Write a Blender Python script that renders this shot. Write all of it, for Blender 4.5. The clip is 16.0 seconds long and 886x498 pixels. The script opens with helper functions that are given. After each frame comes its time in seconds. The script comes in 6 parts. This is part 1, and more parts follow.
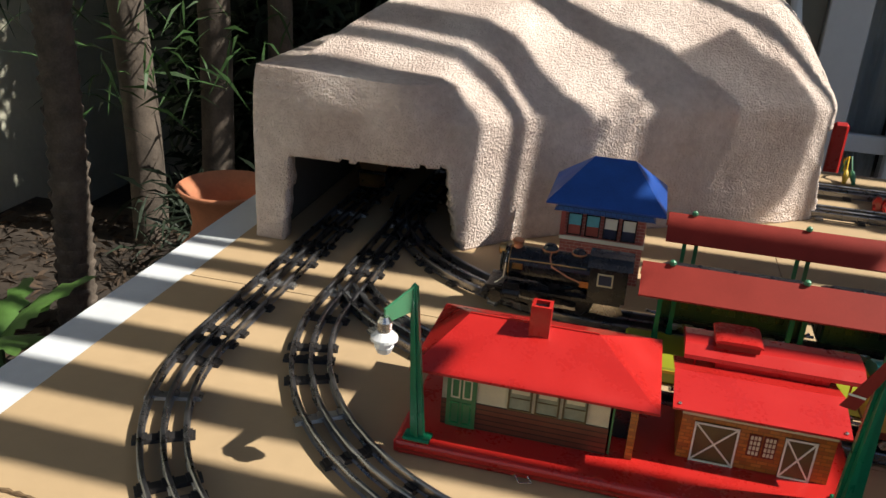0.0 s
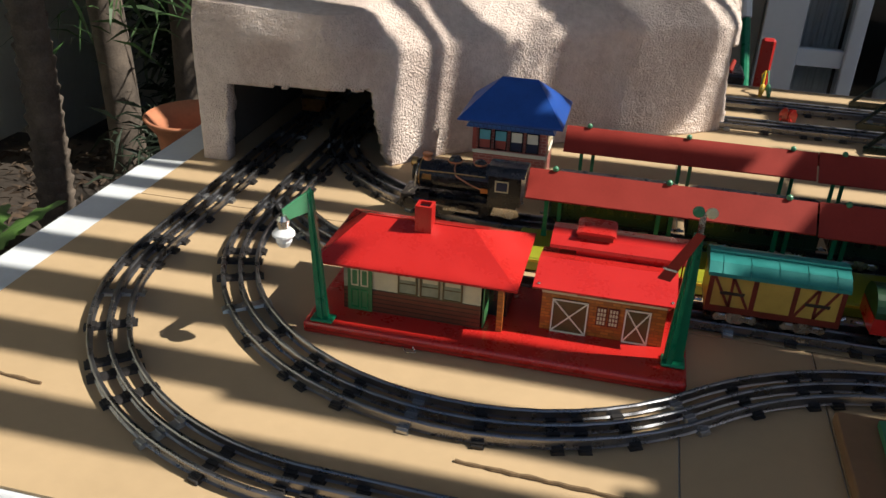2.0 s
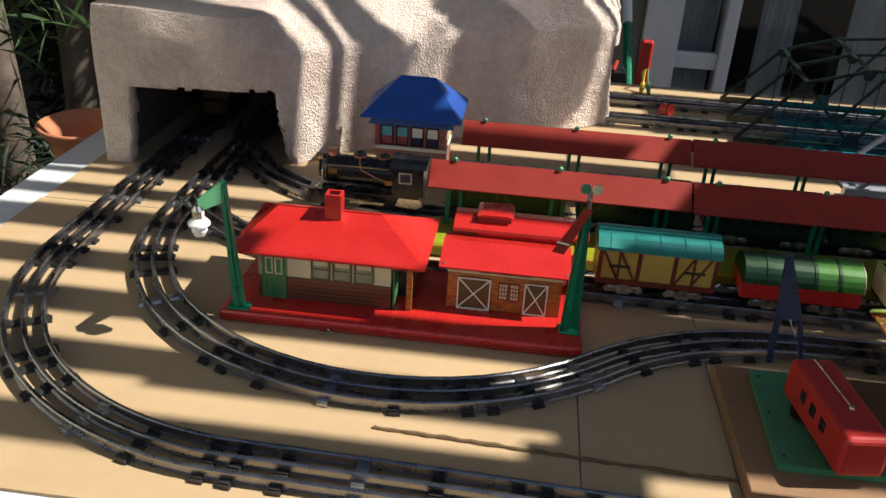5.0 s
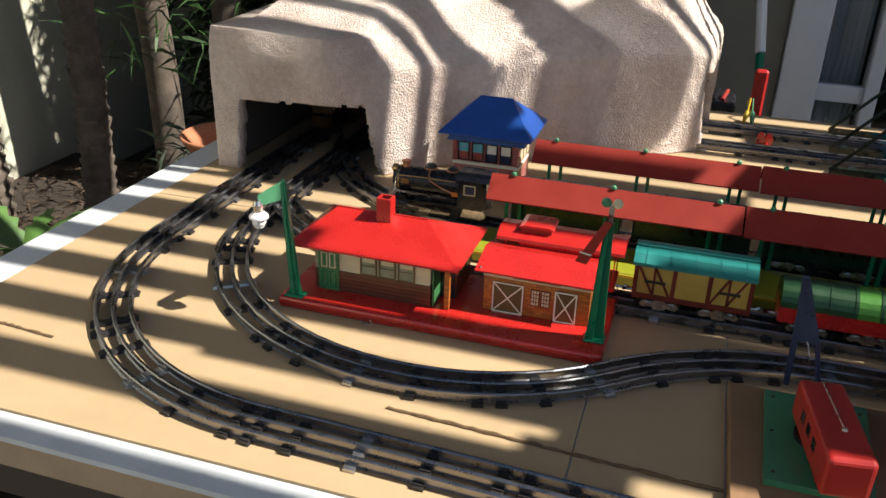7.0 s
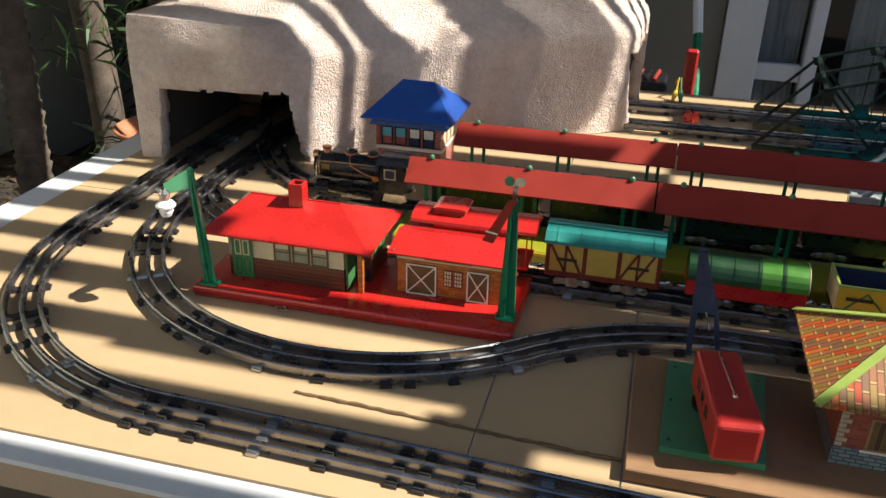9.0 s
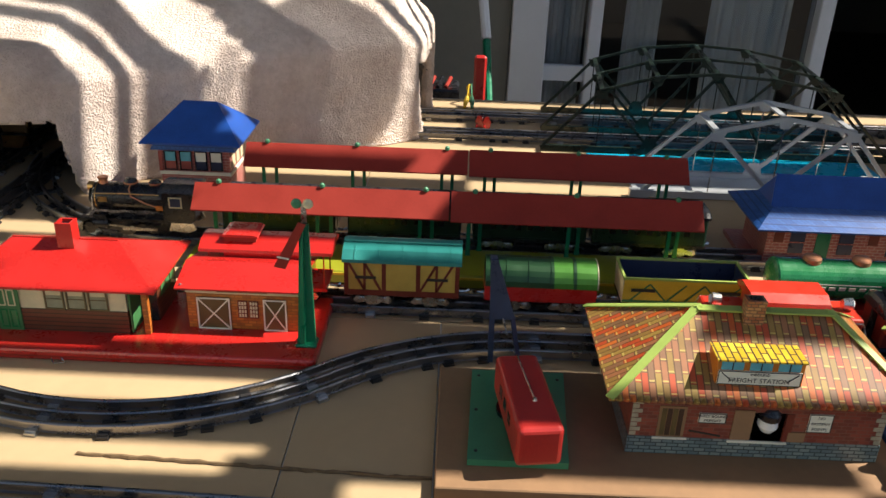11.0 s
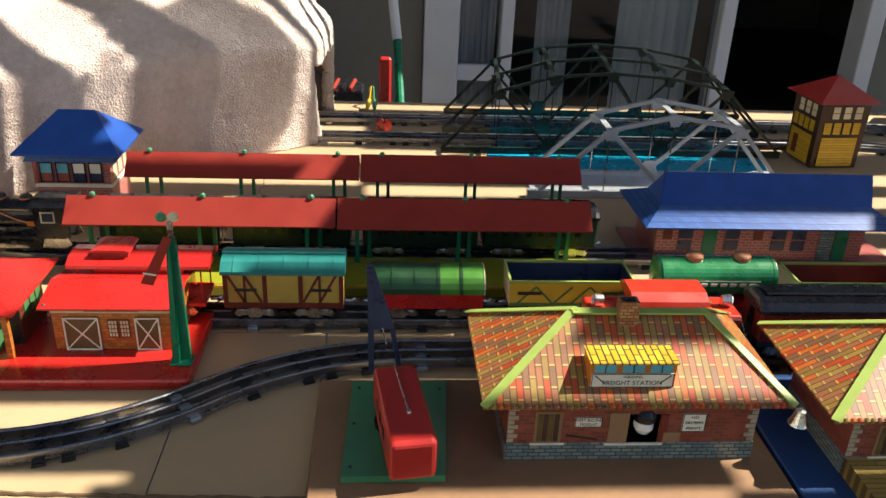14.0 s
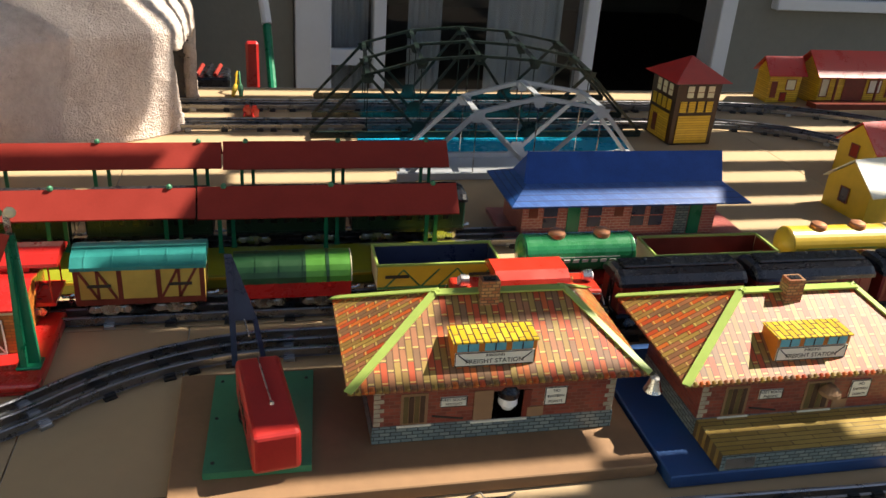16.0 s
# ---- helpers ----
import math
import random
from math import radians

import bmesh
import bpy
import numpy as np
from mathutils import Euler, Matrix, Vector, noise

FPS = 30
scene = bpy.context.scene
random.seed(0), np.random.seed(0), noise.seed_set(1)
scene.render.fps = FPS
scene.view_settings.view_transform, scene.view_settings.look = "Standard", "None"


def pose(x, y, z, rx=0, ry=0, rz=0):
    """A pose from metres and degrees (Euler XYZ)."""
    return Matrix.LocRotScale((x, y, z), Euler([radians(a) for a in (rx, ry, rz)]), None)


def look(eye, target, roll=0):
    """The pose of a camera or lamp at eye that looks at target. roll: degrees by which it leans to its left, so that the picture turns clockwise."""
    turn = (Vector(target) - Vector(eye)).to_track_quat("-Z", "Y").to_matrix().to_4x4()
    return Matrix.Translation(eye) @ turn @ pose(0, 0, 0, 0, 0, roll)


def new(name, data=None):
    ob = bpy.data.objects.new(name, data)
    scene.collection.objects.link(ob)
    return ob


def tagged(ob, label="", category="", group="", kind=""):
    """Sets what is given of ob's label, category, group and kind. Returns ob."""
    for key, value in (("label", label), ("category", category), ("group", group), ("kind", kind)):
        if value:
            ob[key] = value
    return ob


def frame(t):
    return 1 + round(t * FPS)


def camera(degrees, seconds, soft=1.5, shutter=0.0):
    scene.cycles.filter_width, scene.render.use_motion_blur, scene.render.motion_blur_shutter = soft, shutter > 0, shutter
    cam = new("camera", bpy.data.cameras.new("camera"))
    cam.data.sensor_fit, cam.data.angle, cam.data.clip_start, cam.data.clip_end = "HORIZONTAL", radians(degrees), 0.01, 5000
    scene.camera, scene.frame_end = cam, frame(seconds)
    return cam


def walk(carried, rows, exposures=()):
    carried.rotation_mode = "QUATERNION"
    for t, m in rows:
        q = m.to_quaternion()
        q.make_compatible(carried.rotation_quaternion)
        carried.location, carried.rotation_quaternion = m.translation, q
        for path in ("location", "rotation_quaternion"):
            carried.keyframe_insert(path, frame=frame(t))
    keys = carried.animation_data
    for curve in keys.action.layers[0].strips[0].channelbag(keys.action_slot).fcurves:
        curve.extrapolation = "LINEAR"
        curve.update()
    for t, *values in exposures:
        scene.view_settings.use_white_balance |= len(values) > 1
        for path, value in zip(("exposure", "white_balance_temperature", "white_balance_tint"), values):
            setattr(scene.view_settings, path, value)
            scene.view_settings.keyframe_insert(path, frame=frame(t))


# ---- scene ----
CAM_DEG = 56.1
cam = camera(CAM_DEG, 16.0)
PATH = [
    (0, (0.152, -0.524, 0.407), (-0.265, 1.269, -0.376), 3.6),
    (0.5, (0.181, -0.535, 0.419), (-0.215, 1.25, -0.39), 3.0),
    (1, (0.241, -0.553, 0.438), (-0.167, 1.205, -0.424), 2.6),
    (1.5, (0.275, -0.575, 0.437), (-0.154, 1.151, -0.479), 2.5),
    (2, (0.27, -0.613, 0.442), (-0.119, 1.11, -0.498), 2.2),
    (2.5, (0.266, -0.658, 0.444), (-0.006, 1.071, -0.524), 1.8),
    (3, (0.268, -0.667, 0.451), (0.066, 1.072, -0.517), 1.5),
    (3.5, (0.267, -0.66, 0.445), (0.116, 1.069, -0.549), 3.0),
    (3.7, (0.268, -0.659, 0.444), (0.129, 1.083, -0.53), 3.5),
    (5.8, (0.288, -0.681, 0.442), (0.074, 1.097, -0.449), 3.0),
    (6, (0.3, -0.685, 0.446), (0.026, 1.089, -0.435), 2.8),
    (6.5, (0.361, -0.692, 0.449), (-0.1, 1.055, -0.409), 2.0),
    (7, (0.398, -0.707, 0.453), (-0.124, 1.019, -0.412), 1.8),
    (7.5, (0.41, -0.711, 0.451), (-0.11, 1.01, -0.426), 1.8),
    (8, (0.424, -0.705, 0.452), (-0.089, 1.013, -0.435), 1.6),
    (8.5, (0.434, -0.701, 0.451), (-0.055, 1.022, -0.439), 1.4),
    (9, (0.453, -0.697, 0.45), (0.015, 1.041, -0.438), 1.3),
    (9.5, (0.462, -0.691, 0.449), (0.11, 1.062, -0.448), 1.4),
    (10, (0.47, -0.68, 0.446), (0.245, 1.093, -0.45), 1.6),
    (10.2, (0.47, -0.678, 0.448), (0.302, 1.106, -0.44), 1.7),
    (12.3, (0.485, -0.655, 0.453), (0.543, 1.159, -0.388), 2.3),
    (12.5, (0.486, -0.654, 0.453), (0.55, 1.158, -0.391), 2.2),
    (13, (0.498, -0.653, 0.454), (0.587, 1.157, -0.393), 2.2),
    (13.5, (0.511, -0.652, 0.454), (0.633, 1.155, -0.395), 2.3),
    (14, (0.526, -0.651, 0.453), (0.67, 1.152, -0.4), 2.5),
    (14.5, (0.546, -0.652, 0.451), (0.711, 1.145, -0.411), 2.7),
    (15, (0.57, -0.653, 0.449), (0.767, 1.133, -0.427), 2.9),
    (15.5, (0.572, -0.653, 0.447), (0.857, 1.121, -0.432), 3.3),
    (16, (0.549, -0.65, 0.451), (0.959, 1.103, -0.42), 4.0),
]
walk(cam, [(t, look(eye, target, roll)) for t, eye, target, roll in PATH],
     [(0, 0.52, 6600, 8), (3.5, 0.58, 6600, 8), (7, 0.88, 6600, 8), (10, 0.98, 6800, 8), (13, 1.14, 6800, 9), (16, 1.18, 7100, 9)])

# ---------------------------------------------------------------- light
SUN_FROM = Vector((0.112, 0.016, 0.124)).normalized()   # way towards the sun
world = bpy.data.worlds.new("sky")
scene.world = world
world.use_nodes = True
wn = world.node_tree.nodes
sky = wn.new("ShaderNodeTexSky")
sky.sky_type = "NISHITA"
sky.sun_disc = False
sky.sun_elevation = math.asin(SUN_FROM.z)
sky.sun_rotation = math.atan2(SUN_FROM.x, SUN_FROM.y)
wn["Background"].inputs["Strength"].default_value = 0.060
world.node_tree.links.new(sky.outputs["Color"], wn["Background"].inputs["Color"])
sun_data = bpy.data.lights.new("sun", "SUN")
sun_data.energy = 5.0
sun_data.angle = radians(0.5)
sun_data.color = (1.0, 0.95, 0.87)
sun = new("sun", sun_data)
sun.matrix_world = look(SUN_FROM * 8, (0, 0, 0))


# ---------------------------------------------------------------- materials
def mat(name, color, rough=0.6, metal=0.0, vary=0.15, scale=40.0, bump=0.0, bump_scale=300.0, relief=0.002, tint=None, coat=0.0,
        random_piece=0.0, spec=0.5):
    """A procedural surface: broad stains, fine grain and relief."""
    m = bpy.data.materials.new(name)
    m.use_nodes = True
    nt = m.node_tree
    b = nt.nodes["Principled BSDF"]
    b.inputs["Roughness"].default_value = rough
    b.inputs["Metallic"].default_value = metal
    b.inputs["Coat Weight"].default_value = coat
    b.inputs["Coat Roughness"].default_value = 0.12
    b.inputs["Specular IOR Level"].default_value = spec
    co = nt.nodes.new("ShaderNodeTexCoord")
    n1 = nt.nodes.new("ShaderNodeTexNoise")
    n1.inputs["Scale"].default_value = scale
    n1.inputs["Detail"].default_value = 5
    n2 = nt.nodes.new("ShaderNodeTexNoise")
    n2.inputs["Scale"].default_value = scale * 11
    n2.inputs["Detail"].default_value = 3
    add = nt.nodes.new("ShaderNodeMath")
    add.operation = "MULTIPLY_ADD"
    add.inputs[1].default_value = 0.4
    for n in (n1, n2):
        nt.links.new(co.outputs["Object"], n.inputs["Vector"])
    nt.links.new(n2.outputs["Fac"], add.inputs[0])
    nt.links.new(n1.outputs["Fac"], add.inputs[2])
    ramp = nt.nodes.new("ShaderNodeValToRGB")
    lo = tuple(max(0, c * (1 - vary)) for c in color)
    hi = tuple(min(1, c * (1 + vary)) for c in (tint or color))
    ramp.color_ramp.elements[0].position = 0.45
    ramp.color_ramp.elements[1].position = 0.95
    ramp.color_ramp.elements[0].color = (*lo, 1)
    ramp.color_ramp.elements[1].color = (*hi, 1)
    nt.links.new(add.outputs[0], ramp.inputs["Fac"])
    out = ramp.outputs["Color"]
    if random_piece:
        info = nt.nodes.new("ShaderNodeObjectInfo")
        hsv = nt.nodes.new("ShaderNodeHueSaturation")
        mr = nt.nodes.new("ShaderNodeMapRange")
        mr.inputs["To Min"].default_value = 1 - random_piece
        mr.inputs["To Max"].default_value = 1 + random_piece
        nt.links.new(info.outputs["Random"], mr.inputs["Value"])
        nt.links.new(mr.outputs["Result"], hsv.inputs["Value"])
        nt.links.new(out, hsv.inputs["Color"])
        out = hsv.outputs["Color"]
    nt.links.new(out, b.inputs["Base Color"])
    rr = nt.nodes.new("ShaderNodeMapRange")
    rr.inputs["From Min"].default_value = 0.4
    rr.inputs["From Max"].default_value = 1.0
    rr.inputs["To Min"].default_value = max(0.03, rough - 0.08)
    rr.inputs["To Max"].default_value = min(1, rough + 0.12)
    nt.links.new(add.outputs[0], rr.inputs["Value"])
    nt.links.new(rr.outputs["Result"], b.inputs["Roughness"])
    if bump:
        n3 = nt.nodes.new("ShaderNodeTexNoise")
        n3.inputs["Scale"].default_value = bump_scale
        n3.inputs["Detail"].default_value = 6
        nt.links.new(co.outputs["Object"], n3.inputs["Vector"])
        bp = nt.nodes.new("ShaderNodeBump")
        bp.inputs["Strength"].default_value = bump
        bp.inputs["Distance"].default_value = relief
        nt.links.new(n3.outputs["Fac"], bp.inputs["Height"])
        nt.links.new(bp.outputs["Normal"], b.inputs["Normal"])
    return m


M = {}
M["cardboard"] = mat("cardboard", (0.44, 0.31, 0.175), 0.75, vary=0.07, scale=6, bump=0.08, bump_scale=120)
M["cardboard_cut"] = mat("cardboard_cut", (0.16, 0.10, 0.05), 0.9, vary=0.3, scale=200)
M["table_white"] = mat("table_white", (0.62, 0.64, 0.66), 0.5, vary=0.08, scale=12)
M["table_wood"] = mat("table_wood", (0.42, 0.30, 0.20), 0.7, vary=0.12, scale=20)
M["rail"] = mat("rail", (0.27, 0.27, 0.285), 0.28, metal=0.95, vary=0.2, scale=60)
M["tie"] = mat("tie", (0.022, 0.02, 0.02), 0.45, vary=0.3, scale=80)
M["tie_tin"] = mat("tie_tin", (0.5, 0.5, 0.5), 0.3, metal=0.9, vary=0.2, scale=90)
M["foam"] = mat("foam", (0.60, 0.455, 0.385), 0.95, vary=0.14, scale=11, bump=1.0, bump_scale=350, relief=0.0052, tint=(0.74, 0.625, 0.555))
# Near-black inner foam: the tunnel's shade is put into its colour.
M["foam_inside"] = mat("darkened_foam_inside", (0.085, 0.070, 0.060), 0.95, vary=0.2, scale=14)
M["red"] = mat("red_enamel", (0.48, 0.018, 0.015), 0.28, vary=0.08, scale=30, coat=0.5)
M["red_dull"] = mat("red_oxide_enamel", (0.27, 0.030, 0.021), 0.55, vary=0.12, scale=30, spec=0.18)
M["green"] = mat("green_enamel", (0.004, 0.16, 0.075), 0.3, vary=0.15, scale=60)
M["blue"] = mat("blue_enamel", (0.012, 0.065, 0.30), 0.35, vary=0.2, scale=40)
M["black"] = mat("black_enamel", (0.012, 0.012, 0.015), 0.25, vary=0.2, scale=60)
M["wall"] = mat("grey_stucco", (0.22, 0.21, 0.18), 0.9, vary=0.1, scale=3, bump=0.4, bump_scale=60)
M["white"] = mat("white_paint", (0.72, 0.73, 0.76), 0.45, vary=0.04, scale=6)
M["litter"] = mat("dry_leaf", (0.055, 0.034, 0.02), 0.85, vary=0.5, scale=20)
M["ground"] = mat("patio_soil", (0.035, 0.025, 0.018), 0.95, vary=0.5, scale=5, bump=0.6, bump_scale=40)
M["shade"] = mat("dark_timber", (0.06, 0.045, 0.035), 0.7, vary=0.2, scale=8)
M["glass"] = mat("pane", (0.02, 0.022, 0.024), 0.05, vary=0.0)
M["yellow"] = mat("yellow_enamel", (0.62, 0.40, 0.03), 0.35, vary=0.1, scale=50)
M["lime"] = mat("olive_yellow_enamel", (0.26, 0.27, 0.018), 0.4, vary=0.1, scale=50)


M["cream_wall"] = mat("cream_stucco", (0.60, 0.58, 0.46), 0.9, vary=0.1, scale=4, bump=0.5, bump_scale=50)
M["terracotta"] = mat("terracotta", (0.42, 0.16, 0.08), 0.8, vary=0.2, scale=12, bump=0.15, bump_scale=60)
M["bark"] = mat("palm_bark", (0.105, 0.082, 0.064), 0.95, vary=0.5, scale=18, bump=0.8, bump_scale=60)
M["leaf"] = mat("leaf", (0.03, 0.07, 0.018), 0.5, vary=0.4, scale=14)
M["leaf_bright"] = mat("leaf_bright", (0.065, 0.14, 0.028), 0.5, vary=0.3, scale=14)
M["leaf_dark"] = mat("leaf_dark", (0.014, 0.026, 0.012), 0.7, vary=0.5, scale=9)
M["brown"] = mat("brown_enamel", (0.20, 0.068, 0.025), 0.3, vary=0.2, scale=50, tint=(0.24, 0.09, 0.035), coat=0.3)
M["olive_brown"] = mat("dull_brown_enamel", (0.125, 0.068, 0.028), 0.35, vary=0.2, scale=50)
M["rose"] = mat("brick_red_litho", (0.33, 0.075, 0.06), 0.4, vary=0.15, scale=60)
M["cream"] = mat("cream_litho", (0.62, 0.55, 0.36), 0.4, vary=0.12, scale=70)
M["maroon"] = mat("maroon_litho", (0.15, 0.022, 0.012), 0.4, vary=0.2, scale=70)
M["door_olive"] = mat("olive_brown_litho", (0.11, 0.075, 0.025), 0.45, vary=0.2, scale=70)
M["dark_brown"] = mat("dark_brown_litho", (0.055, 0.026, 0.014), 0.45, vary=0.2, scale=70)
M["orange"] = mat("orange_litho", (0.55, 0.17, 0.025), 0.4, vary=0.2, scale=70)
M["litho_green"] = mat("green_litho", (0.05, 0.17, 0.06), 0.4, vary=0.15, scale=70)
M["teal"] = mat("teal_enamel", (0.02, 0.20, 0.18), 0.4, vary=0.15, scale=60)
M["grass_green"] = mat("sunlit_green_enamel", (0.06, 0.22, 0.025), 0.4, vary=0.15, scale=60)
M["tank_green"] = mat("tank_green_enamel", (0.015, 0.20, 0.065), 0.25, vary=0.12, scale=60, coat=0.3)
M["coach_green"] = mat("dark_green_enamel", (0.008, 0.03, 0.018), 0.3, vary=0.2, scale=60)
M["navy"] = mat("navy_enamel", (0.02, 0.03, 0.07), 0.3, vary=0.2, scale=60)
M["plank_blue"] = mat("blue_painted_board", (0.013, 0.060, 0.19), 0.45, vary=0.15, scale=20)
M["silver"] = mat("silver_paint", (0.55, 0.57, 0.60), 0.35, metal=0.5, vary=0.08, scale=40)
M["steel"] = mat("bright_steel", (0.62, 0.60, 0.57), 0.25, metal=1.0, vary=0.15, scale=90)
M["brass"] = mat("brass", (0.60, 0.36, 0.14), 0.3, metal=1.0, vary=0.2, scale=90)
M["copper"] = mat("copper_dome", (0.62, 0.27, 0.14), 0.35, metal=0.6, vary=0.15, scale=90)
M["bridge_green"] = mat("bridge_green_enamel", (0.010, 0.019, 0.014), 0.28, vary=0.2, scale=60)
M["water"] = mat("cyan_sheet", (0.0, 0.38, 0.58), 0.25, vary=0.1, scale=12)
M["board"] = mat("brown_fibreboard", (0.26, 0.145, 0.072), 0.75, vary=0.16, scale=10, bump=0.12, bump_scale=150)
M["plate_green"] = mat("green_base_enamel", (0.05, 0.21, 0.105), 0.4, vary=0.15, scale=40)
M["print"] = mat("printed_black", (0.03, 0.025, 0.02), 0.5, vary=0.1)
M["print_white"] = mat("printed_cream", (0.75, 0.72, 0.60), 0.45, vary=0.06, scale=80)
M["lime_trim"] = mat("lime_ridge_litho", (0.32, 0.42, 0.10), 0.35, vary=0.1, scale=60)
M["sky_litho"] = mat("pale_blue_litho", (0.12, 0.38, 0.45), 0.35, vary=0.15, scale=80)
M["pane_olive"] = mat("olive_pane_litho", (0.24, 0.25, 0.17), 0.35, vary=0.25, scale=90)
M["lamp_white"] = mat("milk_glass", (0.80, 0.80, 0.80), 0.2, vary=0.02)


def clear_glass():
    m = bpy.data.materials.new("window_glass")
    m.use_nodes = True
    b = m.node_tree.nodes["Principled BSDF"]
    b.inputs["Base Color"].default_value = (0.72, 0.76, 0.76, 1)
    b.inputs["Transmission Weight"].default_value = 1.0
    b.inputs["Roughness"].default_value = 0.02
    return m


def litho(name, colours, piece, vec, mortar=(0.05, 0.03, 0.02), gap=0.05, rough=0.38, bump=0.25, offset=0.5):
    """Printed tin: bricks, tiles or boards in several inks. piece: length, height; vec: which axes run along them."""
    m = bpy.data.materials.new(name)
    m.use_nodes = True
    nt = m.node_tree
    b = nt.nodes["Principled BSDF"]
    b.inputs["Roughness"].default_value = rough
    b.inputs["Coat Weight"].default_value = 0.12
    co = nt.nodes.new("ShaderNodeTexCoord")
    sep = nt.nodes.new("ShaderNodeSeparateXYZ")
    com = nt.nodes.new("ShaderNodeCombineXYZ")
    nt.links.new(co.outputs["Object"], sep.inputs[0])
    for k, axis in enumerate(vec):
        if axis == "+":
            s = nt.nodes.new("ShaderNodeMath")
            nt.links.new(sep.outputs["X"], s.inputs[0])
            nt.links.new(sep.outputs["Y"], s.inputs[1])
            nt.links.new(s.outputs[0], com.inputs[k])
        else:
            nt.links.new(sep.outputs[axis], com.inputs[k])
    br = nt.nodes.new("ShaderNodeTexBrick")
    br.inputs["Scale"].default_value = 1.0
    br.inputs["Brick Width"].default_value = piece[0]
    br.inputs["Row Height"].default_value = piece[1]
    br.inputs["Mortar Size"].default_value = piece[1] * gap
    br.inputs["Mortar Smooth"].default_value = 0.3
    br.inputs["Color1"].default_value = (0, 0, 0, 1)
    br.inputs["Color2"].default_value = (1, 1, 1, 1)
    br.offset = offset
    nt.links.new(com.outputs[0], br.inputs["Vector"])
    ramp = nt.nodes.new("ShaderNodeValToRGB")
    ramp.color_ramp.interpolation = "CONSTANT"
    els = ramp.color_ramp.elements
    while len(els) < len(colours):
        els.new(0.5)
    for k, c in enumerate(colours):
        els[k].position = k / len(colours)
        els[k].color = (*c, 1)
    nt.links.new(br.outputs["Color"], ramp.inputs["Fac"])
    n = nt.nodes.new("ShaderNodeTexNoise")
    n.inputs["Scale"].default_value = 90
    n.inputs["Detail"].default_value = 6
    nt.links.new(co.outputs["Object"], n.inputs["Vector"])
    mr = nt.nodes.new("ShaderNodeMapRange")
    mr.inputs["To Min"].default_value = 0.72
    mr.inputs["To Max"].default_value = 1.25
    nt.links.new(n.outputs["Fac"], mr.inputs["Value"])
    hsv = nt.nodes.new("ShaderNodeHueSaturation")
    nt.links.new(ramp.outputs["Color"], hsv.inputs["Color"])
    nt.links.new(mr.outputs["Result"], hsv.inputs["Value"])
    mix = nt.nodes.new("ShaderNodeMix")
    mix.data_type = "RGBA"
    nt.links.new(br.outputs["Fac"], mix.inputs["Factor"])
    nt.links.new(hsv.outputs["Color"], mix.inputs["A"])
    mix.inputs["B"].default_value = (*mortar, 1)
    nt.links.new(mix.outputs["Result"], b.inputs["Base Color"])
    if bump:
        bp = nt.nodes.new("ShaderNodeBump")
        bp.inputs["Strength"].default_value = bump
        bp.inputs["Distance"].default_value = 0.0006
        bp.invert = True
        nt.links.new(br.outputs["Fac"], bp.inputs["Height"])
        nt.links.new(bp.outputs["Normal"], b.inputs["Normal"])
    return m


M["glass"] = clear_glass()
M["quoin"] = mat("quoin_litho", (0.36, 0.31, 0.22), 0.45, vary=0.3, scale=120)
M["buff"] = mat("buff_litho", (0.50, 0.33, 0.07), 0.4, vary=0.12, scale=70)


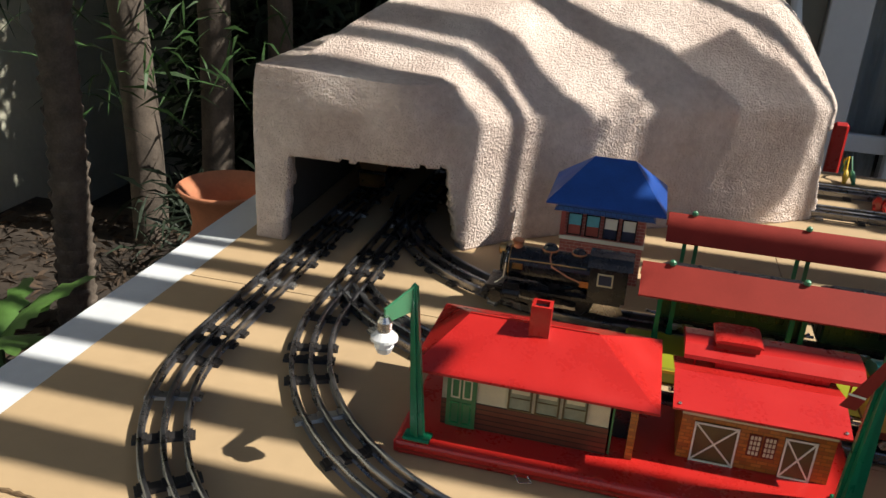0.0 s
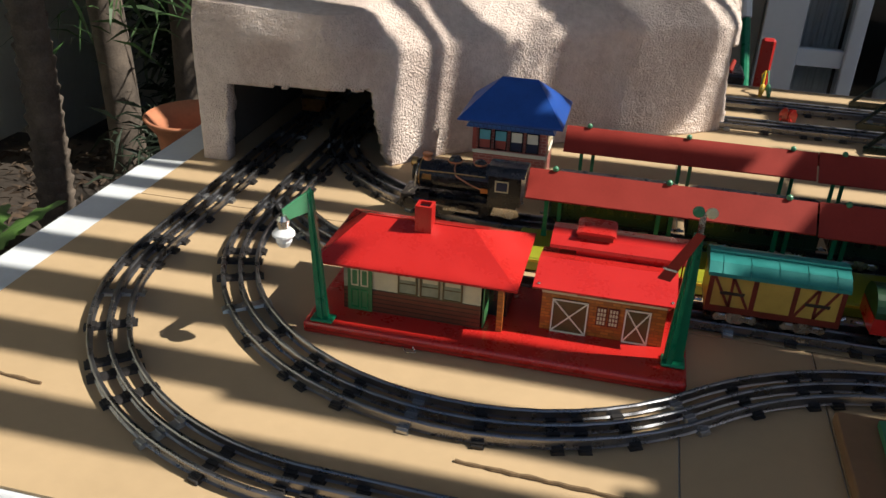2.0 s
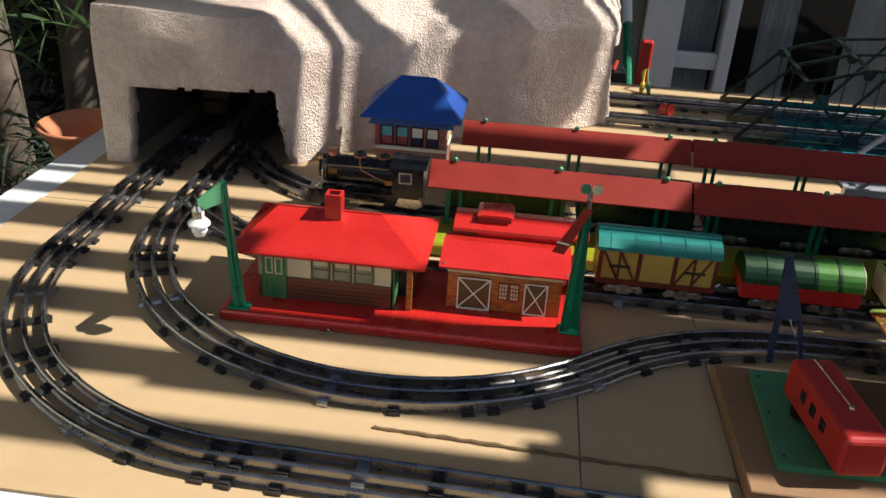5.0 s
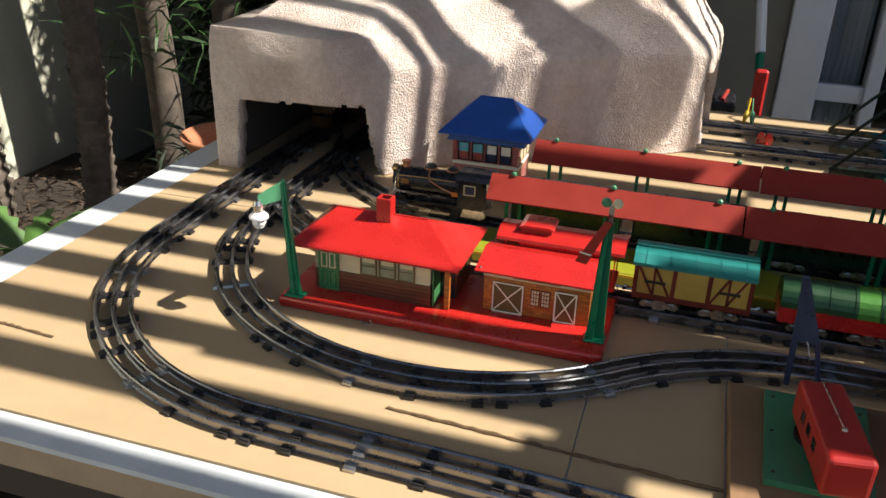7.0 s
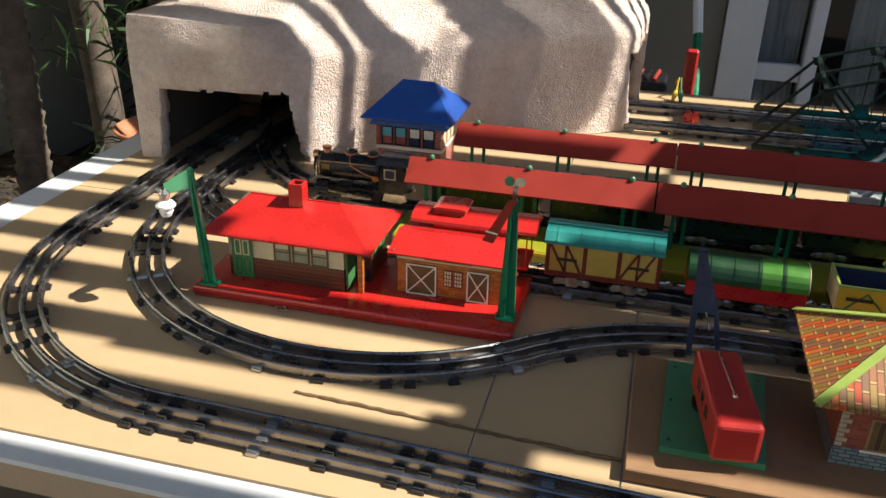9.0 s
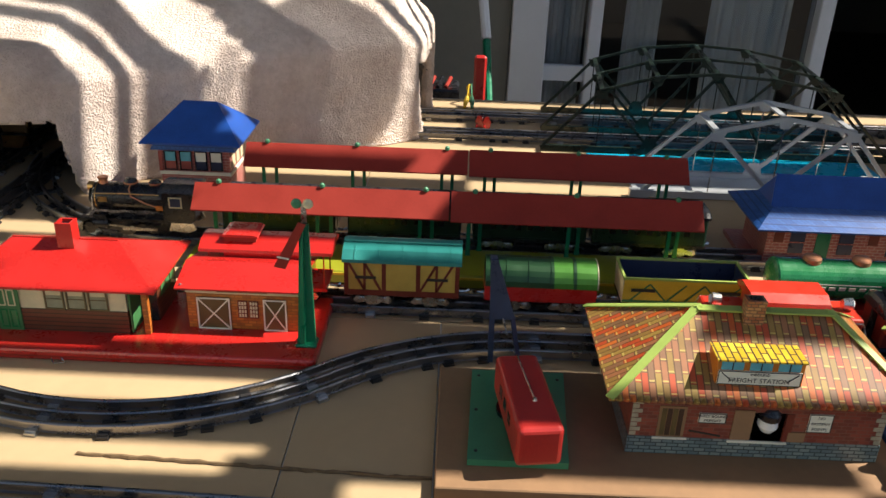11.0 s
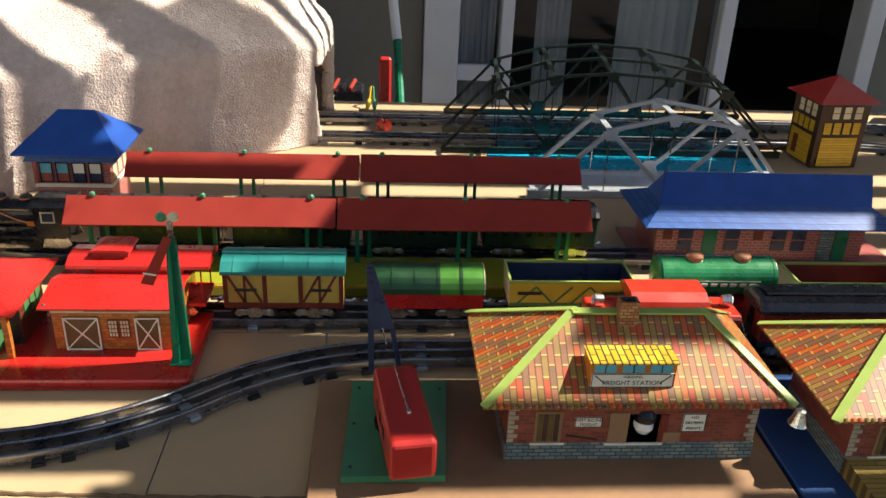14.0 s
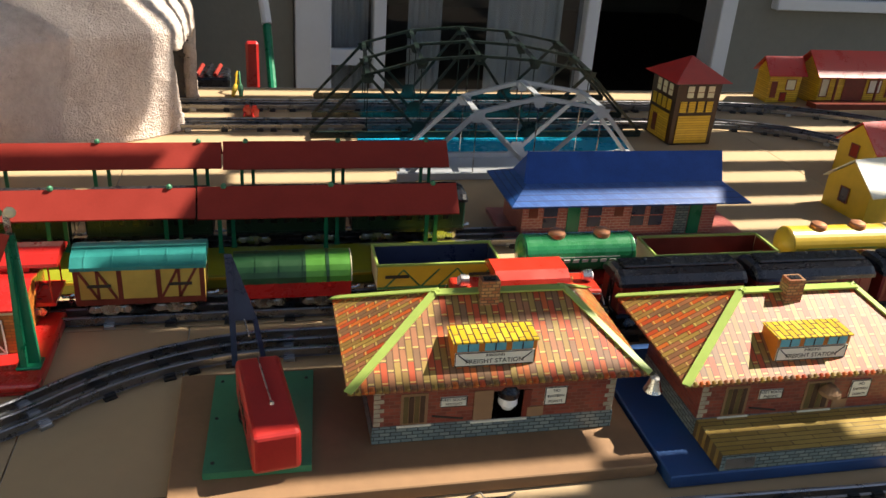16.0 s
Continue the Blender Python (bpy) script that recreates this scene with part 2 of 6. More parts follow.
def pantile(name, across, along, wide=0.0055, long=0.0165, rough=0.5):
    """Printed barrel tiles: columns staggered by half, red and straw tiles taking turns, a dark line between columns and a pale ring at each joint."""
    m = bpy.data.materials.new(name)
    m.use_nodes = True
    nt = m.node_tree
    b = nt.nodes["Principled BSDF"]
    b.inputs["Roughness"].default_value = rough
    b.inputs["Specular IOR Level"].default_value = 0.35
    sep = nt.nodes.new("ShaderNodeSeparateXYZ")
    co = nt.nodes.new("ShaderNodeTexCoord")
    nt.links.new(co.outputs["Object"], sep.inputs[0])

    def calc(op, a, c=None):
        n = nt.nodes.new("ShaderNodeMath")
        n.operation = op
        for k, v in enumerate((a, c)):
            if v is None:
                continue
            if isinstance(v, (int, float)):
                n.inputs[k].default_value = v
            else:
                nt.links.new(v, n.inputs[k])
        return n.outputs[0]

    u = calc("DIVIDE", calc("ADD", sep.outputs[across], 0.0165 + wide * 40), wide)
    col = calc("FLOOR", u)
    odd = calc("MODULO", col, 2.0)
    v = calc("ADD", calc("DIVIDE", calc("ADD", sep.outputs[along], 0.5), long), calc("MULTIPLY", odd, 0.45))
    row = calc("FLOOR", v)
    pick = calc("MODULO", calc("ADD", row, calc("FLOOR", calc("MULTIPLY", col, 0.5))), 2.0)
    cell = nt.nodes.new("ShaderNodeCombineXYZ")
    nt.links.new(col, cell.inputs[0])
    nt.links.new(row, cell.inputs[1])
    wn_ = nt.nodes.new("ShaderNodeTexWhiteNoise")
    wn_.noise_dimensions = "2D"
    nt.links.new(cell.outputs[0], wn_.inputs["Vector"])

    def inks(colours):
        r = nt.nodes.new("ShaderNodeValToRGB")
        r.color_ramp.interpolation = "CONSTANT"
        els = r.color_ramp.elements
        while len(els) < len(colours):
            els.new(0.5)
        for k, c in enumerate(colours):
            els[k].position = k / len(colours)
            els[k].color = (*c, 1)
        nt.links.new(wn_.outputs["Value"], r.inputs["Fac"])
        return r.outputs["Color"]

    def mixed(fac, a, c):
        n = nt.nodes.new("ShaderNodeMix")
        n.data_type = "RGBA"
        nt.links.new(fac, n.inputs["Factor"])
        for key, val in (("A", a), ("B", c)):
            if isinstance(val, tuple):
                n.inputs[key].default_value = (*val, 1)
            else:
                nt.links.new(val, n.inputs[key])
        return n.outputs["Result"]

    reds = inks(((0.50, 0.10, 0.025), (0.44, 0.07, 0.025), (0.52, 0.13, 0.03), (0.32, 0.13, 0.06)))
    straws = inks(((0.30, 0.18, 0.05), (0.23, 0.11, 0.055), (0.27, 0.155, 0.045), (0.33, 0.21, 0.055), (0.21, 0.11, 0.055)))
    out = mixed(pick, reds, straws)
    fu, fv = calc("FRACT", u), calc("FRACT", v)
    ring = calc("LESS_THAN", calc("ABSOLUTE", calc("SUBTRACT", fv, 0.10)), 0.035)
    out = mixed(calc("MULTIPLY", ring, 0.6), out, (0.66, 0.50, 0.14))
    end = calc("LESS_THAN", fv, 0.045)
    gap = calc("GREATER_THAN", calc("ABSOLUTE", calc("SUBTRACT", fu, 0.5)), 0.40)
    out = mixed(calc("MAXIMUM", calc("MULTIPLY", gap, 0.8), calc("MULTIPLY", end, 0.4)), out, (0.085, 0.04, 0.018))
    nz = nt.nodes.new("ShaderNodeTexNoise")
    nz.inputs["Scale"].default_value = 45
    nz.inputs["Detail"].default_value = 6
    nt.links.new(co.outputs["Object"], nz.inputs["Vector"])
    hsv = nt.nodes.new("ShaderNodeHueSaturation")
    nt.links.new(calc("ADD", calc("MULTIPLY", nz.outputs["Fac"], 0.5), 0.75), hsv.inputs["Value"])
    nt.links.new(out, hsv.inputs["Color"])
    nt.links.new(hsv.outputs["Color"], b.inputs["Base Color"])
    return m


M["tiles_front"] = pantile("roof_tile_litho", "X", "Y")
M["tiles_hip"] = pantile("hip_tile_litho", "Y", "X", rough=0.3)
M["brick_red"] = litho("brick_litho", ((0.21, 0.040, 0.025), (0.25, 0.055, 0.034), (0.17, 0.036, 0.025)), (0.0085, 0.0034), "+Z",
                       mortar=(0.20, 0.085, 0.06), gap=0.10, bump=0.1)
M["brick_rose"] = litho("rose_brick_litho", ((0.38, 0.10, 0.08), (0.33, 0.08, 0.07)), (0.009, 0.004), "+Z", mortar=(0.50, 0.30, 0.26), gap=0.10, bump=0.1)
M["stone_grey"] = litho("stone_litho", ((0.17, 0.22, 0.22), (0.23, 0.27, 0.25), (0.13, 0.17, 0.18)), (0.009, 0.0036), "+Z",
                        mortar=(0.03, 0.04, 0.04), gap=0.14, bump=0.15)
M["clapboard"] = litho("brown_clapboard_litho", ((0.12, 0.035, 0.018), (0.14, 0.042, 0.02)), (0.9, 0.0046), "+Z", mortar=(0.03, 0.01, 0.006), gap=0.12)
M["brick_orange"] = litho("orange_brick_litho", ((0.45, 0.13, 0.02), (0.52, 0.17, 0.03), (0.36, 0.10, 0.02)), (0.008, 0.0032), "+Z",
                          mortar=(0.25, 0.09, 0.02), gap=0.12, bump=0.1)
M["deck"] = litho("plank_litho", ((0.36, 0.24, 0.06), (0.40, 0.28, 0.08), (0.30, 0.20, 0.05)), (0.045, 0.0052), "XY", mortar=(0.10, 0.06, 0.02), gap=0.1)
M["blue_shingle"] = litho("blue_shingle_litho", ((0.018, 0.08, 0.29), (0.024, 0.10, 0.34)), (0.006, 0.0042), "+Z", mortar=(0.01, 0.045, 0.18), gap=0.12)
M["yellow_board"] = litho("yellow_board_litho", ((0.60, 0.36, 0.02), (0.66, 0.41, 0.03)), (0.5, 0.0045), "+Z", mortar=(0.35, 0.2, 0.01), gap=0.12)
M["chimney_brick"] = litho("chimney_litho", ((0.28, 0.10, 0.05), (0.38, 0.20, 0.10)), (0.006, 0.003), "+Z", mortar=(0.1, 0.06, 0.04), gap=0.15)


# ---------------------------------------------------------------- mesh helpers
def link(name, bm, material, smooth=False):
    me = bpy.data.meshes.new(name)
    bmesh.ops.recalc_face_normals(bm, faces=bm.faces)
    bm.to_mesh(me)
    bm.free()
    for m in (material if isinstance(material, (list, tuple)) else [material]):
        me.materials.append(M[m] if isinstance(m, str) else m)
    if smooth:
        for p in me.polygons:
            p.use_smooth = True
    return new(name, me)


def part(name, bm, material, parent, label="", at=None, smooth=False):
    ob = link(name, bm, material, smooth)
    ob.parent = parent
    if at is not None:
        ob.matrix_basis = at
    if label:
        tagged(ob, label)
    return ob


def thing(name, m, label, category, group="", kind=""):
    ob = new(name)
    ob.empty_display_size = 0.02
    ob.matrix_basis = m
    return tagged(ob, label, category, group, kind)


def box(x0, y0, z0, x1, y1, z1, bevel=0.0, bm=None, seg=1):
    bm = bm or bmesh.new()
    vs = [bm.verts.new((x, y, z)) for z in (z0, z1) for x, y in ((x0, y0), (x1, y0), (x1, y1), (x0, y1))]
    fs = [bm.faces.new([vs[i] for i in q]) for q in
          ((3, 2, 1, 0), (4, 5, 6, 7), (0, 1, 5, 4), (1, 2, 6, 5), (2, 3, 7, 6), (3, 0, 4, 7))]
    if bevel:
        es = list({e for f in fs for e in f.edges})
        bmesh.ops.bevel(bm, geom=es, offset=bevel, segments=seg, affect="EDGES", profile=0.5)
    return bm


def hull(points, faces, bm=None):
    bm = bm or bmesh.new()
    vs = [bm.verts.new(p) for p in points]
    for f in faces:
        bm.faces.new([vs[i] for i in f])
    return bm


def prism(poly, axis, a, b, bm=None):
    """A polygon in the plane across axis ('x': (y, z), 'y': (x, z), 'z': (x, y)), pulled from a to b."""
    bm = bm or bmesh.new()
    def at(p, d):
        return {"x": (d, p[0], p[1]), "y": (p[0], d, p[1]), "z": (p[0], p[1], d)}[axis]
    lo = [bm.verts.new(at(p, a)) for p in poly]
    hi = [bm.verts.new(at(p, b)) for p in poly]
    bm.faces.new(lo)
    bm.faces.new(hi[::-1])
    n = len(poly)
    for i in range(n):
        bm.faces.new((lo[i], lo[(i + 1) % n], hi[(i + 1) % n], hi[i]))
    return bm


def lathe(profile, n=16, bm=None, centre=(0, 0, 0)):
    """A profile of (radius, z) turned about z."""
    bm = bm or bmesh.new()
    rings = []
    for r, z in profile:
        rings.append([bm.verts.new((centre[0] + r * math.cos(2 * math.pi * k / n), centre[1] + r * math.sin(2 * math.pi * k / n),
                                    centre[2] + z)) for k in range(n)])
    for a, b in zip(rings, rings[1:]):
        for k in range(n):
            bm.faces.new((a[k], a[(k + 1) % n], b[(k + 1) % n], b[k]))
    bm.faces.new(rings[0][::-1])
    bm.faces.new(rings[-1])
    return bm


def bar(p, q, w, h, bm=None):
    """A straight bar of section w x h between two points."""
    bm = bm or bmesh.new()
    p, q = Vector(p), Vector(q)
    d = (q - p).normalized()
    up = Vector((0, 0, 1)) if abs(d.z) < 0.95 else Vector((0, 1, 0))
    s = d.cross(up).normalized()
    u = s.cross(d)
    vs = [bm.verts.new(e + s * a * w / 2 + u * b * h / 2) for e in (p, q) for a, b in ((-1, -1), (1, -1), (1, 1), (-1, 1))]
    for f in ((3, 2, 1, 0), (4, 5, 6, 7), (0, 1, 5, 4), (1, 2, 6, 5), (2, 3, 7, 6), (3, 0, 4, 7)):
        bm.faces.new([vs[i] for i in f])
    return bm


def tube(points, r, n=8, bm=None):
    bm = bm or bmesh.new()
    pts = [Vector(p) for p in points]
    rad = r if isinstance(r, (list, tuple)) else [r] * len(pts)
    rings = []
    for i, p in enumerate(pts):
        d = (pts[min(i + 1, len(pts) - 1)] - pts[max(i - 1, 0)]).normalized()
        a = d.cross(Vector((0, 0, 1)) if abs(d.z) < 0.9 else Vector((1, 0, 0))).normalized()
        b = d.cross(a)
        rings.append([bm.verts.new(p + (a * math.cos(2 * math.pi * k / n) + b * math.sin(2 * math.pi * k / n)) * rad[i]) for k in range(n)])
    for s, t in zip(rings, rings[1:]):
        for k in range(n):
            bm.faces.new((s[k], s[(k + 1) % n], t[(k + 1) % n], t[k]))
    bm.faces.new(rings[0][::-1])
    bm.faces.new(rings[-1])
    return bm


# ---------------------------------------------------------------- setting
tagged(link("ground", box(-9, -7, -0.9, 11, 9, -0.74), "ground"), "dark soil and patio ground", "ground", kind="structure")

table = thing("table", pose(0, 0, 0), "white painted table carrying the train layout", "table")
part("tabletop", prism([(-0.31, -0.2785), (2.7, -0.2785), (2.7, 1.01), (-0.30, 1.01), (-0.345, 0.99), (-0.368, 0.94), (-0.368, -0.25), (-0.355, -0.272)], "z",
                       -0.0085, -0.003), "table_white", table)
part("edge_band", prism([(-0.31, -0.2775), (2.69, -0.2775), (2.69, -0.25), (-0.345, -0.25), (-0.353, -0.270)], "z", -0.036, -0.0087), "table_wood", table, "worn pinkish wooden table edge")
part("side_band", box(-0.366, -0.2495, -0.036, -0.345, 0.93, -0.0087), "table_wood", table)
# Added apron, set back; the shade below the edge is put into its colour.
part("apron", box(-0.30, -0.235, -0.12, 2.62, -0.215, -0.0362), "shade", table, "set-back apron, coloured dark for the shade under the table edge")
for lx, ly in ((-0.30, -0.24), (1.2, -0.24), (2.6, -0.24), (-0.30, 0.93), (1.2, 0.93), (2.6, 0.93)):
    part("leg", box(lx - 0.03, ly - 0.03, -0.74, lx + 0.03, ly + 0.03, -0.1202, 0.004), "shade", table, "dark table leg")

# flattened cartons laid edge to edge
for k, (x0, y0, x1, y1) in enumerate(((-0.315, -0.250, 0.345, 0.228), (-0.312, 0.2295, 0.345, 0.999), (0.3465, -0.250, 0.468, 0.10),
                                      (0.3465, 0.1015, 1.42, 0.999), (0.4695, -0.250, 1.42, 0.10), (1.4215, -0.250, 2.6, 0.999))):
    tagged(link("cardboard_sheet", box(x0, y0, -0.0028, x1, y1, 0.0 - 0.0001 * k), "cardboard"),
           "flat tan corrugated cardboard sheet lying on the table", "cardboard", "cardboard sheets")
for p, q in (((0.178, -0.1365), (0.468, -0.149)), ((-0.36, -0.128), (-0.180, -0.140))):
    n = 40
    a, b = Vector((*p, 0.0008)), Vector((*q, 0.0008))
    bm = tube([a.lerp(b, k / n) + Vector((0, random.uniform(-0.0007, 0.0007), random.uniform(-0.0003, 0.0005))) for k in range(n + 1)],
              [random.uniform(0.0011, 0.0022) for k in range(n + 1)], 6)
    tagged(link("cardboard_slit", bm, "cardboard_cut"), "torn dark slit with frayed fluting in the cardboard", "slit", "cardboard slits")

# house wall with a wide glazed door
WY = 2.40
wall = new("wall_north")
tagged(wall, "olive grey stucco house wall", "wall", kind="structure")
part("wall_left", box(-6, WY, -0.74, 0.66, WY + 0.2, 1.75), "wall", wall)
part("wall_right", box(2.365, WY, -0.74, 9, WY + 0.2, 1.75), "wall", wall)
part("wall_head", box(0.66, WY, 1.35, 2.365, WY + 0.2, 1.75), "wall", wall)
roof = tagged(new("roof"), "shallow house roof with an eave", "roof", kind="structure")
part("roof_slab", box(-6.2, WY - 0.25, 1.7505, 9.2, 7.0, 1.85), "shade", roof)
room = tagged(new("room_shell"), "dark room behind the glazed door", "room", kind="structure")
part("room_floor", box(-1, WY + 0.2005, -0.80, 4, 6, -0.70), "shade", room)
part("room_back", box(-1, 6, -0.70, 4, 6.1, 1.75), "wall", room)
part("room_side", box(-1.1, WY + 0.2005, -0.70, -1.0, 6.1, 1.75), "wall", room)
part("room_side", box(4.0, WY + 0.2005, -0.70, 4.1, 6.1, 1.75), "wall", room)
door = tagged(new("door_1"), "white framed sliding glass door, one leaf open", "door", kind="structure")
for x0, x1, y0 in ((0.664, 0.792, -0.03), (0.948, 0.994, 0.01), (1.760, 1.812, 0.0), (2.298, 2.363, -0.03)):
    part("door_frame", box(x0, WY + y0, -0.72, x1, WY + 0.10, 1.349, 0.004), "white", door)
part("muntin", box(0.7922, WY + 0.03, -0.305, 0.9478, WY + 0.07, -0.245, 0.003), "white", door)
part("muntin", box(0.7922, WY + 0.03, 0.20, 0.9478, WY + 0.07, 0.26, 0.003), "white", door)
part("bottom_rail", box(0.7922, WY + 0.02, -0.72, 0.9478, WY + 0.08, -0.47, 0.003), "white", door)
part("bottom_rail", box(0.9942, WY + 0.03, -0.72, 1.7598, WY + 0.08, -0.56, 0.003), "white", door)
part("pane", box(0.7924, WY + 0.048, -0.469, 0.9476, WY + 0.053, 1.34), "glass", door).visible_shadow = False
part("pane", box(0.9944, WY + 0.052, -0.559, 1.7596, WY + 0.057, 1.34), "glass", door).visible_shadow = False
# Curtains widened close behind the panes, standing in for grey reflections in the glass.
for x0, x1 in ((0.80, 0.94), (1.09, 1.22), (1.40, 1.70)):
    bm = bmesh.new()
    n = 24
    lo, hi = [], []
    for k in range(n + 1):
        x = x0 + (x1 - x0) * k / n
        y = WY + 0.11 + 0.018 * math.sin(k * 1.7)
        lo.append(bm.verts.new((x, y, -0.66)))
        hi.append(bm.verts.new((x, y, 1.3)))
    for k in range(n):
        bm.faces.new((lo[k], lo[k + 1], hi[k + 1], hi[k]))
    tagged(link("curtain", bm, "white", True), "pale pleated curtain behind the glass, also standing in for its reflections", "curtain", "curtains")
window = tagged(new("window_1"), "white window frame and sill on the house wall", "window", kind="structure")
part("window_sill", box(2.52, WY - 0.05, -0.045, 3.9, WY - 0.002, 0.0, 0.004), "white", window)
part("window_frame", box(2.54, WY - 0.03, 0.0005, 2.60, WY - 0.002, 1.2), "white", window)
part("pane", box(2.6005, WY - 0.012, 0.0005, 3.85, WY - 0.004, 1.2), "glass", window)
wall = tagged(new("wall_west"), "pale cream stucco garden wall", "wall", kind="structure")
part("wall_face", box(-1.98, -6, -0.74, -1.82, WY - 0.002, 1.3), "cream_wall", wall)

# unseen pergola overhead: rafters and battens that stripe the layout
PZ = 1.15
SH = Vector((SUN_FROM.x / SUN_FROM.z * PZ, SUN_FROM.y / SUN_FROM.z * PZ))
pergola = thing("pergola", pose(SH.x, SH.y, PZ), "unseen timber patio pergola with battens placed to stripe and shade the layout", "pergola")
# Besides the stripes, unseen battens are added wherever a spot needs shade.
BATTENS = [
    # y from, y to, x from, x to: the shade that each gives on the table
    (-0.60, -0.258, -2.0, 3.0), (-0.199, -0.152, -2.0, 0.40), (-0.106, -0.060, -2.0, -0.02), (-0.116, -0.060, -0.0195, 0.3345),
    (-0.018, 0.030, -2.0, -0.03), (-0.022, 0.004, -0.0295, 0.14), (-0.022, 0.018, 0.1405, 0.3345), (0.066, 0.110, -2.0, -0.03),
    (0.152, 0.215, -2.0, 0.10), (0.248, 0.282, -2.0, 0.10),
    # over the mountain
    (0.318, 0.338, -2.0, -0.26), (0.3465, 0.372, -2.0, -0.26), (0.318, 0.372, -0.2595, 0.35), (0.3725, 0.411, -2.0, 0.06),
    (0.446, 0.466, -2.0, 0.5), (0.477, 0.521, -2.0, -0.03), (0.477, 0.530, -0.0295, 0.5),
    (0.588, 0.628, -2.0, -0.09), (0.580, 0.628, -0.0895, -0.05), (0.572, 0.628, -0.0495, -0.01), (0.564, 0.628, -0.0095, 0.03), (0.557, 0.628, 0.0305, 0.5),
    (0.708, 0.726, -2.0, 0.5), (0.765, 0.785, -2.0, 0.5), (0.83, 0.86, -2.0, 0.5), (0.905, 0.935, -2.0, 0.5), (0.98, 1.10, -2.0, 3.0),
    # over the freight stations and the sidings
    (-0.2575, -0.178, 0.4005, 1.06), (-0.155, -0.128, 0.31, 0.80), (-0.1275, -0.072, 0.335, 0.53), (-0.092, -0.072, 0.60, 0.735),
    (-0.0715, 0.0, 0.335, 0.53), (-0.0715, 0.0, 0.60, 0.735), (-0.050, 0.0, 1.10, 3.0), (0.0005, 0.012, 0.335, 0.50), (0.0005, 0.012, 0.68, 3.0), (0.0125, 0.100, 0.335, 0.66), (0.0125, 0.100, 0.83, 3.0),
    (0.112, 0.1375, 0.10, 1.02), (0.138, 0.49, 0.5005, 0.70), (0.138, 0.4455, 0.40, 0.50), (0.138, 0.205, 0.7005, 1.08), (0.262, 0.49, 0.7005, 1.08),
    # the one from y 1.95 to 2.40 is added to darken the garden
    (0.53, 0.672, 0.5005, 1.10), (0.70, 0.757, 0.5005, 1.10), (0.80, 0.86, 0.5005, 1.10), (0.915, 0.945, 0.5005, 1.10), (1.95, 2.40, -3.0, 1.0), (-0.178, -0.1585, 0.80, 1.0),
    (0.32, 0.375, 1.0805, 3.0), (0.405, 0.465, 1.0805, 3.0), (0.51, 0.56, 1.1005, 3.0), (0.61, 0.72, 1.1005, 3.0), (0.75, 0.86, 1.1005, 3.0),
    (0.88, 0.93, 1.1005, 3.0), (0.165, 0.29, 1.0805, 3.0),
]
# thin unseen slats, added to halve the sun on the mountain's right shoulder
BATTENS += [(0.6305 + 0.009 * k, 0.6368 + 0.009 * k, -0.01 + 0.006 * k, 0.335) for k in range(7)]
# three more, added to soften the shade's edge beside the lit band
BATTENS += [(0.540 + 0.008 * k, 0.5425 + 0.008 * k, -0.02 - 0.01 * k, 0.06 - 0.03 * k) for k in range(3)]
for y0, y1, x0, x1 in BATTENS:
    part("batten", box(x0, y0, 0, x1, y1, 0.012), "shade", pergola)
for x in (-2.0, 3.0):
    part("rafter", box(x, -1.6, 0.0125, x + 0.05, 2.0, 0.09), "shade", pergola)
    for y in (-1.55, 1.95):
        part("post", box(x, y - 0.03, -0.74 - PZ, x + 0.06, y + 0.03, 0.0120), "shade", pergola)


# ---------------------------------------------------------------- tracks
GAUGE = 0.0345
RAIL_Z = 0.0115


def arc(cx, cy, r, a0, a1, n=24):
    return [(cx + r * math.cos(radians(a0 + (a1 - a0) * i / n)), cy + r * math.sin(radians(a0 + (a1 - a0) * i / n))) for i in range(n + 1)]


def resample(pts, step):
    out, acc = [Vector(pts[0])], 0.0
    tang = []
    dense = []
    for a, b in zip(pts, pts[1:]):
        a, b = Vector(a), Vector(b)
        n = max(1, int((b - a).length / 0.002))
        dense += [a + (b - a) * i / n for i in range(n)]
    dense.append(Vector(pts[-1]))
    last, res = dense[0], []
    acc = step / 2
    for a, b in zip(dense, dense[1:]):
        acc += (b - a).length
        if acc >= step:
            acc -= step
            res.append((b.copy(), (b - a).normalized()))
    return res


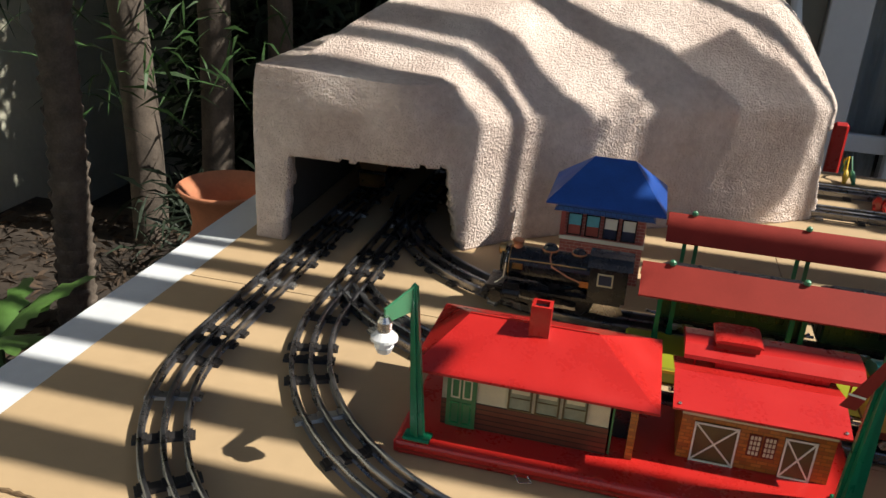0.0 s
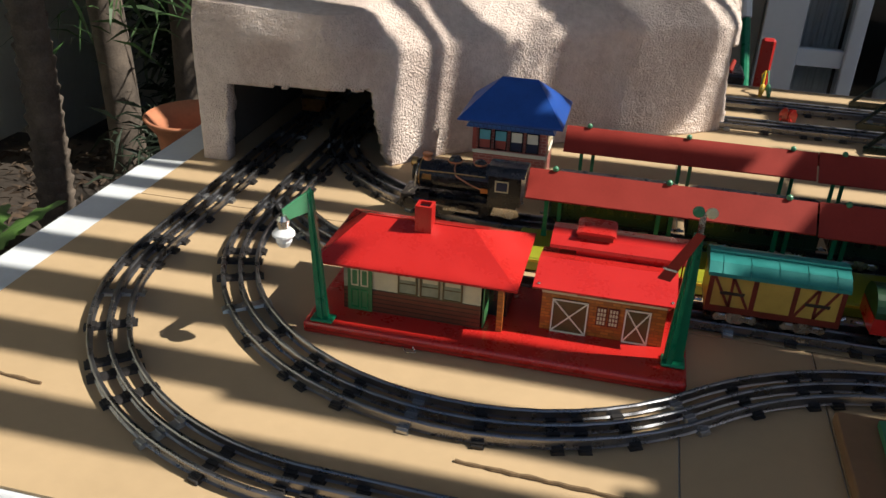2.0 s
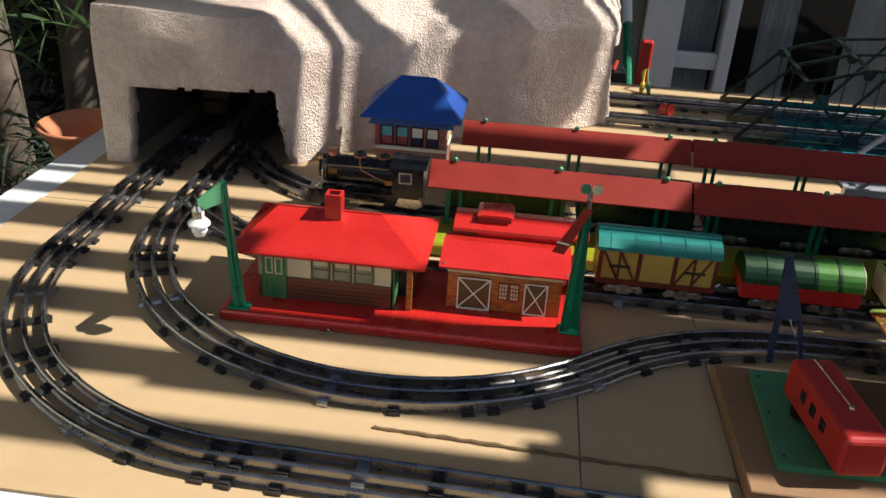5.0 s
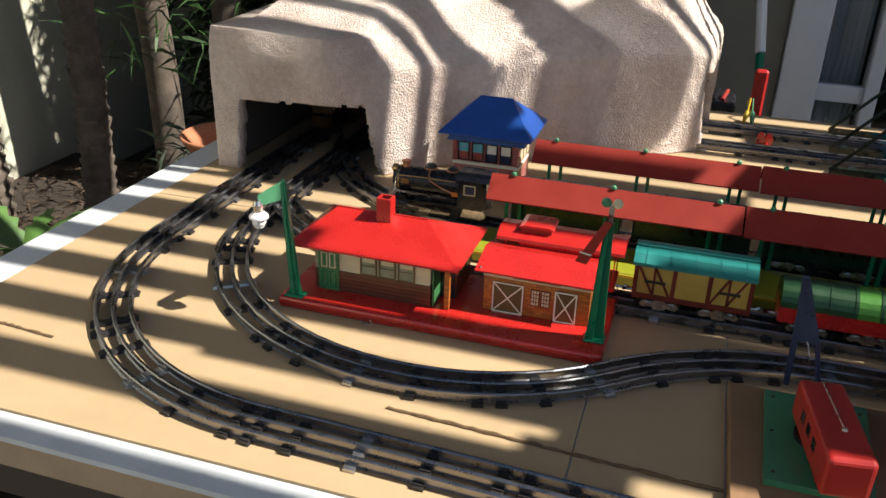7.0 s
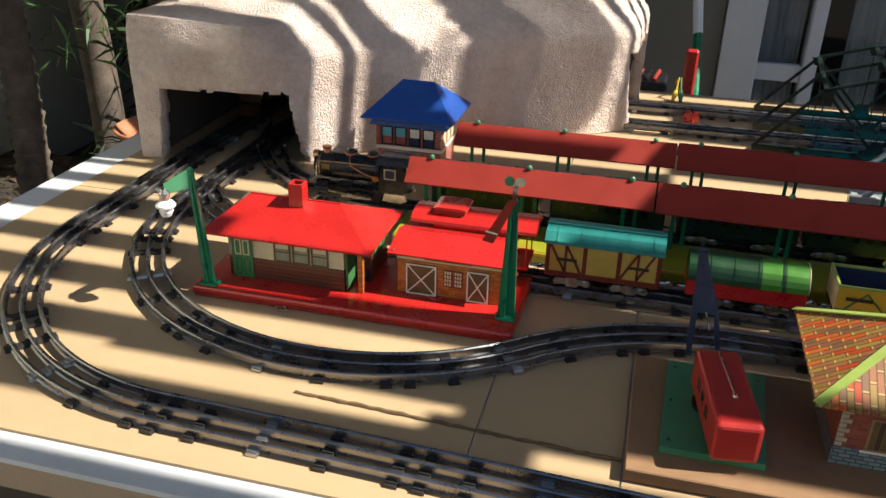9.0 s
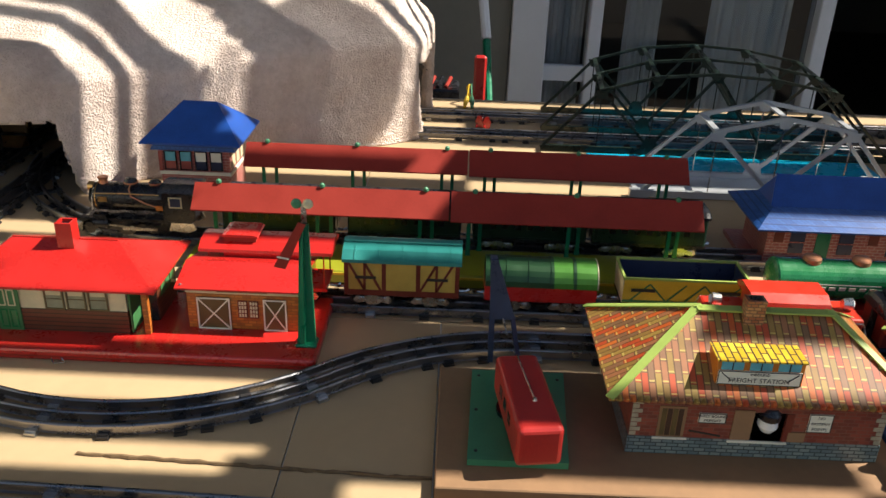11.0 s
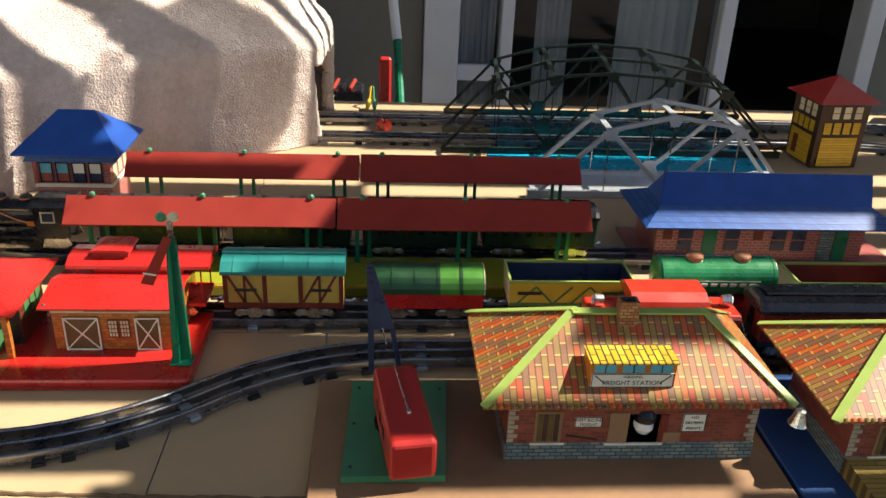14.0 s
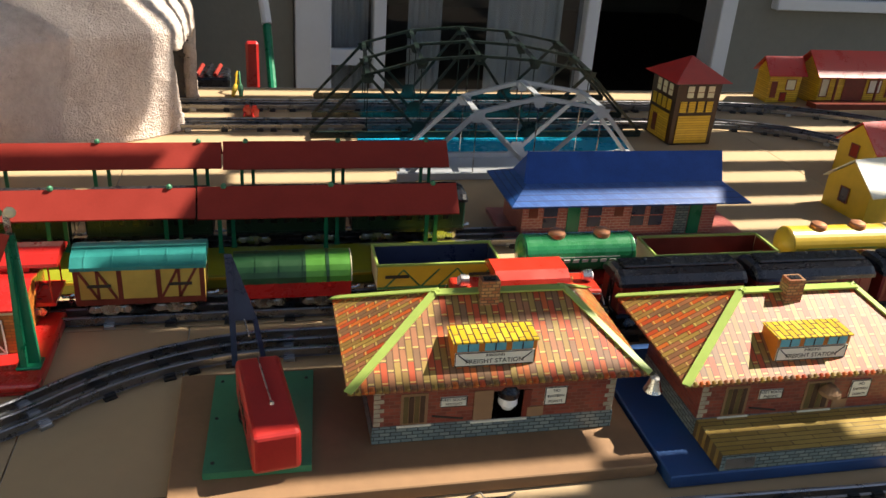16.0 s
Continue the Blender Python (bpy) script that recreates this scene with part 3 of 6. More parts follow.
def track(pts, label, section=0.235, first=0.0):
    """Three-rail tinplate track along a line of (x, y): rails, black pressed ties, bright joint ties."""
    th = thing("toy_track", pose(0, 0, 0), label, "toy track", "tinplate tracks")
    vs = [Vector(p) for p in pts]
    nor = []
    for i in range(len(vs)):
        d = (vs[min(i + 1, len(vs) - 1)] - vs[max(i - 1, 0)]).normalized()
        nor.append(Vector((-d.y, d.x)))
    sec = ((-0.0026, 0.0028), (0.0026, 0.0028), (0.0006, 0.0038), (0.0006, 0.0085), (0.0021, 0.0095), (0.0021, 0.0112), (0.0010, 0.0122),
           (-0.0010, 0.0122), (-0.0021, 0.0112), (-0.0021, 0.0095), (-0.0006, 0.0085), (-0.0006, 0.0038))
    for off in (-GAUGE / 2, 0, GAUGE / 2):
        bm = bmesh.new()
        rings = [[bm.verts.new((*(v + n * (off + s)), z)) for s, z in sec] for v, n in zip(vs, nor)]
        k = len(sec)
        for a, b in zip(rings, rings[1:]):
            for i in range(k):
                bm.faces.new((a[i], a[(i + 1) % k], b[(i + 1) % k], b[i]))
        bm.faces.new(rings[0]), bm.faces.new(rings[-1][::-1])
        part("rail", bm, "rail", th)
    for i, (p, d) in enumerate(resample(pts, section / 4)):
        kind = i % 4
        m = Matrix.Translation((p.x, p.y, 0)) @ Matrix.Rotation(math.atan2(d.y, d.x), 4, "Z")
        key = "tie" if kind != 1 else "tie_tin"
        ob = new("tie", TIES[key])
        ob.parent = th
        ob.matrix_basis = m
        if kind == 3:
            ob = new("tie", TIES["tie"])
            ob.parent = th
            ob.matrix_basis = m @ Matrix.Translation((0.022, 0, 0))
    return th


def tie_mesh(name, material):
    bm = prism(((-0.0056, 0.0003), (-0.0046, 0.0032), (0.0046, 0.0032), (0.0056, 0.0003)), "y", -0.0240, 0.0240)
    for y in (-GAUGE / 2, 0, GAUGE / 2):
        box(-0.0048, y - 0.0046, 0.003, 0.0048, y + 0.0046, 0.0046, 0, bm)
    me = bpy.data.meshes.new(name)
    bmesh.ops.recalc_face_normals(bm, faces=bm.faces)
    bm.to_mesh(me)
    bm.free()
    me.materials.append(M[material])
    return me


TIES = {k: tie_mesh("tie", k) for k in ("tie", "tie_tin")}
R = 0.30
track([(-0.213, 0.80), (-0.213, 0.55)] + arc(0.087, 0.10, R, 180, 270) + [(0.25, -0.2045), (1.0, -0.232), (2.4, -0.248)], "outer three-rail tinplate track with curved end")
track([(-0.131, 0.80), (-0.131, 0.5)] + arc(0.169, 0.204, R, 180, 310.8) + arc(0.561, -0.250, R, 130.8, 90)[1:] + [(0.9, 0.050), (2.4, 0.050)],
      "inner three-rail tinplate track with reverse curve")
track(arc(0.12, 0.425, R, 215, 270) + [(0.5, 0.125), (2.4, 0.125)], "straight three-rail siding under the freight cars")
track(arc(0.15, 0.575, R, 185, 270) + [(0.5, 0.275), (0.93, 0.275)], "three-rail track under the passenger train")
track([(0.1, 0.745), (0.8, 0.745), (1.35, 0.745)] + arc(1.35, 0.445, R, 90, 30), "straight three-rail track at the back of the table")
track([(0.1, 0.86), (0.8, 0.86), (1.42, 0.86)] + arc(1.42, 0.26, 0.6, 90, 30), "straight three-rail track at the rear edge of the table")


# ---------------------------------------------------------------- mountain
def resample_loop(poly, step):
    out = []
    for a, b in zip(poly, poly[1:]):
        a, b = Vector(a), Vector(b)
        n = max(1, round((b - a).length / step))
        out += [a.lerp(b, i / n) for i in range(n)]
    out.append(Vector(poly[-1]))
    return out


def mountain():
    """Foam hill: a lofted shell from its base line to a ridge, with a tunnel mouth and a side exit."""
    # x, y, height of the shoulder
    corners = [(-0.297, 0.95, 0.20), (-0.300, 0.60, 0.215), (-0.298, 0.360, 0.213), (-0.250, 0.360, 0.212), (-0.10, 0.372, 0.205), (-0.045, 0.405, 0.192),
               (0.015, 0.475, 0.185), (0.10, 0.535, 0.188), (0.25, 0.625, 0.200), (0.365, 0.685, 0.205), (0.412, 0.722, 0.195), (0.428, 0.76, 0.195),
               (0.432, 0.95, 0.20), (0.10, 0.955, 0.23), (-0.297, 0.95, 0.20)]
    line = resample_loop(corners, 0.004)
    for _ in range(4):
        line = [line[0]] + [(line[i - 1] + line[i] * 2 + line[i + 1]) / 4 for i in range(1, len(line) - 1)] + [line[-1]]
    ridge_a, ridge_b = Vector((-0.10, 0.74)), Vector((0.27, 0.84))
    prof = [(0.0, 0.0)]
    prof += [(0.004 + 0.026 * (k / 40) ** 1.4, 0.80 * k / 40) for k in range(1, 41)]
    prof += [(0.03 + 0.14 * math.sin(math.pi / 2 * k / 24) ** 1.6, 0.80 + 0.20 * math.sin(math.pi / 2 * k / 24)) for k in range(1, 25)]
    prof += [(0.17 + 0.83 * k / 60, 1.0 + k / 60) for k in range(1, 61)]
    bm = bmesh.new()
    rows = []
    for i, p in enumerate(line):
        u = max(0.0, min(1.0, (p.x + 0.25) / 0.66))
        top = ridge_a.lerp(ridge_b, u)
        row = []
        for s, f in prof:
            sharp = max(0.0, min(1.0, (-0.06 - p.x) / 0.06))      # crisp edge over the tunnel face
            s2 = s if s > 0.17 else s * (1 - 0.90 * sharp)
            q = Vector((p.x, p.y)).lerp(top, s2)
            z = p.z * f if f <= 1 else p.z + (0.315 - p.z) * math.sin((f - 1) * math.pi / 2)
            v = Vector((q.x, q.y, z))
            ripple = 0.006 * noise.noise(v * 7) + 0.003 * noise.noise(v * 22 + Vector((3, 1, 7))) + 0.0016 * noise.noise(v * 85) + 0.0016 * noise.noise(v * 190)
            out = Vector((p.x - top.x, p.y - top.y, 0)).normalized()
            v += (out * 0.9 + Vector((0, 0, 0.4))) * ripple * (0.35 + 0.65 * (1 - sharp)) * min(1.0, z / 0.02 + 0.3)
            v.z = max(v.z, 0.0)
            row.append(bm.verts.new(v))
        rows.append(row)
    for a, b in zip(rows, rows[1:]):
        for k in range(len(prof) - 1):
            c = (a[k].co + b[k].co + a[k + 1].co + b[k + 1].co) / 4
            jag = 0.005 * noise.noise(c * 60)
            if -0.249 + 0.10 * (c.z - 0.1) < c.x < -0.066 + jag + 0.22 * max(0, 0.11 - c.z) and c.z < 0.111 + jag * 0.5 and c.y < 0.47:
                continue
            if c.x > 0.36 and c.z < 0.13 + jag and 0.735 < c.y < 0.925:
                continue
            bm.faces.new((a[k], b[k], b[k + 1], a[k + 1]))
    bmesh.ops.delete(bm, geom=[v for v in bm.verts if not v.link_faces], context="VERTS")
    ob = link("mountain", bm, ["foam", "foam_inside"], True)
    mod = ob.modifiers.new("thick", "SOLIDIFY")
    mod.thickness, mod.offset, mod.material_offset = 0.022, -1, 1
    return tagged(ob, "carved foam mountain with a square tunnel mouth", "mountain")


mountain()


# ---------------------------------------------------------------- small building helpers
def hip_roof(x0, y0, x1, y1, z, rx0, rx1, ry, rz, thick=0.0022):
    """Four sloping faces over a rectangle, with a rim; returns front/back and hips apart."""
    main = hull([(x0, y0, z), (x1, y0, z), (rx1, ry, rz), (rx0, ry, rz), (x0, y1, z), (x1, y1, z),
                 (x0, y0, z - thick), (x1, y0, z - thick), (x0, y1, z - thick), (x1, y1, z - thick)],
                [(0, 1, 2, 3), (5, 4, 3, 2), (0, 6, 7, 1), (4, 5, 9, 8)])
    hips = hull([(x0, y0, z), (x0, y1, z), (rx0, ry, rz), (x1, y0, z), (x1, y1, z), (rx1, ry, rz),
                 (x0, y0, z - thick), (x0, y1, z - thick), (x1, y0, z - thick), (x1, y1, z - thick)],
                [(0, 2, 1), (3, 4, 5), (0, 1, 7, 6), (3, 8, 9, 4), (6, 7, 9, 8)])
    return main, hips


def slab(parent, name, x0, z0, x1, z1, y, material, depth=0.0012, label=""):
    """A thin relief panel on a wall that faces -y."""
    return part(name, box(x0, y - depth, z0, x1, y - 0.00005, z1), material, parent, label)


def words(parent, text, x, y, z, size, material="print", width=0.0, rot=(90, 0, 0)):
    cu = bpy.data.curves.new("lettering", "FONT")
    cu.body, cu.size, cu.align_x, cu.align_y, cu.extrude = text, size, "CENTER", "CENTER", 0.0001
    cu.materials.append(M[material])
    ob = new("lettering", cu)
    ob.parent = parent
    ob.matrix_basis = pose(x, y, z, *rot)
    return ob


def x_brace(parent, x0, z0, x1, z1, y, material, w=0.0013):
    bm = bar((x0, y, z0), (x1, y, z1), 0.0006, w)
    bar((x0, y - 0.0002, z1), (x1, y - 0.0002, z0), 0.0006, w, bm)
    return part("brace", bm, material, parent)


def frame_bars(x0, z0, x1, z1, y, w, depth=0.0008):
    bm = box(x0, y - depth, z0, x1, y, z0 + w)
    box(x0, y - depth, z1 - w, x1, y, z1, 0, bm)
    box(x0, y - depth, z0 + w, x0 + w, y, z1 - w, 0, bm)
    box(x1 - w, y - depth, z0 + w, x1, y, z1 - w, 0, bm)
    return bm


# ---------------------------------------------------------------- red passenger station
def red_station():
    base = thing("station_platform", pose(0, 0, 0), "glossy red tinplate station platform", "platform")
    part("deck", box(0.0, -0.004, 0.0002, 0.351, 0.122, 0.0125, 0.003, seg=2), "red", base)
    part("hem", box(0.0035, -0.0046, 0.0045, 0.3475, -0.0041, 0.0060), "red_dull", base)
    part("clip", tube([(0.098, -0.0055, 0.004), (0.103, -0.011, 0.0015), (0.112, -0.008, 0.0015), (0.108, -0.0055, 0.005)], 0.0008), "steel", base, "bent wire clip")
    Z = 0.0127
    st = thing("toy_station", pose(0, 0, 0), "toy station with glossy red hipped roof and printed walls", "station")
    part("wall", box(0.030, 0.031, Z, 0.162, 0.114, 0.067), "cream", st, "cream printed tin walls")
    part("wall", box(0.1622, 0.058, Z, 0.183, 0.114, 0.067), "clapboard", st)
    part("wainscot", box(0.0295, 0.0302, Z, 0.1625, 0.1145, 0.037), "clapboard", st, "brown clapboard lower wall")
    for x in (0.046,):
        d = slab(st, "door", x - 0.012, Z, x + 0.012, 0.062, 0.0300, "litho_green", 0.0012, "green panelled door")
        part("panel", frame_bars(x - 0.0085, 0.040, x - 0.001, 0.058, 0.0287, 0.0012), "cream", d)
        part("panel", frame_bars(x + 0.001, 0.040, x + 0.0085, 0.058, 0.0287, 0.0012), "cream", d)
        part("panel", frame_bars(x - 0.0085, 0.016, x - 0.001, 0.036, 0.0287, 0.0012), "tank_green", d)
        part("panel", frame_bars(x + 0.001, 0.016, x + 0.0085, 0.036, 0.0287, 0.0012), "tank_green", d)
    for k in range(3):
        x = 0.083 + 0.0215 * k
        w = slab(st, "window", x, 0.0375, x + 0.019, 0.061, 0.0308, "pane_olive", 0.0008, "grey-green printed window")
        part("frame", frame_bars(x, 0.0375, x + 0.019, 0.061, 0.0299, 0.0014), "door_olive", w)
        part("sash", box(x + 0.0018, 0.0295, 0.0485, x + 0.0172, 0.0299, 0.0494), "door_olive", w)
        part("blind", box(x + 0.0024, 0.0296, 0.0530, x + 0.0166, 0.0299, 0.0590), "cream", w, "cream half-drawn blind")
    slab(st, "corner_board", 0.030, 0.0372, 0.0345, 0.067, 0.0308, "quoin")
    # cut-out corner porch with an open printed door
    part("doorway", box(0.1630, 0.0572, Z, 0.1820, 0.0578, 0.060), "black", st, "dark open doorway")
    part("open_door", prism([(0.1640, Z), (0.1655, Z), (0.1655, 0.060), (0.1640, 0.060)], "y", 0.032, 0.057), "litho_green", st, "green door standing open")
    part("corner_post", box(0.1775, 0.0305, Z, 0.183, 0.036, 0.067), "brick_orange", st, "speckled corner post")
    part("porch_beam", box(0.1622, 0.0305, 0.060, 0.1770, 0.0345, 0.067), "cream", st)
    for k in range(3):
        part("side_window", box(0.1831, 0.068 + 0.014 * k, 0.036, 0.1838, 0.079 + 0.014 * k, 0.058), "litho_green", st)
    main, hips = hip_roof(0.006, 0.014, 0.197, 0.132, 0.0685, 0.040, 0.145, 0.072, 0.0945)
    rf = part("roof", main, "red", st, "glossy red hipped roof")
    part("roof_hip", hips, "red", rf)
    part("seam", box(0.040, 0.0712, 0.0943, 0.145, 0.0728, 0.0953), "red", rf)
    bm = box(0.090, 0.060, 0.0895, 0.106, 0.075, 0.112)
    ch = part("chimney", bm, "red", st, "square red chimney")
    part("flue", box(0.0925, 0.0625, 0.1121, 0.1035, 0.0725, 0.1124), "black", ch)
    part("rim", frame_rim(0.090, 0.060, 0.106, 0.075, 0.112, 0.1155, 0.0025), "red", ch)

    sh = thing("toy_freight_shed", pose(0, 0, 0), "small toy shed with red roof and orange brick walls", "shed")
    part("wall", box(0.216, 0.048, Z, 0.328, 0.112, 0.0605), "brick_orange", sh, "orange printed brick walls")
    part("frieze", box(0.2155, 0.0472, 0.0525, 0.3285, 0.0478, 0.0608), "cream", sh)
    part("sign_bar", box(0.247, 0.0466, 0.0545, 0.297, 0.0471, 0.0590), "door_olive", sh, "olive sign with small unreadable lettering")
    for x0 in (0.226, 0.292):
        d = slab(sh, "door", x0, Z, x0 + 0.027 + (0.006 if x0 < 0.25 else -0.004), 0.0480, 0.0479, "door_olive", 0.0012, "olive brown braced freight door")
        x1 = x0 + 0.027 + (0.006 if x0 < 0.25 else -0.004)
        part("frame", frame_bars(x0, Z, x1, 0.0480, 0.0466, 0.0014), "print_white", d)
        x_brace(d, x0 + 0.001, Z + 0.001, x1 - 0.001, 0.047, 0.0463, "print_white")
    for k in range(2):
        x = 0.2665 + 0.011 * k
        w = slab(sh, "window", x, 0.026, x + 0.0095, 0.0455, 0.0479, "maroon", 0.0010, "small dark lattice window")
        for i in range(3):
            for j in range(4):
                part("pane", box(x + 0.0012 + i * 0.0027, 0.0466, 0.0275 + j * 0.0045, x + 0.0031 + i * 0.0027, 0.04685, 0.0308 + j * 0.0045), "cream", w)
    part("roof", prism([(0.040, 0.0590), (0.083, 0.0682), (0.122, 0.0590), (0.122, 0.0608), (0.083, 0.0702), (0.040, 0.0608)], "x", 0.207, 0.335), "red", sh,
         "glossy red gabled roof")
    for x in (0.208, 0.335):
        part("rivet", lathe([(0.0016, 0), (0.0012, 0.0009), (0.0002, 0.0012)], 8, centre=(x + (0.004 if x < 0.3 else -0.004), 0.045, 0.0624)), "steel", sh)

    lp = thing("station_lamp_post", pose(0.018, 0.004, Z), "green tin lamp post with a hanging white lamp", "lamp post")
    part("foot", box(-0.011, -0.007, 0.0, 0.011, 0.007, 0.003, 0.001), "green", lp)
    part("post", prism([(-0.0055, 0.003), (0.0055, 0.003), (-0.0055, 0.131), (-0.0105, 0.131)], "y", -0.0025, 0.0025), "green", lp)
    part("post_rib", prism([(-0.0012, 0.003), (0.0012, 0.003), (-0.0072, 0.131), (-0.0088, 0.131)], "y", -0.0046, -0.0026), "green", lp)
    part("finial", lathe([(0.0026, 0), (0.002, 0.001), (0.0003, 0.003)], 8, centre=(-0.008, 0, 0.131)), "green", lp)
    part("bracket", hull([(-0.009, -0.001, 0.132), (-0.009, -0.001, 0.112), (-0.022, -0.029, 0.113), (-0.022, -0.029, 0.124),
                          (-0.0072, -0.0022, 0.132), (-0.0072, -0.0022, 0.112), (-0.0202, -0.0302, 0.113), (-0.0202, -0.0302, 0.124)],
                         [(0, 1, 2, 3), (7, 6, 5, 4), (0, 3, 7, 4), (1, 5, 6, 2), (0, 4, 5, 1), (3, 2, 6, 7)]), "plate_green", lp, "bright green sheet bracket")
    la = part("socket", lathe([(0.005, 0), (0.0055, 0.008), (0.003, 0.012)], 12, centre=(-0.020, -0.032, 0.108)), "steel", lp)
    part("shade", lathe([(0.0100, 0.0), (0.0098, 0.002), (0.006, 0.006), (0.003, 0.007)], 20, centre=(-0.020, -0.032, 0.102)), "lamp_white", la, "white enamel lamp shade")
    part("bulb", lathe([(0.001, -0.0125), (0.005, -0.0105), (0.0072, -0.0055), (0.006, 0.0005)], 14, centre=(-0.020, -0.032, 0.102)), "lamp_white", la)

    se = thing("semaphore_signal", pose(0.340, 0.026, Z), "green tin semaphore post with a lowered red arm", "signal")
    part("foot", box(-0.012, -0.009, 0.0, 0.009, 0.009, 0.003, 0.001), "green", se)
    part("post", prism([(-0.0105, 0.003), (0.007, 0.003), (0.0035, 0.128), (-0.0045, 0.128)], "y", -0.001, 0.004), "green", se)
    part("post_fin", prism([(-0.0075, 0.003), (-0.0025, 0.003), (0.0, 0.128), (-0.002, 0.128)], "y", -0.0075, -0.0012), "green", se)
    part("mast", box(-0.0025, -0.0006, 0.128, 0.0025, 0.0015, 0.148), "steel", se)
    arm = part("arm", hull([(-0.0035, -0.009, 0.134), (0.0035, -0.009, 0.132), (-0.017, -0.009, 0.086), (-0.028, -0.009, 0.088),
                            (-0.0035, -0.010, 0.134), (0.0035, -0.010, 0.132), (-0.017, -0.010, 0.086), (-0.028, -0.010, 0.088)],
                           [(0, 1, 2, 3), (7, 6, 5, 4), (0, 4, 5, 1), (1, 5, 6, 2), (2, 6, 7, 3), (3, 7, 4, 0)]), "red_dull", se, "red semaphore arm with pale bands")
    part("band", bar((-0.0245, -0.0103, 0.0985), (-0.0130, -0.0103, 0.0965), 0.0004, 0.0016), "print_white", arm)
    for x, m in ((-0.007, "plate_green"), (0.0035, "cream")):
        part("lens", lathe([(0.0048, 0), (0.0048, 0.0012), (0.003, 0.002)], 16), m, se, "round signal lens",
             at=pose(x + 0.002, -0.006, 0.151, 90, 0, 0))


def frame_rim(x0, y0, x1, y1, z0, z1, w):
    bm = box(x0, y0, z0, x1, y0 + w, z1)
    box(x0, y1 - w, z0, x1, y1, z1, 0, bm)
    box(x0, y0 + w, z0, x0 + w, y1 - w, z1, 0, bm)
    box(x1 - w, y0 + w, z0, x1, y1 - w, z1, 0, bm)
    return bm


red_station()


# ---------------------------------------------------------------- signal tower with blue roof
def blue_tower():
    t = thing("toy_signal_tower", pose(0, 0, 0), "toy signal tower with blue hipped roof and pink brick walls", "tower")
    part("wall", box(0.080, 0.385, 0.0002, 0.174, 0.462, 0.094), "brick_rose", t, "pink printed brick walls")
    part("sill_band", box(0.0785, 0.3835, 0.047, 0.1755, 0.4635, 0.0515), "print_white", t)
    part("corner_post", box(0.0783, 0.3833, 0.0517, 0.0835, 0.3885, 0.088), "rose", t)
    for k in range(4):
        x = 0.0865 + 0.0205 * k
        w = slab(t, "window", x, 0.054, x + 0.0165, 0.081, 0.3848, "navy" if k > 1 else "rose", 0.001, "window with a pale half-drawn blind")
        part("blind", box(x + 0.0012, 0.3832, 0.0665, x + 0.0153, 0.3837, 0.080), "sky_litho" if k < 2 else "print_white", w)
        part("frame", frame_bars(x, 0.054, x + 0.0165, 0.081, 0.3831, 0.0013), "black", w)
    for k in range(3):
        part("side_window", box(0.1742, 0.395 + 0.022 * k, 0.056, 0.1750, 0.410 + 0.022 * k, 0.080), "cream", t)
    part("skirt", hull([(0.070, 0.378, 0.083), (0.184, 0.378, 0.083), (0.176, 0.384, 0.098), (0.078, 0.384, 0.098), (0.070, 0.470, 0.083), (0.184, 0.470, 0.083),
                        (0.176, 0.463, 0.098), (0.078, 0.463, 0.098)],
                       [(0, 1, 2, 3), (1, 5, 6, 2), (5, 4, 7, 6), (4, 0, 3, 7), (3, 2, 6, 7), (0, 4, 5, 1)]), "blue_shingle", t, "blue shingled lower eave")
    main, hips = hip_roof(0.061, 0.366, 0.194, 0.482, 0.0965, 0.106, 0.152, 0.424, 0.139)
    rf = part("roof", main, "blue", t, "plain dark blue hipped roof")
    part("roof_hip", hips, "blue", rf)


blue_tower()


# ---------------------------------------------------------------- platform canopies
def canopy(x0, x1, y_front, z_front, y_ridge, z_ridge, foot, label):
    c = thing("platform_canopy", pose(0, 0, 0), label, "canopy", "platform canopies")
    yb = 2 * y_ridge - y_front
    mid = (x0 + x1) / 2 + 0.003
    for k, (a, b) in enumerate(((x0, mid - 0.001), (mid + 0.001, x1))):
        dz = 0.0012 * k
        part("roof", prism([(y_front - 0.001 * k, z_front - dz), (y_ridge, z_ridge + dz), (yb, z_front), (yb, z_front + 0.0016), (y_ridge, z_ridge + 0.0018 + dz),
                            (y_front - 0.001 * k, z_front + 0.0016 - dz)], "x", a, b), "red_dull", c, "ribbed dull red canopy roof")
        for px in (a + 0.028, (a + b) / 2, b - 0.028):
            po = part("post", prism([(-0.0032, foot), (0.0032, foot), (0.0022, foot + 0.012), (0.0022, z_ridge - 0.024), (0.0050, z_ridge - 0.011), (-0.0050, z_ridge - 0.011),
                                     (-0.0022, z_ridge - 0.024), (-0.0022, foot + 0.012)], "y", -0.0014, 0.0014), "green", c,
                      at=pose(px - 0.006, y_ridge - 0.006, 0))
            part("post", prism([(-0.0032, foot), (0.0032, foot), (0.0022, foot + 0.012), (0.0022, z_ridge - 0.024), (0.0050, z_ridge - 0.011), (-0.0050, z_ridge - 0.011),
                                (-0.0022, z_ridge - 0.024), (-0.0022, foot + 0.012)], "y", -0.0014, 0.0014), "green", c, at=pose(px + 0.008, y_ridge + 0.008, 0))
            part("knob", lathe([(0.0028, 0), (0.0034, 0.0015), (0.0030, 0.004), (0.0012, 0.0054), (0.0003, 0.0057)], 10,
                               centre=(px, y_ridge, z_ridge + 0.0012)), "plate_green", c, "green knob")
    return c


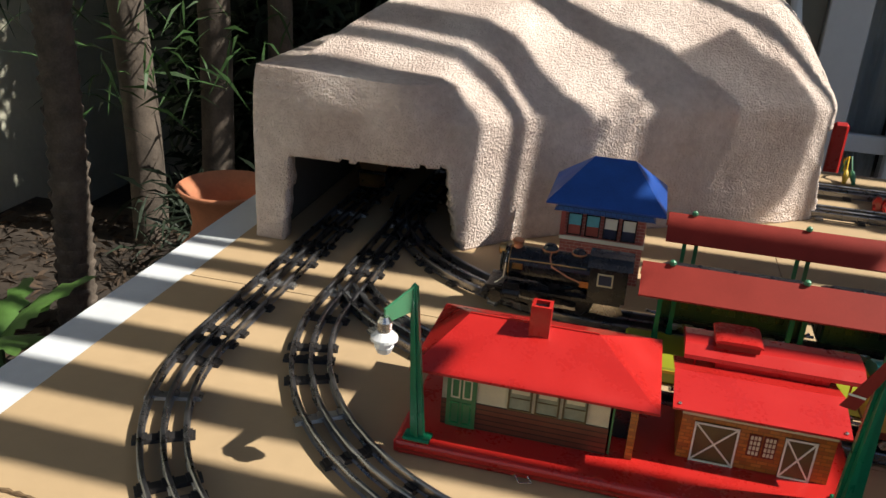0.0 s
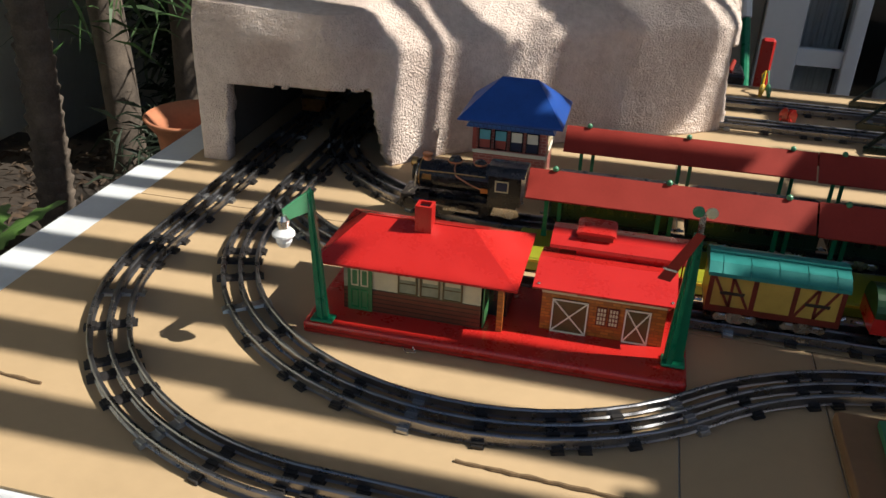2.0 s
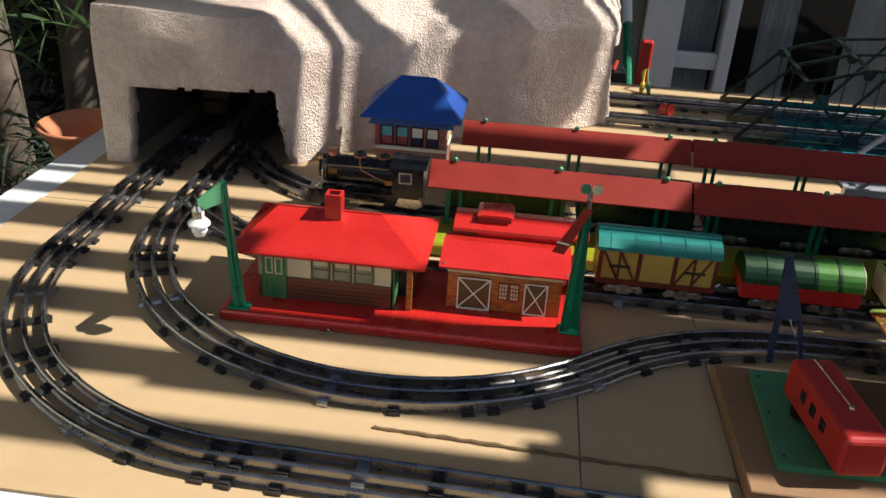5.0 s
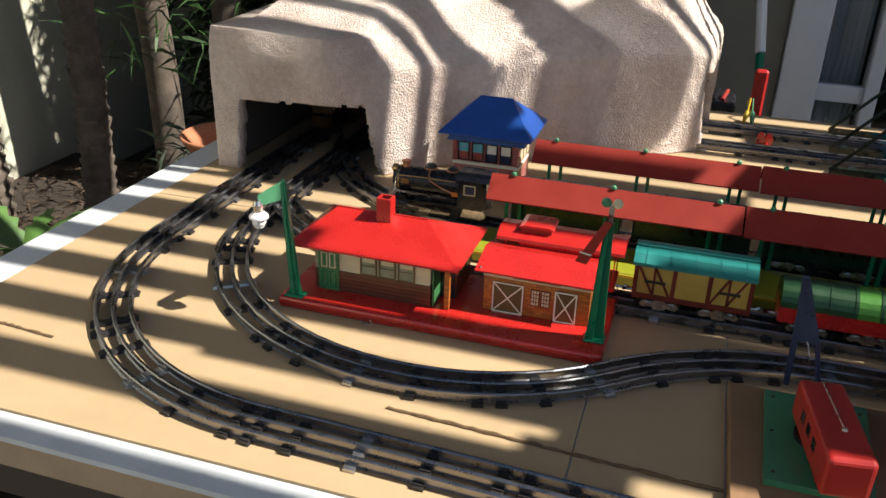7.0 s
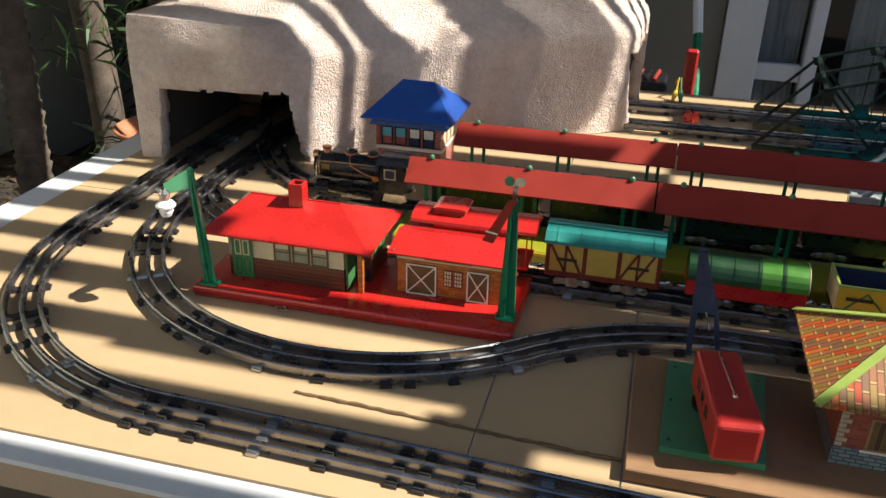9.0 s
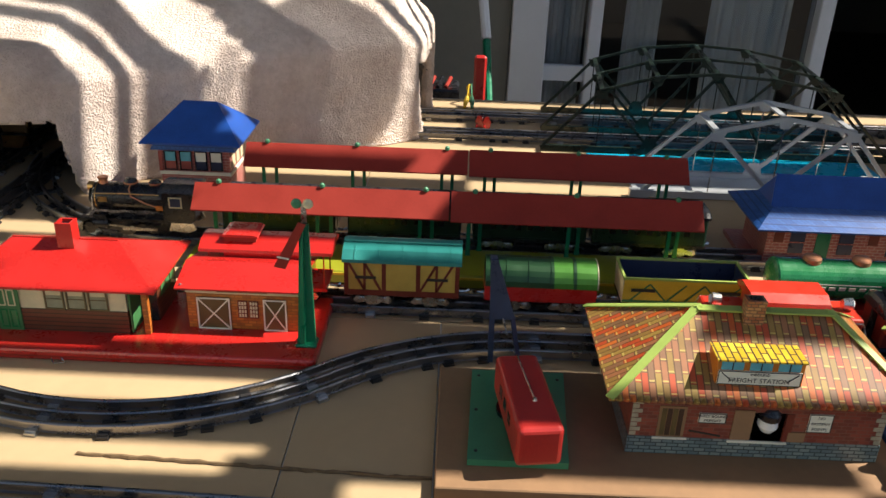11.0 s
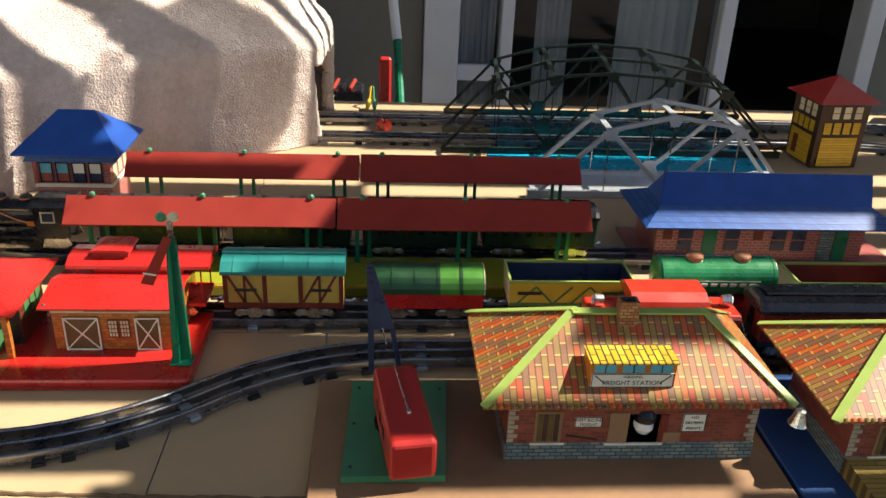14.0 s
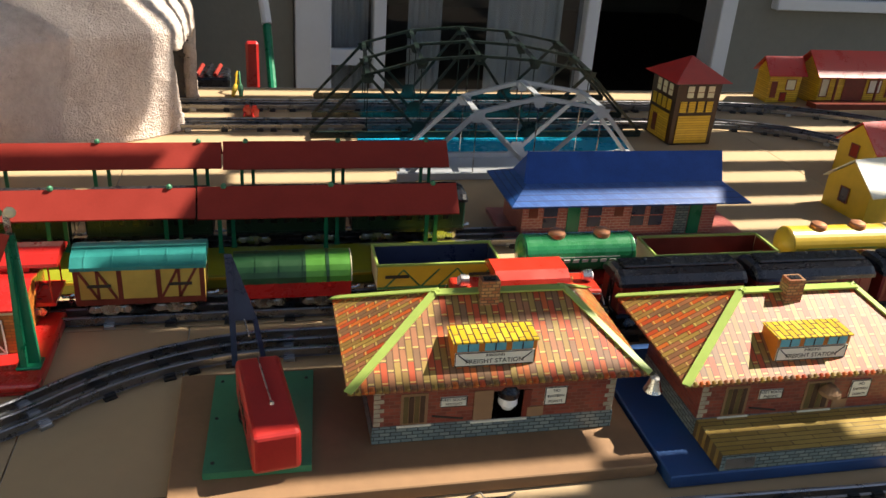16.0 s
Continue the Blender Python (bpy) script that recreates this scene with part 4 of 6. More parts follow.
pf = thing("yellow_platform", pose(0, 0, 0), "olive yellow tin passenger platform", "platform")
part("deck", box(0.168, 0.176, 0.0002, 0.775, 0.249, 0.0165, 0.002), "lime", pf)
part("edge", box(0.170, 0.1750, 0.012, 0.773, 0.1758, 0.0150), "yellow", pf)
canopy(0.173, 0.767, 0.2115, 0.0690, 0.238, 0.0930, 0.0168, "long two-section red platform canopy on green posts")
canopy(0.197, 0.787, 0.3650, 0.0690, 0.392, 0.0930, 0.0002, "rear two-section red platform canopy on green posts")


# ---------------------------------------------------------------- rolling stock
WHEEL_R = 0.0095


def wheel_mesh():
    bm = lathe([(0.0098, 0), (0.0098, 0.0012), (0.0085, 0.0016), (0.0085, 0.0048), (0.0070, 0.0050), (0.0066, 0.0042), (0.0026, 0.0042), (0.0026, 0.0056), (0.001, 0.0058)], 18)
    me = bpy.data.meshes.new("wheel")
    bmesh.ops.recalc_face_normals(bm, faces=bm.faces)
    bm.to_mesh(me)
    bm.free()
    me.materials.append(M["black"])
    return me


WHEEL = wheel_mesh()
TOPZ = 0.0122


def truck(parent, x, side="steel"):
    """A four-wheel truck: pressed side frames and wheels."""
    bm = bmesh.new()
    for s in (-1, 1):
        y = s * 0.0215
        poly = [(x - 0.0205, 0.020), (x - 0.0175, 0.0245), (x - 0.006, 0.0245), (x - 0.004, 0.0270), (x + 0.004, 0.0270), (x + 0.006, 0.0245), (x + 0.0175, 0.0245),
                (x + 0.0205, 0.020), (x + 0.0175, 0.0165), (x + 0.008, 0.0180), (x + 0.005, 0.0150), (x - 0.005, 0.0150), (x - 0.008, 0.0180), (x - 0.0175, 0.0165)]
        prism(poly, "y", y - 0.0008, y + 0.0008, bm)
        for dx in (-0.0125, 0.0125):
            box(x + dx - 0.003, y + s * 0.0008, 0.0185, x + dx + 0.003, y + s * 0.0022, 0.0235, 0, bm)
    box(x - 0.004, -0.0207, 0.0225, x + 0.004, 0.0207, 0.0265, 0, bm)
    tr = part("truck", bm, side, parent, "pressed metal truck")
    for dx in (-0.0125, 0.0125):
        for s in (-1, 1):
            ob = new("wheel", WHEEL)
            ob.parent = tr
            ob.matrix_basis = pose(x + dx, s * 0.0155, TOPZ + 0.0088, 90 * s, 0, 0)


def coupler(parent, x, s):
    bm = tube([(x, 0, 0.0235), (x + s * 0.007, 0, 0.0235), (x + s * 0.011, 0.002 * s, 0.0245)], [0.0016, 0.0014, 0.0022], 6)
    part("coupler", bm, "steel", parent)


def frame_and_trucks(th, L, floor_m, inset=0.030):
    part("floor", box(-L / 2, -0.0235, 0.0266, L / 2, 0.0235, 0.0300), floor_m, th)
    truck(th, -L / 2 + inset), truck(th, L / 2 - inset)
    coupler(th, -L / 2, -1), coupler(th, L / 2, 1)


def box_car(x, y):
    th = thing("toy_box_car", pose(x, y, 0), "yellow and maroon tin box car with teal roof", "box car")
    L = 0.121
    frame_and_trucks(th, L, "maroon")
    part("body", box(-L / 2, -0.0235, 0.0301, L / 2, 0.0235, 0.0660), "buff", th, "buff printed sides")
    for s in (-1, 1):
        yy = s * 0.0237
        bm = bmesh.new()
        for xx in (-L / 2, -0.0210, 0.0150, L / 2 - 0.0045):
            box(xx, min(yy, yy + s * 0.0006), 0.0302, xx + 0.0045, max(yy, yy + s * 0.0006), 0.0660, 0, bm)
        box(-L / 2 + 0.0045, min(yy, yy + s * 0.0005), 0.0302, L / 2 - 0.0045, max(yy, yy + s * 0.0005), 0.0335, 0, bm)
        part("frame", bm, "maroon", th, "maroon printed frame")
        for xx in (-0.056, 0.0195):
            d = 1 if xx < 0 else -1
            b2 = bmesh.new()
            for a in (xx, xx + 0.017):
                x_top, x_low = (a, a + 0.0165) if d > 0 else (a + 0.0165, a)
                bar((x_top, yy + s * 0.0004, 0.0650), (x_low, yy + s * 0.0004, 0.0338), 0.0006, 0.0026, b2)
            bar((xx + 0.017, yy + s * 0.0004, 0.0338), (xx + 0.017, yy + s * 0.0004, 0.0650), 0.0026, 0.0006, b2)
            part("brace", b2, "maroon", th)
            part("name_bar", box(xx + 0.007, min(yy, yy + s * 0.001), 0.0465, xx + 0.029, max(yy, yy + s * 0.001), 0.0495), "print", th)
        part("sliding_door", box(-0.0163, min(yy, yy + s * 0.0009), 0.0337, 0.0148, max(yy, yy + s * 0.0009), 0.0655), "buff", th, "buff sliding door")
    part("roof", prism([(-0.0262, 0.0655), (-0.0258, 0.0690), (-0.017, 0.0765), (0, 0.0800), (0.017, 0.0765), (0.0258, 0.0690), (0.0262, 0.0655)], "x", -L / 2 - 0.002,
                       L / 2 + 0.002), "teal", th, "teal green ribbed roof")
    part("running_board", box(-L / 2 - 0.002, -0.005, 0.0795, L / 2 + 0.002, 0.005, 0.0812), "teal", th)
    for k in range(5):
        xx = -0.05 + 0.025 * k
        part("roof_rib", prism([(-0.0266, 0.0660), (-0.0262, 0.0695), (-0.017, 0.0772), (-0.0055, 0.0795), (-0.0055, 0.0785), (-0.0165, 0.0760), (-0.0255, 0.0690)],
                               "x", xx, xx + 0.0014), "teal", th)
    for s in (-1, 1):
        part("brake_wheel", lathe([(0.0045, 0), (0.0045, 0.0008)], 12), "steel", th, at=pose(s * (L / 2 + 0.001), 0, 0.06, 0, 90 * s, 0))
    return th


def caboose(x, y):
    th = thing("toy_caboose", pose(x, y, -0.0010) @ Matrix.Diagonal((1, 1, 1.09, 1)), "red tin caboose with a roof cupola", "caboose")
    L = 0.126
    frame_and_trucks(th, L, "red")
    part("body", box(-0.044, -0.0225, 0.0301, 0.044, 0.0225, 0.0660), "red", th)
    for s in (-1, 1):
        for xx in (-0.034, -0.008, 0.018):
            part("window", box(xx, s * 0.0231 - 0.0005, 0.044, xx + 0.014, s * 0.0231 + 0.0005, 0.055), "black", th, "dark window opening")
    part("roof", prism([(-0.0255, 0.0660), (-0.0248, 0.0690), (-0.014, 0.0740), (0, 0.0755), (0.014, 0.0740), (0.0248, 0.0690), (0.0255, 0.0660)], "x", -0.0695, 0.0695), "red", th)
    cu = part("cupola", box(-0.045, -0.0150, 0.0735, -0.011, 0.0150, 0.0785), "red_dull", th)
    part("cupola_roof", prism([(-0.047, 0.0785), (-0.0460, 0.0800), (-0.041, 0.0812), (-0.014, 0.0812), (-0.0095, 0.0800), (-0.0085, 0.0785)], "y", -0.017, 0.017), "red", cu)
    for s in (-1, 1):
        for e in (-1, 1):
            part("railing", tube([(s * 0.046, e * 0.021, 0.030), (s * 0.060, e * 0.021, 0.030), (s * 0.060, e * 0.021, 0.066)], 0.0009, 6), "red", th)
    return th


M["dark_leaf"] = mat("dark_leaf_enamel", (0.009, 0.050, 0.015), 0.38, vary=0.2, scale=60)


def gas_car(x, y):
    """Rounded hopper with a green roof, its last two panels coloured as sunlit, and a red underbody."""
    th = thing("toy_covered_car", pose(x, y, 0), "green round-roofed tin freight car with red lower body", "freight car")
    L = 0.118
    frame_and_trucks(th, L, "red")
    part("body", box(-L / 2, -0.0235, 0.0301, L / 2, 0.0235, 0.0435), "red", th, "red lower body")
    for k in range(5):
        a = -L / 2 + k * L / 5
        # last two panels brighter: sun on the dark green is put into the colour
        part("roof_panel", prism([(0.0250 * math.cos(math.pi * i / 12), 0.0440 + 0.0225 * math.sin(math.pi * i / 12)) for i in range(13)], "x", a + 0.0004, a + L / 5 - 0.0004),
             "dark_leaf" if k < 3 else "grass_green", th)
    for k in range(4):
        a = -L / 2 + (k + 1) * L / 5
        part("strap", prism([(0.0258 * math.cos(math.pi * i / 12), 0.0440 + 0.0232 * math.sin(math.pi * i / 12)) for i in range(13)], "x", a - 0.0016, a + 0.0016), "dark_leaf", th)
    part("end_cap", prism([(0.0250 * math.cos(math.pi * i / 12), 0.0440 + 0.0225 * math.sin(math.pi * i / 12)) for i in range(13)], "x", L / 2 + 0.0001, L / 2 + 0.0012), "cream", th)
    return th


def gondola(x, y, L, inner, label):
    th = thing("toy_gondola_car", pose(x, y, 0), label, "gondola car", "gondola cars")
    frame_and_trucks(th, L, "black")
    for s in (-1, 1):
        part("side", prism([(s * 0.0225, 0.0301), (s * 0.0250, 0.0585), (s * 0.0238, 0.0585), (s * 0.0213, 0.0301)], "x", -L / 2, L / 2), "yellow" if inner == "navy" else "cream", th,
             "yellow printed side with green braces")
        part("end", hull([(s * L / 2, -0.0225, 0.0301), (s * L / 2, 0.0225, 0.0301), (s * (L / 2 + 0.001), 0.025, 0.0585), (s * (L / 2 + 0.001), -0.025, 0.0585)],
                         [(0, 1, 2, 3)]), "cream", th)
        yy = s * 0.0246
        bm = bmesh.new()
        n = 6
        for k in range(n):
            a, b = -L / 2 + 0.008 + (L - 0.016) * k / n, -L / 2 + 0.008 + (L - 0.016) * (k + 1) / n
            z0, z1 = (0.033, 0.054) if k % 2 == (0 if k < 3 else 1) else (0.054, 0.033)
            bar((a, yy - s * 0.0012 * (0.054 - z0) / 0.021, z0), (b, yy - s * 0.0012 * (0.054 - z1) / 0.021, z1), 0.0007, 0.0017, bm)
        bar((-L / 2, s * 0.0232, 0.0325), (L / 2, s * 0.0232, 0.0325), 0.0008, 0.0026, bm)
        part("brace", bm, "litho_green", th)
        part("rim", box(-L / 2 - 0.0015, s * 0.0247 - 0.0012, 0.0586, L / 2 + 0.0015, s * 0.0247 + 0.0012, 0.0610), "lime_trim", th, "lime green rolled rim")
        for xx in (-L / 2 + 0.008, L / 2 - 0.033):
            part("name_bar", box(xx, s * 0.0247 - 0.0004, 0.0445, xx + 0.025, s * 0.0247 + 0.0003, 0.0480), "print", th)
    for s in (-1, 1):
        part("rim", box(s * (L / 2 + 0.0002) - 0.0012, -0.0234, 0.0586, s * (L / 2 + 0.0002) + 0.0012, 0.0234, 0.0610), "lime_trim", th)
    part("lining", box(-L / 2 + 0.001, -0.0212, 0.0302, L / 2 - 0.001, 0.0212, 0.0315), inner, th)
    for s in (-1, 1):
        part("lining_side", prism([(s * 0.0212, 0.0316), (s * 0.0236, 0.0584), (s * 0.0230, 0.0584), (s * 0.0206, 0.0316)], "x", -L / 2 + 0.001, L / 2 - 0.001), inner, th)
        part("lining_end", box(s * (L / 2 - 0.0012) - 0.0003, -0.0204, 0.0316, s * (L / 2 - 0.0012) + 0.0003, 0.0204, 0.0584), inner, th)
    return th


def tank_car(x, y, L, body, mark, frame_m, label):
    th = thing("toy_tank_car", pose(x, y, 0), label, "tank car", "tank cars")
    frame_and_trucks(th, L, frame_m)
    part("running_board", box(-L / 2 - 0.004, -0.0245, 0.0301, L / 2 + 0.004, 0.0245, 0.0330), frame_m, th)
    R0, zc = 0.0215, 0.0565
    bm = lathe([(0.004, -L / 2 - 0.003), (R0 * 0.80, -L / 2 - 0.001), (R0 * 0.97, -L / 2 + 0.001), (R0, -L / 2 + 0.004), (R0, L / 2 - 0.004), (R0 * 0.97, L / 2 - 0.001),
                (R0 * 0.80, L / 2 + 0.001), (0.004, L / 2 + 0.003)], 32)
    part("tank", bm, body, th, smooth=False, at=pose(0, 0, zc, 0, 90, 0))
    for s in (-1, 1):
        part("end_ring", lathe([(R0 * 1.02, -0.0015), (R0 * 1.02, 0.0015)], 32), body, th, at=pose(s * (L / 2 - 0.004), 0, zc, 0, 90, 0))
        part("saddle", box(s * 0.042 - 0.004, -0.015, 0.0331, s * 0.042 + 0.004, 0.015, 0.0400), body, th)
    for xx in (-0.024, 0.028):
        part("dome", lathe([(0.0095, -0.004), (0.0095, 0.0028), (0.0082, 0.0048), (0.003, 0.0060), (0.0005, 0.0062)], 18), "copper", th, "copper filler dome", at=pose(xx, 0, zc + R0))
    # the maker's lettering as plain raised bars
    a = radians(18)
    for k in range(8):
        xx = -0.038 + 0.0105 * k
        part("mark", box(-0.0035, -0.0003, -0.0055, 0.0035, 0.0003, 0.0055), mark, th, at=pose(xx, -R0 * math.cos(a) * 1.006, zc - R0 * math.sin(a) * 0.6, 20, 0, 0))
    part("stripe", box(-0.046, -0.0003, -0.0005, 0.044, 0.0003, 0.0005), "litho_green" if body == "yellow" else mark, th, at=pose(0, -R0 * 0.99, zc + 0.0035, -10, 0, 0))
    part("small_mark", box(-0.006, -0.0003, -0.0035, 0.006, 0.0003, 0.0035), mark, th, at=pose(-0.050, -R0 * 0.975, zc - 0.0045, 16, 0, 0))
    return th


FY = 0.1275
caboose(0.2835, FY)
box_car(0.4255, FY)
gas_car(0.572, FY)
gondola(0.723, FY, 0.130, "navy", "yellow tin gondola car with dark blue inside")
tank_car(0.881, FY, 0.128, "tank_green", "print_white", "red", "glossy green tin tank car with copper domes")
gondola(1.0415, FY, 0.150, "maroon", "cream and green tin gondola with maroon inside")
tank_car(1.203, FY, 0.130, "yellow", "orange", "black", "yellow tin tank car with copper domes")
gondola(1.365, FY, 0.140, "maroon", "cream and green tin gondola with maroon inside")


def coach(m, body, roof, trim, L, label, group, rib="", windows=7, height=0.0700, name_bar="brass"):
    """A tinplate passenger coach with rounded roof, pierced windows, and trucks."""
    th = thing("toy_passenger_coach", m, label, "coach", group)
    frame_and_trucks(th, L, "black")
    hz = height - 0.0135
    part("body", box(-L / 2, -0.0225, 0.0301, L / 2, 0.0225, hz, 0.002), body, th)
    part("skirt", box(-L / 2 + 0.001, -0.0231, 0.0302, L / 2 - 0.001, 0.0231, 0.0325), trim, th)
    for s in (-1, 1):
        for k in range(windows):
            xx = -L / 2 + 0.024 + (L - 0.048) * k / (windows - 1)
            w = part("window", box(xx - 0.0037, s * 0.0228 - 0.0004, 0.0425, xx + 0.0037, s * 0.0228 + 0.0004, 0.0525), "black", th, "dark window opening")
            part("window_frame", frame_bars(xx - 0.0043, 0.0418, xx + 0.0043, 0.0532, 0.0004, 0.0007), trim, w, at=pose(0, s * 0.0232, 0))
        for e in (-1, 1):
            part("door", box(e * (L / 2 - 0.011) - 0.0045, s * 0.0228 - 0.0004, 0.033, e * (L / 2 - 0.011) + 0.0045, s * 0.0228 + 0.0005, 0.0545), trim, th)
        part("name_bar", box(-0.024, s * 0.0230 - 0.0004, hz - 0.0032, 0.024, s * 0.0230 + 0.0004, hz - 0.0004), name_bar, th)
    for e in (-1, 1):
        part("end_door", box(e * (L / 2 + 0.0004) - 0.0004, -0.006, 0.031, e * (L / 2 + 0.0004) + 0.0004, 0.006, 0.053), "black", th)
    pts = [(-0.0248, hz - 0.001), (-0.0245, hz + 0.0025), (-0.0190, hz + 0.0080), (-0.0105, hz + 0.0105), (0.0105, hz + 0.0105), (0.0190, hz + 0.0080), (0.0245, hz + 0.0025), (0.0248, hz - 0.001)]
    bm = bmesh.new()
    rings = []
    for xx, sc, dz in ((-L / 2 - 0.0025, 0.90, -0.0045), (-L / 2 - 0.0005, 0.97, -0.0015), (-L / 2 + 0.004, 1, 0), (L / 2 - 0.004, 1, 0), (L / 2 + 0.0005, 0.97, -0.0015),
                       (L / 2 + 0.0025, 0.90, -0.0045)):
        rings.append([bm.verts.new((xx, yy * sc, max(hz - 0.001, zz + dz * max(0, (zz - hz) / 0.0105)))) for yy, zz in pts])
    for a, b in zip(rings, rings[1:]):
        for i in range(len(pts)):
            j = (i + 1) % len(pts)
            bm.faces.new((a[i], a[j], b[j], b[i]))
    bm.faces.new(rings[0]), bm.faces.new(rings[-1][::-1])
    rf = part("roof", bm, roof, th, "rounded glossy roof", smooth=False)
    part("clerestory", box(-L / 2 + 0.006, -0.0100, hz + 0.0106, L / 2 - 0.006, 0.0100, hz + 0.0130, 0.001), roof, rf)
    for k in range(3):
        part("vent", lathe([(0.0026, 0), (0.002, 0.001), (0.0005, 0.0016)], 8, centre=(-L / 4 + L / 4 * k, 0.0055, hz + 0.0131)), roof, rf)
    return th


for cx in (0.265, 0.418, 0.571, 0.716):
    coach(pose(cx, 0.2775, 0), "coach_green", "black", "coach_green", 0.138, "dark green tin passenger coach with black roof", "green passenger coaches", height=0.079)


def steam_loco():
    """Black tinplate steam locomotive, nose to -x."""
    th = thing("toy_steam_locomotive", pose(0.098, 0.2785, 0), "black tin steam locomotive with brass pipes and nickel rods", "locomotive")
    part("footplate", box(-0.072, -0.0225, 0.0320, 0.060, 0.0225, 0.0350), "black", th)
    boiler = [(0.002, -0.066), (0.0125, -0.066), (0.0165, -0.062), (0.0175, -0.060), (0.0175, 0.000), (0.0185, 0.020), (0.0185, 0.026)]
    part("boiler", lathe(boiler, 28), "black", th, at=pose(0, 0, 0.0560, 0, 90, 0), smooth=False)
    for xx in (-0.058, -0.036, -0.012, 0.012):
        part("boiler_band", lathe([(0.0181, -0.0006), (0.0181, 0.0006)], 28), "brass" if xx < -0.05 else "black", th, at=pose(xx, 0, 0.0560, 0, 90, 0))
    part("smoke_stack", lathe([(0.006, -0.004), (0.005, 0.003), (0.0066, 0.0070), (0.0050, 0.0078)], 16), "copper", th, "copper stack cap", at=pose(-0.052, 0, 0.0735))
    part("steam_dome", lathe([(0.0085, -0.004), (0.0080, 0.003), (0.006, 0.0065), (0.0008, 0.0075)], 16), "black", th, at=pose(-0.018, 0, 0.0735))
    for xx, r in ((-0.018, 0.0088), (0.012, 0.0080)):
        part("dome_ring", lathe([(r, 0.0), (r, 0.0018), (r - 0.0015, 0.002)], 18), "copper", th, at=pose(xx, 0, 0.0742))
    part("sand_dome", lathe([(0.0078, -0.004), (0.0074, 0.0025), (0.005, 0.0055), (0.0008, 0.0062)], 16), "black", th, at=pose(0.012, 0, 0.0735))
    part("headlight", lathe([(0.006, 0), (0.006, 0.006), (0.0045, 0.0072)], 16), "brass", th, at=pose(-0.064, 0, 0.0680, 0, -90, 0))
    part("boiler_front", lathe([(0.0135, 0), (0.0125, 0.0015), (0.004, 0.0030), (0.0005, 0.0032)], 24), "black", th, at=pose(-0.066, 0, 0.0560, 0, -90, 0))
    part("hand_rail", tube([(-0.058, -0.0190, 0.066), (-0.02, -0.0193, 0.067), (0.022, -0.0198, 0.067)], 0.0007, 6), "brass", th)
    part("pipe", tube([(-0.016, -0.006, 0.075), (-0.016, -0.0140, 0.071), (-0.013, -0.0188, 0.0635), (0.004, -0.0198, 0.0555), (0.022, -0.0205, 0.050)], 0.0009, 6), "copper", th, "copper pipe")
    part("pipe", tube([(-0.060, -0.010, 0.070), (-0.061, -0.0180, 0.060), (-0.062, -0.0190, 0.044), (-0.070, -0.018, 0.036)], 0.0009, 6), "steel", th)
    part("number_plate", box(-0.054, -0.0186, 0.055, -0.043, -0.0176, 0.0615), "brass", th, "small brass plate")
    part("valve_box", box(0.017, -0.0212, 0.047, 0.027, -0.0196, 0.053), "orange", th, "orange injector box")
    cab = part("cab", box(0.026, -0.0225, 0.0351, 0.064, 0.0225, 0.0722), "black", th)
    part("cab_window", frame_bars(0.034, 0.052, 0.050, 0.066, 0.0, 0.0016), "cream", cab, at=pose(0, -0.0226, 0))
    part("cab_window_glass", box(0.0356, -0.0230, 0.0536, 0.0484, -0.0227, 0.0644), "navy", cab)
    part("cab_roof", prism([(-0.0240, 0.0715), (-0.021, 0.0755), (-0.008, 0.0780), (0.008, 0.0780), (0.021, 0.0755), (0.0240, 0.0715)], "x", 0.023, 0.068), "black", cab)
    part("chassis", box(-0.050, -0.0135, 0.0165, 0.050, 0.0135, 0.0319), "black", th)
    for s in (-1, 1):
        for xx in (-0.024, 0.014):
            w = part("driving_wheel", lathe([(0.0150, 0), (0.0150, 0.0013), (0.0136, 0.0018), (0.0136, 0.0048), (0.0118, 0.0050), (0.0112, 0.0040), (0.0035, 0.0040), (0.0035, 0.0056), (0.001, 0.0058)], 24),
                     "black", th, at=pose(xx, s * 0.0158, TOPZ + 0.0137, 90 * s, 0, 0))
            part("rim", lathe([(0.0138, 0.0046), (0.0126, 0.0052), (0.0120, 0.0050)], 24), "steel", w, "nickel wheel rim")
        part("side_rod", box(-0.026, s * 0.0222 - 0.0008, 0.0205, 0.016, s * 0.0222 + 0.0008, 0.0235), "steel", th, "nickel side rod")
        part("main_rod", bar((-0.052, s * 0.0240, 0.0285), (0.014, s * 0.0240, 0.0225), 0.0012, 0.0026), "steel", th)
        part("cylinder", lathe([(0.0065, -0.009), (0.0065, 0.009)], 14), "black", th, at=pose(-0.052, s * 0.0205, 0.0285, 0, 90, 0))
        part("pilot_wheel", lathe([(0.0075, 0), (0.0075, 0.001), (0.0064, 0.0014), (0.0064, 0.004)], 16), "black", th, at=pose(-0.070, s * 0.0158, TOPZ + 0.0066, 90 * s, 0, 0))
        part("steam_chest", box(-0.060, s * 0.0205 - 0.0045, 0.0335, -0.044, s * 0.0205 + 0.0045, 0.0410), "black", th)
        part("trailing_frame", prism([(0.030, 0.0200), (0.034, 0.0320), (0.060, 0.0320), (0.064, 0.0230), (0.056, 0.0185)], "y", s * 0.0190 - 0.0008, s * 0.0190 + 0.0008), "steel", th)
    part("pilot", hull([(-0.076, -0.019, 0.030), (-0.076, 0.019, 0.030), (-0.088, -0.010, 0.0150), (-0.088, 0.010, 0.0150), (-0.078, -0.020, 0.0150), (-0.078, 0.020, 0.0150)],
                       [(0, 1, 3, 2), (0, 2, 4), (1, 5, 3), (0, 4, 5, 1), (2, 3, 5, 4)]), "black", th)
